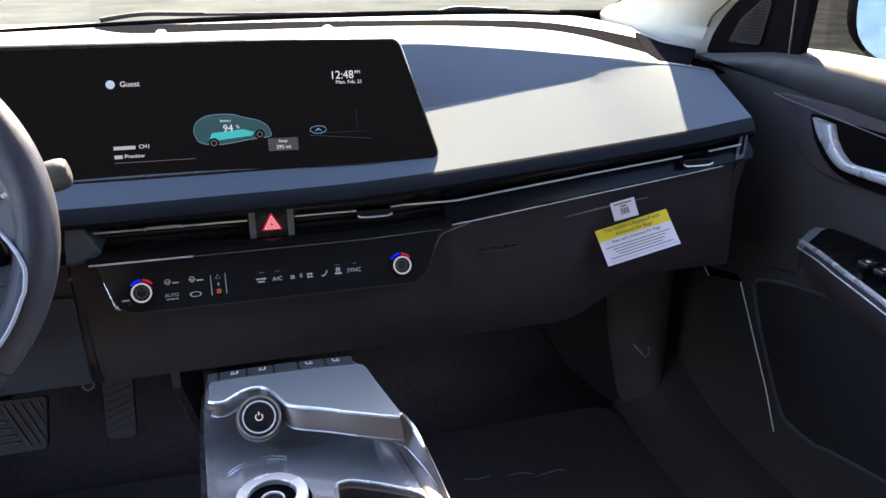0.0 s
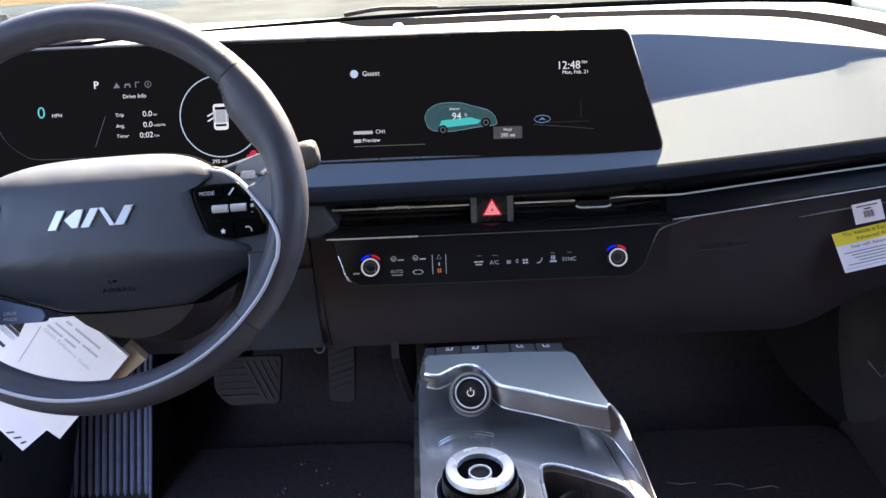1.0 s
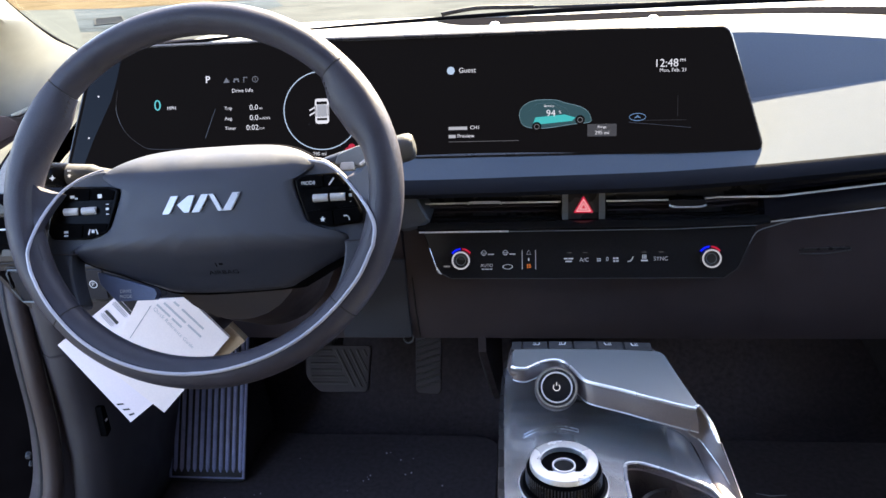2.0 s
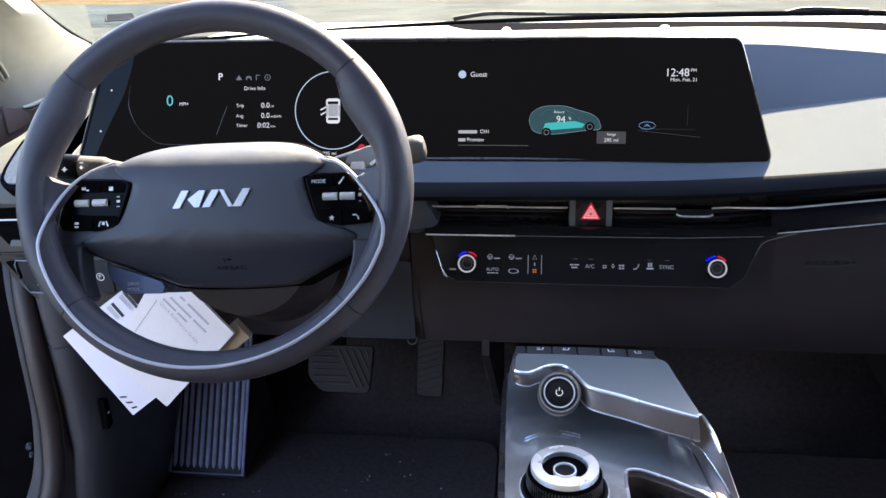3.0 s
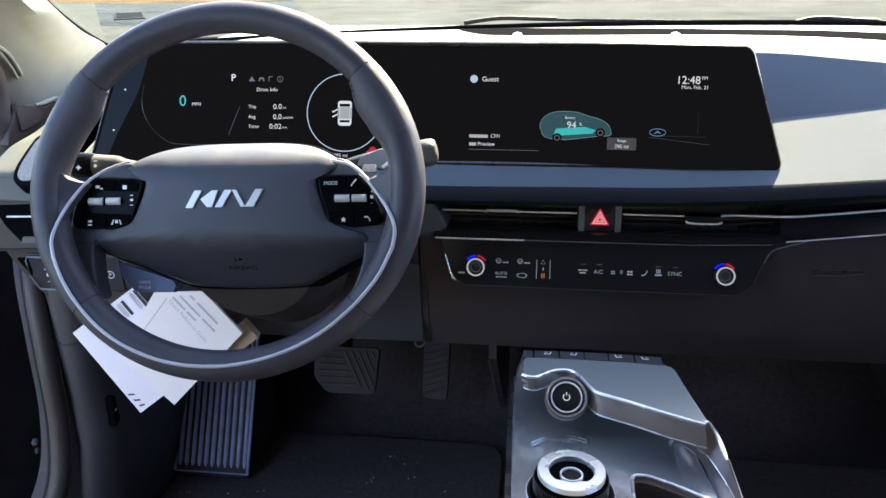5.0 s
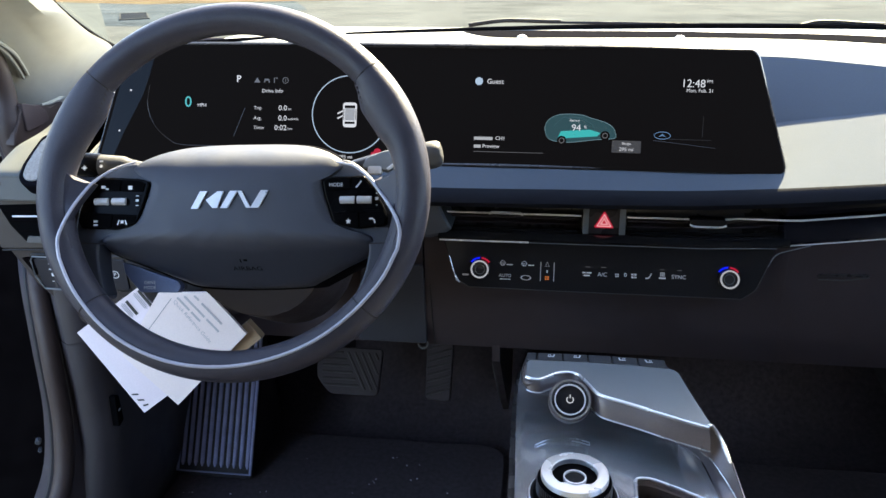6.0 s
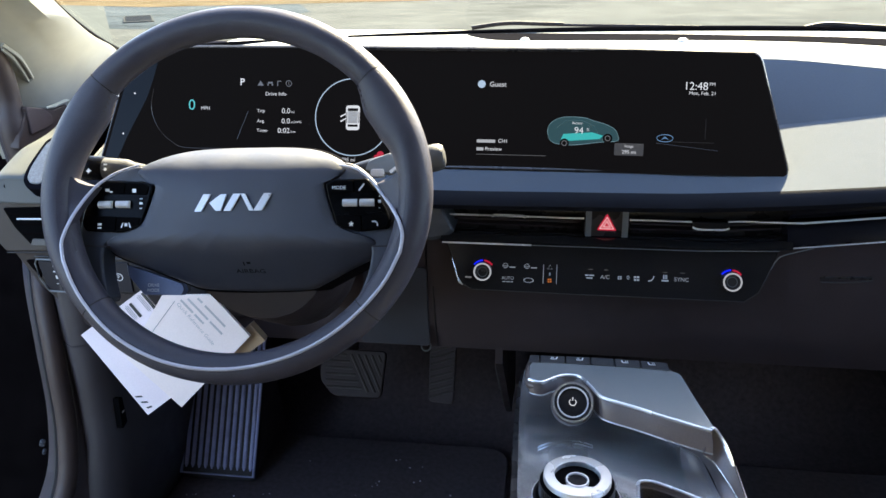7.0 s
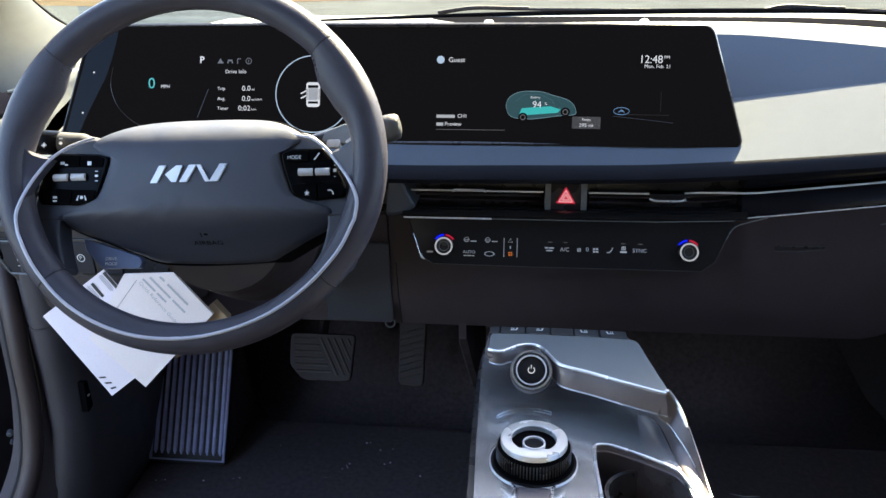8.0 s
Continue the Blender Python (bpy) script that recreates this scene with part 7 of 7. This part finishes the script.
mark("lock_symbol", tube([at(-0.0717, -0.0020) @ Vector(p) for p in ((-0.0026, -0.002, 0), (0.0026, -0.002, 0), (0, 0.0028, 0))], 0.0004, closed=True, sides=4))
mark("lock_symbol", bars([(0, 0, 0.0014, 0.0034)], at(-0.0717, -0.0101)))
mark("fan_symbol", bars([(-0.0013, 0.0014, 0.0024, 0.0013), (0.0014, 0.0013, 0.0013, 0.0024), (-0.0014, -0.0013, 0.0013, 0.0024), (0.0013, -0.0014, 0.0024, 0.0013)], at(-0.0717, -0.0180)), AMBER_LIT, "amber lit symbol")
mark("driver_bars", bars([(-0.0032, 0.0016, 0.0042, 0.0015), (0.0026, 0.0016, 0.0058, 0.0015), (0, -0.0016, 0.0075, 0.0015)], at(-0.0245, -0.0112)))
mark("cooling_word", words("A/C", 0.0067, at(-0.0060, -0.0112), align="CENTER"))
for u, k in ((0.0112, 0.8), (0.0309, 1.15)):
    mark("fan_symbol", bars([(-0.0015 * k, 0.0014 * k, 0.0026 * k, 0.0016 * k), (0.0015 * k, 0.0014 * k, 0.0022 * k, 0.002 * k), (-0.0015 * k, -0.0014 * k, 0.0022 * k, 0.002 * k), (0.0015 * k, -0.0014 * k, 0.0026 * k, 0.0016 * k)], at(u, -0.0112)))
mark("fan_figure", words("0", 0.0066, at(0.0210, -0.0106), align="CENTER"))
mark("seat_symbol", tube([at(0.0480, -0.0110) @ Vector(p) for p in ((-0.0035, -0.0025, 0), (0.0, -0.002, 0), (0.002, 0.0005, 0), (0.003, 0.0035, 0))], 0.0007, sides=4), PALE_INK)
mark("heat_symbol", bars([(-0.0014, 0.002, 0.001, 0.005), (0.0004, 0.002, 0.001, 0.005), (0.0022, 0.002, 0.001, 0.005), (0.0004, -0.0024, 0.008, 0.0018)], at(0.0636, -0.0100)))
mark("sync_word", words("SYNC", 0.0066, at(0.0830, -0.0105), align="CENTER"))
for u in (-0.0235, -0.0050, 0.0636, 0.0835):
    mark("key_light", bars([(0, 0, 0.0058, 0.0007)], at(u, -0.0025)), DIM_LIT, "dim key light")
mark("power_bar", bars([(0, 0, 0.008, 0.0022)], at(-0.1705, -0.0178)), DIM_LIT, "dim bar of small print")
# second glint along the same corner, a thin silver bar
part("corner_glint", tube([CL @ Vector((-0.1915, 0.004, 0.001)), CL @ Vector((-0.1822, -0.022, 0.0015))], 0.0008, sides=6), SILVER, cp, "bright line as a painted glint on the corner")

# ---- wheel symbols ----
PF = POD @ Matrix.Translation((0, 0, -0.0064))
def wheel_mark(name, bm, label="pale symbol"):
    return part(name, bm, PALE_INK, wheel, label, smooth=0)


wheel_mark("mode_word", words("MODE", 0.0048, PF @ Matrix.Translation((0.1010, 0.0088, 0)), align="CENTER"))
wheel_mark("voice_symbol", tube([PF @ Vector(p) for p in ((0.1205, 0.0060, 0), (0.1225, 0.0085, 0), (0.1255, 0.0125, 0))], 0.0008, sides=4))
star = [((0.0030 if k % 2 == 0 else 0.0013) * math.sin(k * math.pi / 5), (0.0030 if k % 2 == 0 else 0.0013) * math.cos(k * math.pi / 5)) for k in range(10)]
wheel_mark("star_symbol", flat(star, PF @ Matrix.Translation((0.1135, -0.0258, 0))))
wheel_mark("phone_symbol", tube([PF @ Vector(p) for p in ((0.1335, -0.0235, 0), (0.1365, -0.0232, 0), (0.1385, -0.0250, 0), (0.1390, -0.0275, 0))], 0.0008, sides=4))
wheel_mark("roller_marks", bars([(0.1405, 0.0005, 0.0012, 0.0012), (0.1405, -0.0045, 0.003, 0.003), (0.1405, -0.0105, 0.0015, 0.0006)], PF))
wheel_mark("assist_symbol", bars([(-0.1330, 0.0088, 0.0045, 0.0028), (-0.1290, 0.0070, 0.0030, 0.0016)], PF))
wheel_mark("view_symbol", bars([(-0.1050, 0.0080, 0.0042, 0.0038)], PF))
wheel_mark("cruise_symbol", bars([(-0.1400, -0.0250, 0.0042, 0.0022), (-0.1400, -0.0285, 0.0042, 0.0016)], PF))
wheel_mark("lane_symbol", flat([(-0.1165, -0.0285), (-0.1180, -0.0285), (-0.1160, -0.0235), (-0.1150, -0.0235)], PF, flat([(-0.1085, -0.0285), (-0.1070, -0.0285), (-0.1090, -0.0235), (-0.1100, -0.0235)], PF, bars([(-0.1125, -0.0255, 0.003, 0.003)], PF))))
wheel_mark("roller_marks", bars([(-0.0975, 0.0000, 0.003, 0.0008), (-0.0975, -0.0045, 0.0032, 0.0022), (-0.0975, -0.0095, 0.003, 0.0008)], PF))
tilted = W @ Matrix.Translation((0.004, -0.0690, pad_w(0.004, -0.0690) + 0.0007)) @ Matrix.Rotation(math.atan(1.30), 4, "X")
part("airbag_word", words("AIRBAG", 0.0088, tilted @ Matrix.Translation((0, -0.006, 0)), align="CENTER"), SLOT_GREY, wheel, "dark stamped word", smooth=0)
part("airbag_word", bars([(-0.004, 0.006, 0.0012, 0.006), (0.001, 0.007, 0.004, 0.003)], tilted), SLOT_GREY, wheel, "dark stamped symbol", smooth=0)
part("mode_word", words("DRIVE", 0.0046, DM @ Matrix.Translation((-0.004, -0.0010, 0.0005)), words("MODE", 0.0046, DM @ Matrix.Translation((-0.004, -0.0062, 0.0005)), align="CENTER"), align="CENTER"), PALE_INK, dm, "pale words", smooth=0)
lm = W @ Matrix.Translation((-0.165, 0.0335, -0.0352))
part("stalk_mark", bars([(0.014, 0.0025, 0.004, 0.0016), (0.014, -0.0025, 0.0022, 0.0032), (0.014, -0.0025, 0.0044, 0.0008), (-0.004, -0.0040, 0.0030, 0.0030), (-0.004, -0.0040, 0.0062, 0.0007), (-0.004, -0.0040, 0.0007, 0.0058)], lm), PALE_INK, ls, "pale stalk symbols", smooth=0)

# ---- driver's end of the dash ----
END_FRAME = material("warm grey vent frame", (0.042, 0.033, 0.030), 0.55, scale=30, vary=0.12, bump=0.4, grain=1600)
front = lambda y: Matrix(((1, 0, 0, 0), (0, 0, -1, y), (0, 1, 0, 0), (0, 0, 0, 1)))
part("vent_frame", prism(rounded([(-0.8093, 0.6177), (-0.8181, 0.5799), (-0.7917, 0.5445), (-0.7260, 0.5472), (-0.7115, 0.6207)], 0.004), 0.012, front(0.2120)), END_FRAME, dash, "warm grey frame of the side vent", bevel=0.002)
# plate proud of the frame; its black paints the shade inside the vent
vent = part("side_vent", prism(rounded([(-0.7836, 0.6064), (-0.7712, 0.5789), (-0.7520, 0.5551), (-0.7248, 0.5577), (-0.7145, 0.6102)], 0.004), 0.006, front(0.2105)), BUTTON, dash, "black plate painting the dark cavity of the side air vent", bevel=0.001)
for z in (0.5985, 0.5855, 0.5720):
    part("vent_blade", tube([(-0.7790 + 0.55 * (0.6064 - z), 0.2100, z), (-0.7175, 0.2100, z + 0.001)], 0.0009, sides=6), DOOR_SHADE_BLACK, vent)
part("panel_seam", tube([(-0.7907, 0.2112, 0.5436), (-0.7266, 0.2112, 0.5464)], 0.0011, sides=6), RUBBER, dash, "dark seam below the vent frame")
# flat black triangle that paints the shade of the recess
part("switch_recess_shade", prism([(-0.7695, 0.5306), (-0.7529, 0.5067), (-0.7492, 0.5331)], 0.004, front(0.2165)), DOOR_SHADE_BLACK, dash, "black plate painting the shade of a recess beside the switches")
part("chrome_line", tube([(-0.764, 0.2085, 0.5925), (-0.716, 0.2085, 0.594)], 0.0013, sides=6), CHROME, dash, "thin chrome line")
part("vent_wheel", prism(rounded([(-0.014, -0.005), (0.014, -0.005), (0.014, 0.004), (-0.010, 0.004)], 0.002), 0.006, facing(-0.738, 0.2085, 0.5615, 6)), CHEEK_DARK, vent, "small dark grey vent wheel", bevel=0.0008)
knee = facing(-0.672, 0.2185, 0.515, -4)
part("side_panel", prism(rounded([(-0.122, 0.085), (-0.020, 0.085), (0.0, 0.045), (0.20, 0.045), (0.20, -0.055), (0.02, -0.125), (-0.038, -0.078), (-0.090, -0.020), (-0.118, 0.032)], 0.006), 0.02, knee @ Matrix.Translation((0, 0, -0.003))), UMBER, dash, "warm dark grey knee panel end", bevel=0.002)
part("end_face", prism(rounded([(-0.055, -0.017), (0.055, -0.017), (0.055, 0.017), (-0.055, 0.017)], 0.003), 0.02, facing(-0.722, 0.1965, 0.6345, 4)), CAP_FACE, dash, "dark grey face of the dash end", bevel=0.003)
SPEAKER = facing(-0.715, 0.2105, 0.6672, 48)
sp_ = part("speaker_oval", prism(rounded([(-0.0071, 0.0386), (-0.0138, 0.0169), (-0.0195, -0.007), (-0.0185, -0.0254), (-0.0078, -0.0367), (0.0137, -0.038), (0.0228, -0.0248), (0.0309, 0.002), (0.0293, 0.0362), (0.0105, 0.0466)][::-1], 0.006), 0.030, SPEAKER), TRIM_GREY, dash, "dark surround of a side loudspeaker", bevel=0.0025)
part("speaker_cloth", prism(rounded([(-0.0027, 0.0325), (-0.008, 0.0135), (-0.0124, -0.0078), (-0.0118, -0.0228), (-0.0048, -0.0301), (0.0083, -0.0308), (0.0162, -0.0183), (0.0237, 0.0053), (0.0227, 0.0327), (0.0097, 0.0396)][::-1], 0.006), 0.006, SPEAKER @ Matrix.Translation((0, 0, 0.0018))), material("grey speaker cloth", (0.20, 0.215, 0.235), 0.8, scale=300, vary=0.3, bump=0.8, grain=900), sp_, "grey speaker cloth", bevel=0.001)
switches = part("switch_panel", prism(rounded([(-0.087, 0.023), (0.155, 0.026), (0.150, -0.028), (-0.070, -0.0305), (-0.085, -0.012)], 0.006), 0.006, knee), SATIN_BLACK, dash, "black switch panel", bevel=0.001)
for u0, u1, v0, v1 in ((-0.0805, -0.0440, 0.0165, -0.0265), (0.0160, 0.0490, 0.0195, -0.0245), (0.0525, 0.0880, 0.0195, -0.0245)):
    part("switch", prism(rounded([(u0, v0), (u1, v0), (u1, v1), (u0 + 0.006, v1)], 0.003), 0.003, knee @ Matrix.Translation((0, 0, 0.0022))), SWITCH_GREY, switches, "dark grey push switch", bevel=0.0008)
part("switch_edge", tube([knee @ Vector((u, v, 0.0035)) for u, v in [(-0.022, 0.020), (-0.080, 0.020), (-0.0835, 0.014), (-0.082, -0.008), (-0.072, -0.027), (-0.030, -0.0285)]], 0.0012, sides=6), CHEEK, switches, "thin grey outline")
part("switch_mark", annulus(0.0330, -0.0020, 0.0045, 0.0056, 0.0002, knee @ Matrix.Translation((0, 0, 0.0028)), n=20), PALE_INK, switches, "pale brake symbol")
part("switch_mark", words("P", 0.0075, knee @ Matrix.Translation((0.0308, -0.0020, 0.0028))), PALE_INK, switches, "pale letter", smooth=0)
part("switch_mark", bars([(-0.058, 0.002, 0.005, 0.002), (-0.057, -0.006, 0.003, 0.005), (-0.058, 0.010, 0.003, 0.001), (-0.058, -0.016, 0.003, 0.001)], knee @ Matrix.Translation((0, 0, 0.0028))), PALE_INK, switches, "pale dimmer symbol", smooth=0)
part("knee_flap", prism(rounded([(-0.045, -0.055), (0.045, -0.055), (0.042, 0.055), (-0.038, 0.055)], 0.004), 0.006, facing(-0.268, 0.2215, 0.487, -2)), BLUE_BLACK, dash, "dark grey flap below the column", bevel=0.001)
part("panel_seam", tube([(-0.2184, 0.2262, 0.5147), (-0.2160, 0.2235, 0.4714), (-0.2143, 0.2345, 0.4268)], 0.0010, sides=6, up=(1, 0, 0)), RUBBER, dash, "dark seam in the lower panel")
part("bolt_hole", annulus(0, 0, 0.0052, 0.0072, 0.003, facing(-0.2300, 0.2325, 0.4262, 20), n=24), CHEEK_DARK, dash, "small round collar at the panel's foot")
# highlight on the upper edge of the lid, modelled as a pale tube
part("lid_highlight", tube([(0.360, 0.2242, 0.5808), (0.385, 0.2242, 0.5848), (0.415, 0.2242, 0.5893), (0.475, 0.2242, 0.5972)], [0.0004, 0.0012, 0.0012, 0.0005], sides=5), CHEEK, dash, "pale painted highlight on the edge of the glove box lid")
part("glove_catch", prism(rounded([(-0.03, -0.0015), (0.03, 0.001), (0.028, 0.0035), (-0.028, 0.0015)], 0.002), 0.003, facing(0.275, 0.2255, 0.548, 0)), SATIN_BLACK, dash, "small black glove box catch", bevel=0.0008)
part("catch_line", tube([(0.245, 0.2215, 0.545), (0.275, 0.2215, 0.545), (0.302, 0.2215, 0.5495)], 0.0009, sides=5), SOFT_GREY, dash, "grey catch edge")
part("end_vent_trim", prism(rounded([(-0.007, -0.021), (0.006, -0.018), (0.008, 0.020), (-0.001, 0.020)], 0.002), 0.004, facing(0.6015, 0.2165, 0.661, 0)), CHEEK, dash, "small chrome end trim", bevel=0.0008)
part("end_vent_slot", prism(rounded([(-0.0035, -0.014), (0.0025, -0.012), (0.0035, 0.013), (0.000, 0.013)], 0.001), 0.003, facing(0.6015, 0.2160, 0.661, 0)), DOOR_SHADE_BLACK, dash, "dark slot")

# ---- wipers ----
for pts in ([(-0.24, 0.925, 0.776), (-0.17, 0.92, 0.7855), (-0.08, 0.92, 0.7840), (0.06, 0.92, 0.7825), (0.24, 0.915, 0.7800)], [(0.38, 0.905, 0.778), (0.42, 0.905, 0.7855), (0.50, 0.89, 0.7825), (0.62, 0.855, 0.780)]):
    wp = thing("wiper", pts[0], "black windshield wiper resting on the cowl", "wiper", "windshield wipers")
    line = smooth_line(pts, 6)
    part("blade", tube([p + Vector((0, 0.008, -0.004)) for p in line], 0.003, sides=6), RUBBER, wp, "black rubber blade")
    part("arm", tube(line[:14], [0.0045] * 3 + [0.0035] * 11, sides=8, flat=0.6), RUBBER, wp, "black wiper arm")

# ---- scraps of clear wrapping ----
FILM = material("clear plastic film", (0.30, 0.30, 0.32), 0.15, vary=0.1, bump=0.1, grain=200)
sc = thing("film_scrap", (0.64, 0.50, 0.20), "torn scrap of clear film on the kick panel", "plastic film")
part("fold", tube([(0.632, 0.535, 0.235), (0.642, 0.49, 0.213), (0.652, 0.473, 0.200)], [0.0006, 0.0016, 0.0008], sides=5), FILM, sc, "creased clear fold")
part("fold", tube([(0.656, 0.470, 0.222), (0.657, 0.467, 0.208), (0.652, 0.472, 0.198)], [0.002, 0.001, 0.0005], sides=5), FILM, sc, "creased clear fold")
fc = thing("film_strip", (0.37, 0.40, FLOOR_Z + 0.02), "crumpled edge of clear floor film on the mat", "plastic film")
for pts in ([(0.288, 0.411), (0.31, 0.405), (0.335, 0.408)], [(0.36, 0.40), (0.39, 0.402), (0.41, 0.392)], [(0.41, 0.385), (0.43, 0.388), (0.455, 0.392), (0.465, 0.386)], [(0.20, 0.43), (0.23, 0.424), (0.25, 0.428)]):
    part("crease", tube([(x, y, FLOOR_Z + 0.0215) for x, y in pts], [0.0003] + [0.0009] * (len(pts) - 2) + [0.0005], sides=5), FILM, fc, "bright crease")

# ---- things outside the windshield ----
sheet("lot_patch", [(-40, 15.0), (-7.2, 14.6), (-6.2, 19.5), (-9.0, 26.5), (-40, 30)], STREET + 0.004, GREY_LOT, "blue-grey patched asphalt beyond the lane", "road")
sheet("pavement", [(-30, 7), (-6.4, 7.0), (-6.95, 11.3), (-14.4, 24.0), (-45, 60)], STREET + 0.008, CONCRETE, "pale concrete apron beside the car", "pavement")
# dark asphalt whose colour also holds the shade that lies there
sheet("road", [(3.0, 3.4), (5.0, 6.4), (30, 39), (70, 20), (30, -6), (3.0, -2)], STREET + 0.006, SHADED_LOT, "dark asphalt on the far side, with shade in its colour", "road")
sheet("verge", [(-11.5, 21.5), (-8.6, 22.6), (-4.0, 24.5), (10, 60), (-50, 90), (-40, 30)], STREET + 0.012, GRASS, "tan dry grass verge beyond the lot", "grass")
grate = thing("drain_grate", (-9.55, 17.1, STREET), "iron drain grate set in the asphalt", "drain grate")
GO, GR, GU = Vector((-9.2954, 15.9141, 0)), Vector((0.4675, 0.4572, 0)), Vector((-0.9656, 1.7809, 0))
quad = lambda a, b: GO + GR * a + GU * b
part("frame", hole_plate([tuple(quad(a, b)[:2]) for a, b in ((0, 0), (1, 0), (1, 1), (0, 1))], [[tuple(quad(a, b)[:2]) for a, b in ((0.07, 0.07), (0.93, 0.07), (0.93, 0.93), (0.07, 0.93))]], Matrix.Translation((0, 0, STREET + 0.03)), 0.03), IRON, grate, "iron frame")
for k in range(9):
    part("bar", tube([quad(0.05, 0.1 + 0.1 * k) + Vector((0, 0, STREET + 0.02)), quad(0.95, 0.1 + 0.1 * k) + Vector((0, 0, STREET + 0.02))], 0.022, sides=6), IRON, grate)
